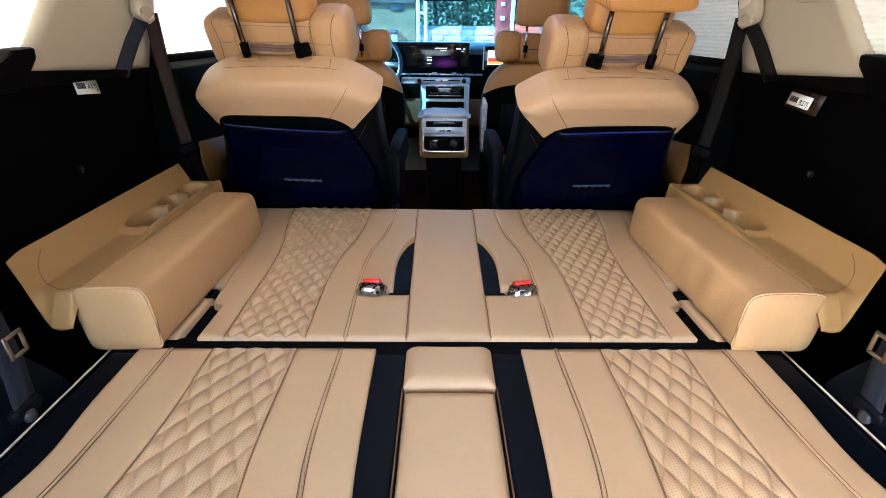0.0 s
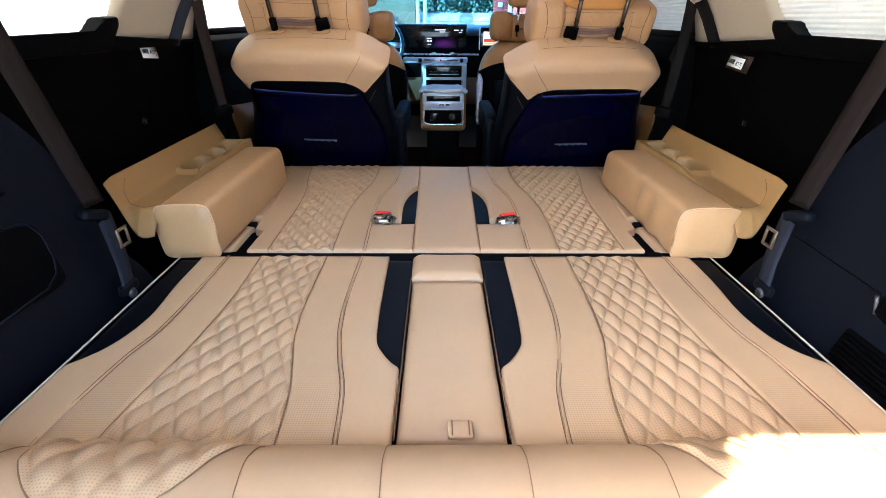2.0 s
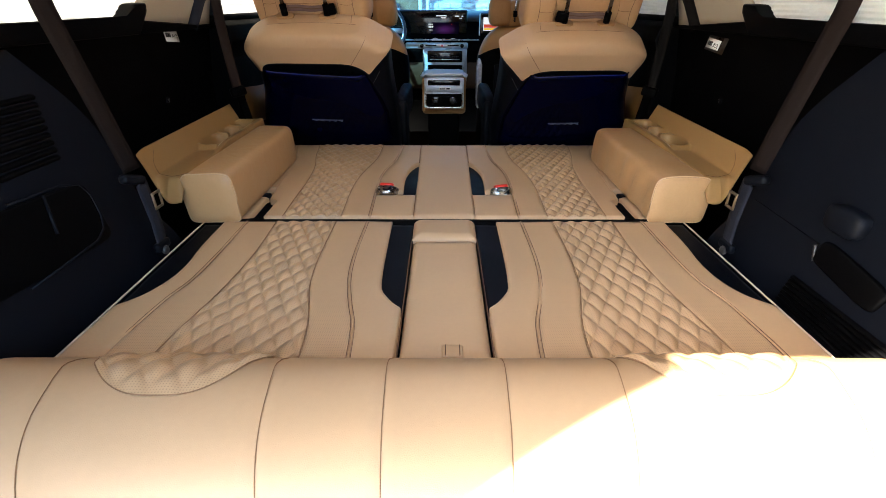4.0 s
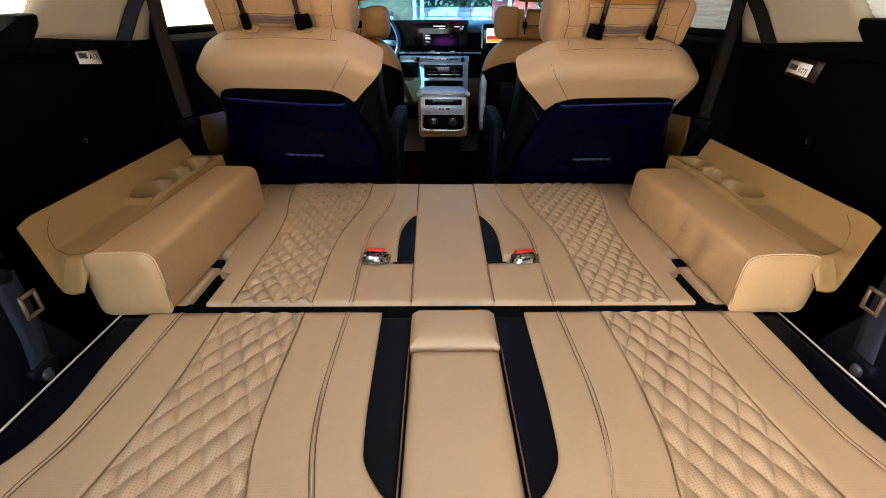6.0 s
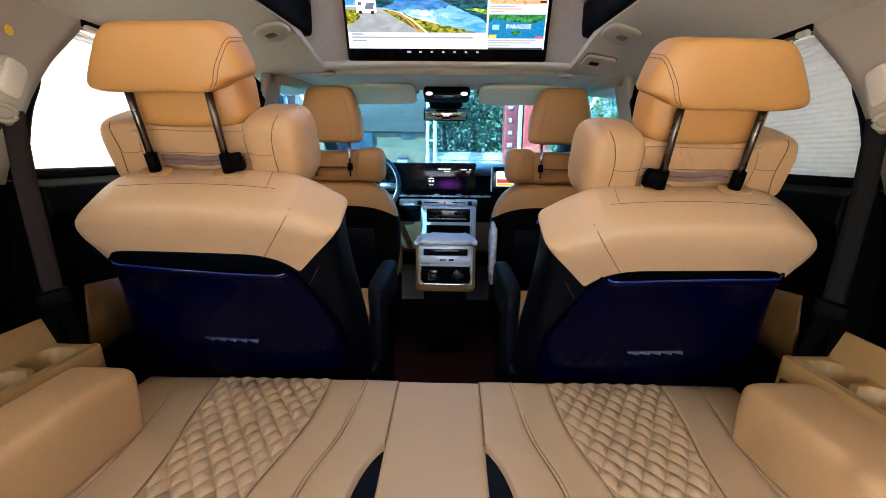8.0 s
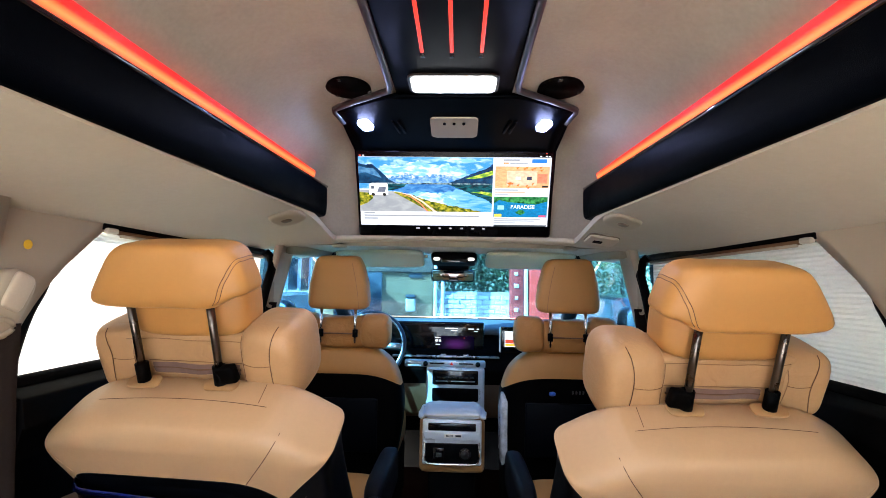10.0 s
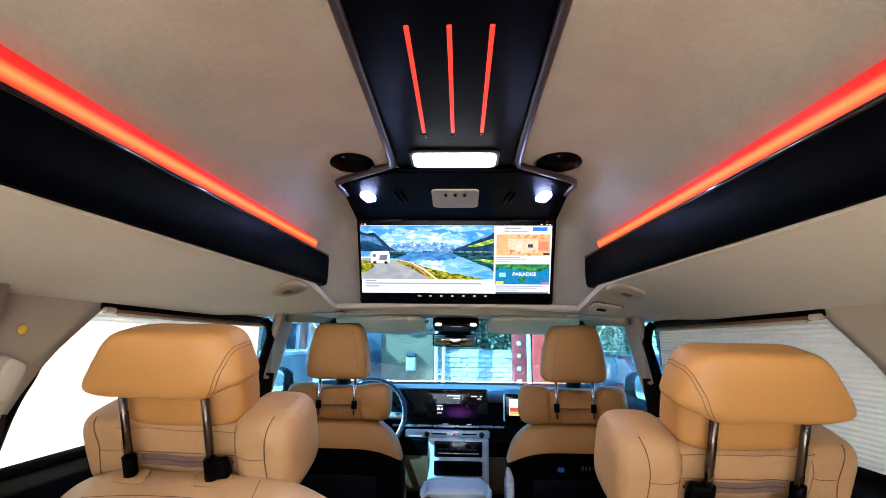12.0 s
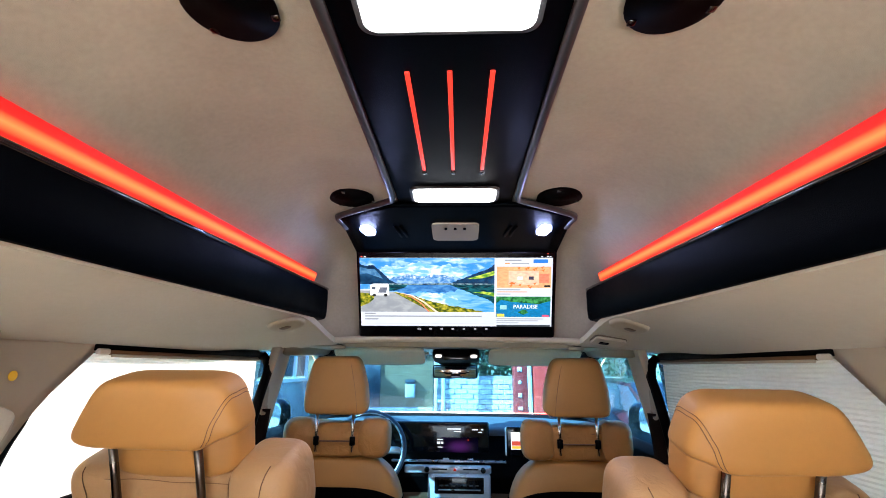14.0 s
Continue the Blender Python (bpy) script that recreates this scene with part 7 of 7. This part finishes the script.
part("doorway", box(-1.85, YB - 0.02, 0.65, 0.9, 0.06, 2.1, 0.02), M_DARKGLASS, bld, "dark glazed doorway")
part("roof", box(-3.35, YB + 0.2, 3.7, 6.2, 0.9, 0.25, 0.03), M_FRAME, bld)
gt = thing("gate_frame", "white metal gate posts beside the building", "gate")
for x in (-0.40, -0.27):
    part("post", box(x, YB - 0.3, 1.2, 0.06, 0.06, 3.3, 0.01), M_FRAME, gt)
for z in (0.6, 1.2, 1.8, 2.4):
    part("rung", box(-0.335, YB - 0.3, z, 0.10, 0.04, 0.04, 0.01), M_FRAME, gt)
sg = thing("red_sign_column", "tall red sign column with unreadable white marks", "sign")
part("column", box(1.05, YB - 0.2, 1.2, 0.24, 0.30, 3.3, 0.02), surface("dull_red_panel", (0.34, 0.035, 0.03), 0.5, mottle=0.15, mottle_scale=3), sg, "dull red lettered column")
for k in range(9):
    part("mark", box(1.03, YB - 0.36, 0.50 + 0.21 * k, 0.075 - 0.012 * (k % 3), 0.02, 0.055 + 0.012 * (k % 2), 0.006), M_FRAME, sg, "white mark")
part("column", box(1.47, YB - 0.2, 1.2, 0.42, 0.30, 3.3, 0.02), M_REDPAINT, sg, "bright red column")
part("gap_post", box(1.20, YB - 0.25, 1.2, 0.07, 0.2, 3.3, 0.01), M_FRAME, sg)
bw = thing("block_wall", "grey block garden wall in front of shrubs", "wall")
part("mortar", box(1.2, YB + 0.29, 0.30, 3.4, 0.16, 1.42, 0.01), surface("pale_mortar", (0.40, 0.43, 0.44), 0.95, mottle=0.2), bw, "pale mortar core")
blk = bmesh.new()
bmesh.ops.create_cube(blk, size=1.0)
bmesh.ops.scale(blk, vec=(0.212, 0.12, 0.075), verts=blk.verts)
bmesh.ops.bevel(blk, geom=list(blk.edges), offset=0.006, segments=1, affect="EDGES")
first = part("block", blk, M_STONE, bw, smooth=False)
first.location = (-0.30, YB + 0.25, 0.13)
for row in range(10):
    for i in range(15):
        if row + i:
            o = new("block", first.data)
            o.parent = bw
            o.location = (-0.30 + 0.222 * i + (0.111 if row % 2 else 0), YB + 0.25 + 0.012 * rnd.uniform(-1, 1), 0.13 + 0.086 * row)
# added backdrop: hazy green fill in place of bright sky between the leaves
far = thing("garden_wall", "weathered pale green garden wall behind the shrubs", "wall")
part("panel", box(1.6, YB + 3.4, 1.6, 6.0, 0.2, 4.2, 0.02), surface("weathered_green_render", (0.20, 0.25, 0.20), 0.9, mottle=0.35, mottle_scale=1.2, grain=0.5, grain_scale=40), far)
def leaf_mass(name, parent, centre, spread, count, seed):
    r = random.Random(seed)
    vs, fs = [], []
    for i in range(count):
        p = Vector(centre) + Vector((r.gauss(0, 1) * spread[0], r.gauss(0, 1) * spread[1], r.gauss(0, 1) * spread[2]))
        d = Vector((r.uniform(-1, 1), r.uniform(-1, 1), r.uniform(-0.6, 1))).normalized() * r.uniform(0.05, 0.11)
        w = d.cross(Vector((r.uniform(-1, 1), r.uniform(-1, 1), r.uniform(-1, 1)))).normalized() * 0.03
        k = len(vs)
        vs += [p, p + d * 0.5 + w, p + d, p + d * 0.5 - w]
        fs.append((k, k + 1, k + 2, k + 3))
    me = bpy.data.meshes.new(name)
    me.from_pydata(vs, [], fs)
    me.materials.append(M_LEAF)
    o = new(name, me)
    o.parent = parent
    return o
for k, (x, z) in enumerate(((-0.1, 1.6), (0.5, 1.75), (1.2, 1.5), (2.2, 1.7), (3.4, 1.6))):
    bush = thing("garden_shrub", "leafy green shrub behind the block wall", "shrub", "garden shrubs")
    part("stem", tube([(x, YB + 1.1, -0.42), (x + 0.05, YB + 1.15, 0.5), (x - 0.05, YB + 1.1, z)], 0.04, 8), surface("bark", (0.10, 0.07, 0.05), 0.9) if k == 0 else bpy.data.materials["bark"], bush)
    leaf_mass("leaves", bush, (x, YB + 1.1, z), (0.42, 0.22, 0.55), 2000, 20 + k)
for side in (-1, 1):
    mr = thing("door_mirror", "door mirror outside the front side window", "door mirror", "door mirrors")
    part("housing", pillow((side * 0.99, 3.10, 0.90), (0.11, 0.06, 0.085), 0.6, 0.6, 28, 16), M_GLOSS, mr)
    part("glass", pillow((side * 0.99, 3.045, 0.90), (0.09, 0.006, 0.07), 0.6, 0.5, 24, 10), M_MIRROR, mr, "mirror glass")
    part("arm", tube([(side * 0.90, 3.12, 0.84), (side * 0.99, 3.10, 0.85)], 0.022, 8), M_GLOSS, mr)
bonnet = grid(lambda u, v: (-0.85 + 1.7 * u, 3.80 + 0.95 * v, 0.735 - 0.10 * v - 0.08 * abs(2 * u - 1) ** 3), 16, 10)
tagged(part("bonnet", solid(bonnet, 0.02), surface("silver_car_paint", (0.20, 0.25, 0.29), 0.25, metal=0.3, coat=0.6, mottle=0.03)), "silver blue bonnet of the van", "bonnet", kind="structure")

# boundary wall of the yard
yw = thing("yard_wall", "weathered grey boundary wall with a dark fence on top", "wall")
part("wall", box(-2.62, 6.9, 0.25, 0.16, 3.6, 1.34, 0.02), surface("blue_grey_render", (0.26, 0.29, 0.31), 0.9, mottle=0.3, mottle_scale=2.5, grain=0.5, grain_scale=50), yw)
part("coping", box(-2.62, 6.9, 0.94, 0.24, 3.64, 0.05, 0.01), M_STONE, yw, "pale coping")
for k in range(7):
    part("fence_post", box(-2.62, 5.25 + 0.55 * k, 1.55, 0.05, 0.05, 1.2, 0.006), M_FRAME, yw, "pale steel fence post")
part("fence_panel", box(-2.65, 6.9, 1.55, 0.02, 3.5, 1.1, 0.004), surface("dark_mesh_panel", (0.035, 0.045, 0.06), 0.6, mottle=0.4, mottle_scale=5), yw, "dark mesh fence panel")

# dark car parked beside the front door
M_CARBODY = surface("dark_blue_car_paint", (0.010, 0.016, 0.028), 0.12, spec=0.6, coat=0.8, mottle=0.05)
pc = thing("parked_car", "dark blue car parked beside the van", "car")
body = [(4.9, -0.10), (4.85, 0.30), (5.0, 0.48), (6.2, 0.56), (6.9, 0.98), (8.2, 1.02), (8.9, 0.60), (9.4, 0.52), (9.5, -0.05), (8.95, -0.12), (8.75, 0.16), (8.35, 0.16), (8.15, -0.12), (6.05, -0.12), (5.85, 0.16), (5.45, 0.16), (5.25, -0.12)]
auto_smooth(part("body", prism(body, 0, 2.25, 3.85, r=0.035), M_CARBODY, pc), 40)
part("side_glass", prism([(6.45, 0.60), (6.98, 0.93), (8.12, 0.96), (8.60, 0.62)], 0, 2.235, 2.26, r=0.006), M_DARKGLASS, pc, "dark side windows")
part("headlight", pillow((2.40, 4.96, 0.36), (0.16, 0.10, 0.06), 0.6, 0.6, 24, 14), M_CHROME, pc, "bright headlight")
for y in (5.65, 8.55):
    ring = [(2.33, y + 0.235 * math.cos(2 * math.pi * i / 32), -0.10 + 0.235 * math.sin(2 * math.pi * i / 32)) for i in range(32)]
    w = part("wheel", tube(ring, 0.085, 12, closed=True), surface("tyre_rubber", (0.012, 0.012, 0.013), 0.8) if y < 6 else bpy.data.materials["tyre_rubber"], pc, "black tyre")
    for k in range(5):
        a = 2 * math.pi * k / 5 + 0.4
        part("spoke", tube([(2.27, y, -0.10), (2.27, y + 0.165 * math.cos(a), -0.10 + 0.165 * math.sin(a))], 0.024, 8), M_SILVER, w, "silver spoke")
    part("hub", pillow((2.265, y, -0.10), (0.02, 0.05, 0.05), 0.6, 0.9, 20, 10), M_SILVER, w)

# plain unseen wall behind the parked van's open tailgate, added to cut low sky
blocker_box = box(6.5, -9.3, 1.05, 25, 0.3, 3.0, 0.02)
tagged(part("rear_building", blocker_box, surface("grey_render", (0.43, 0.42, 0.39), 0.85, mottle=0.15, mottle_scale=0.6, grain=0.4, grain_scale=120)), "plain grey rendered building wall behind the van", "building", kind="structure")
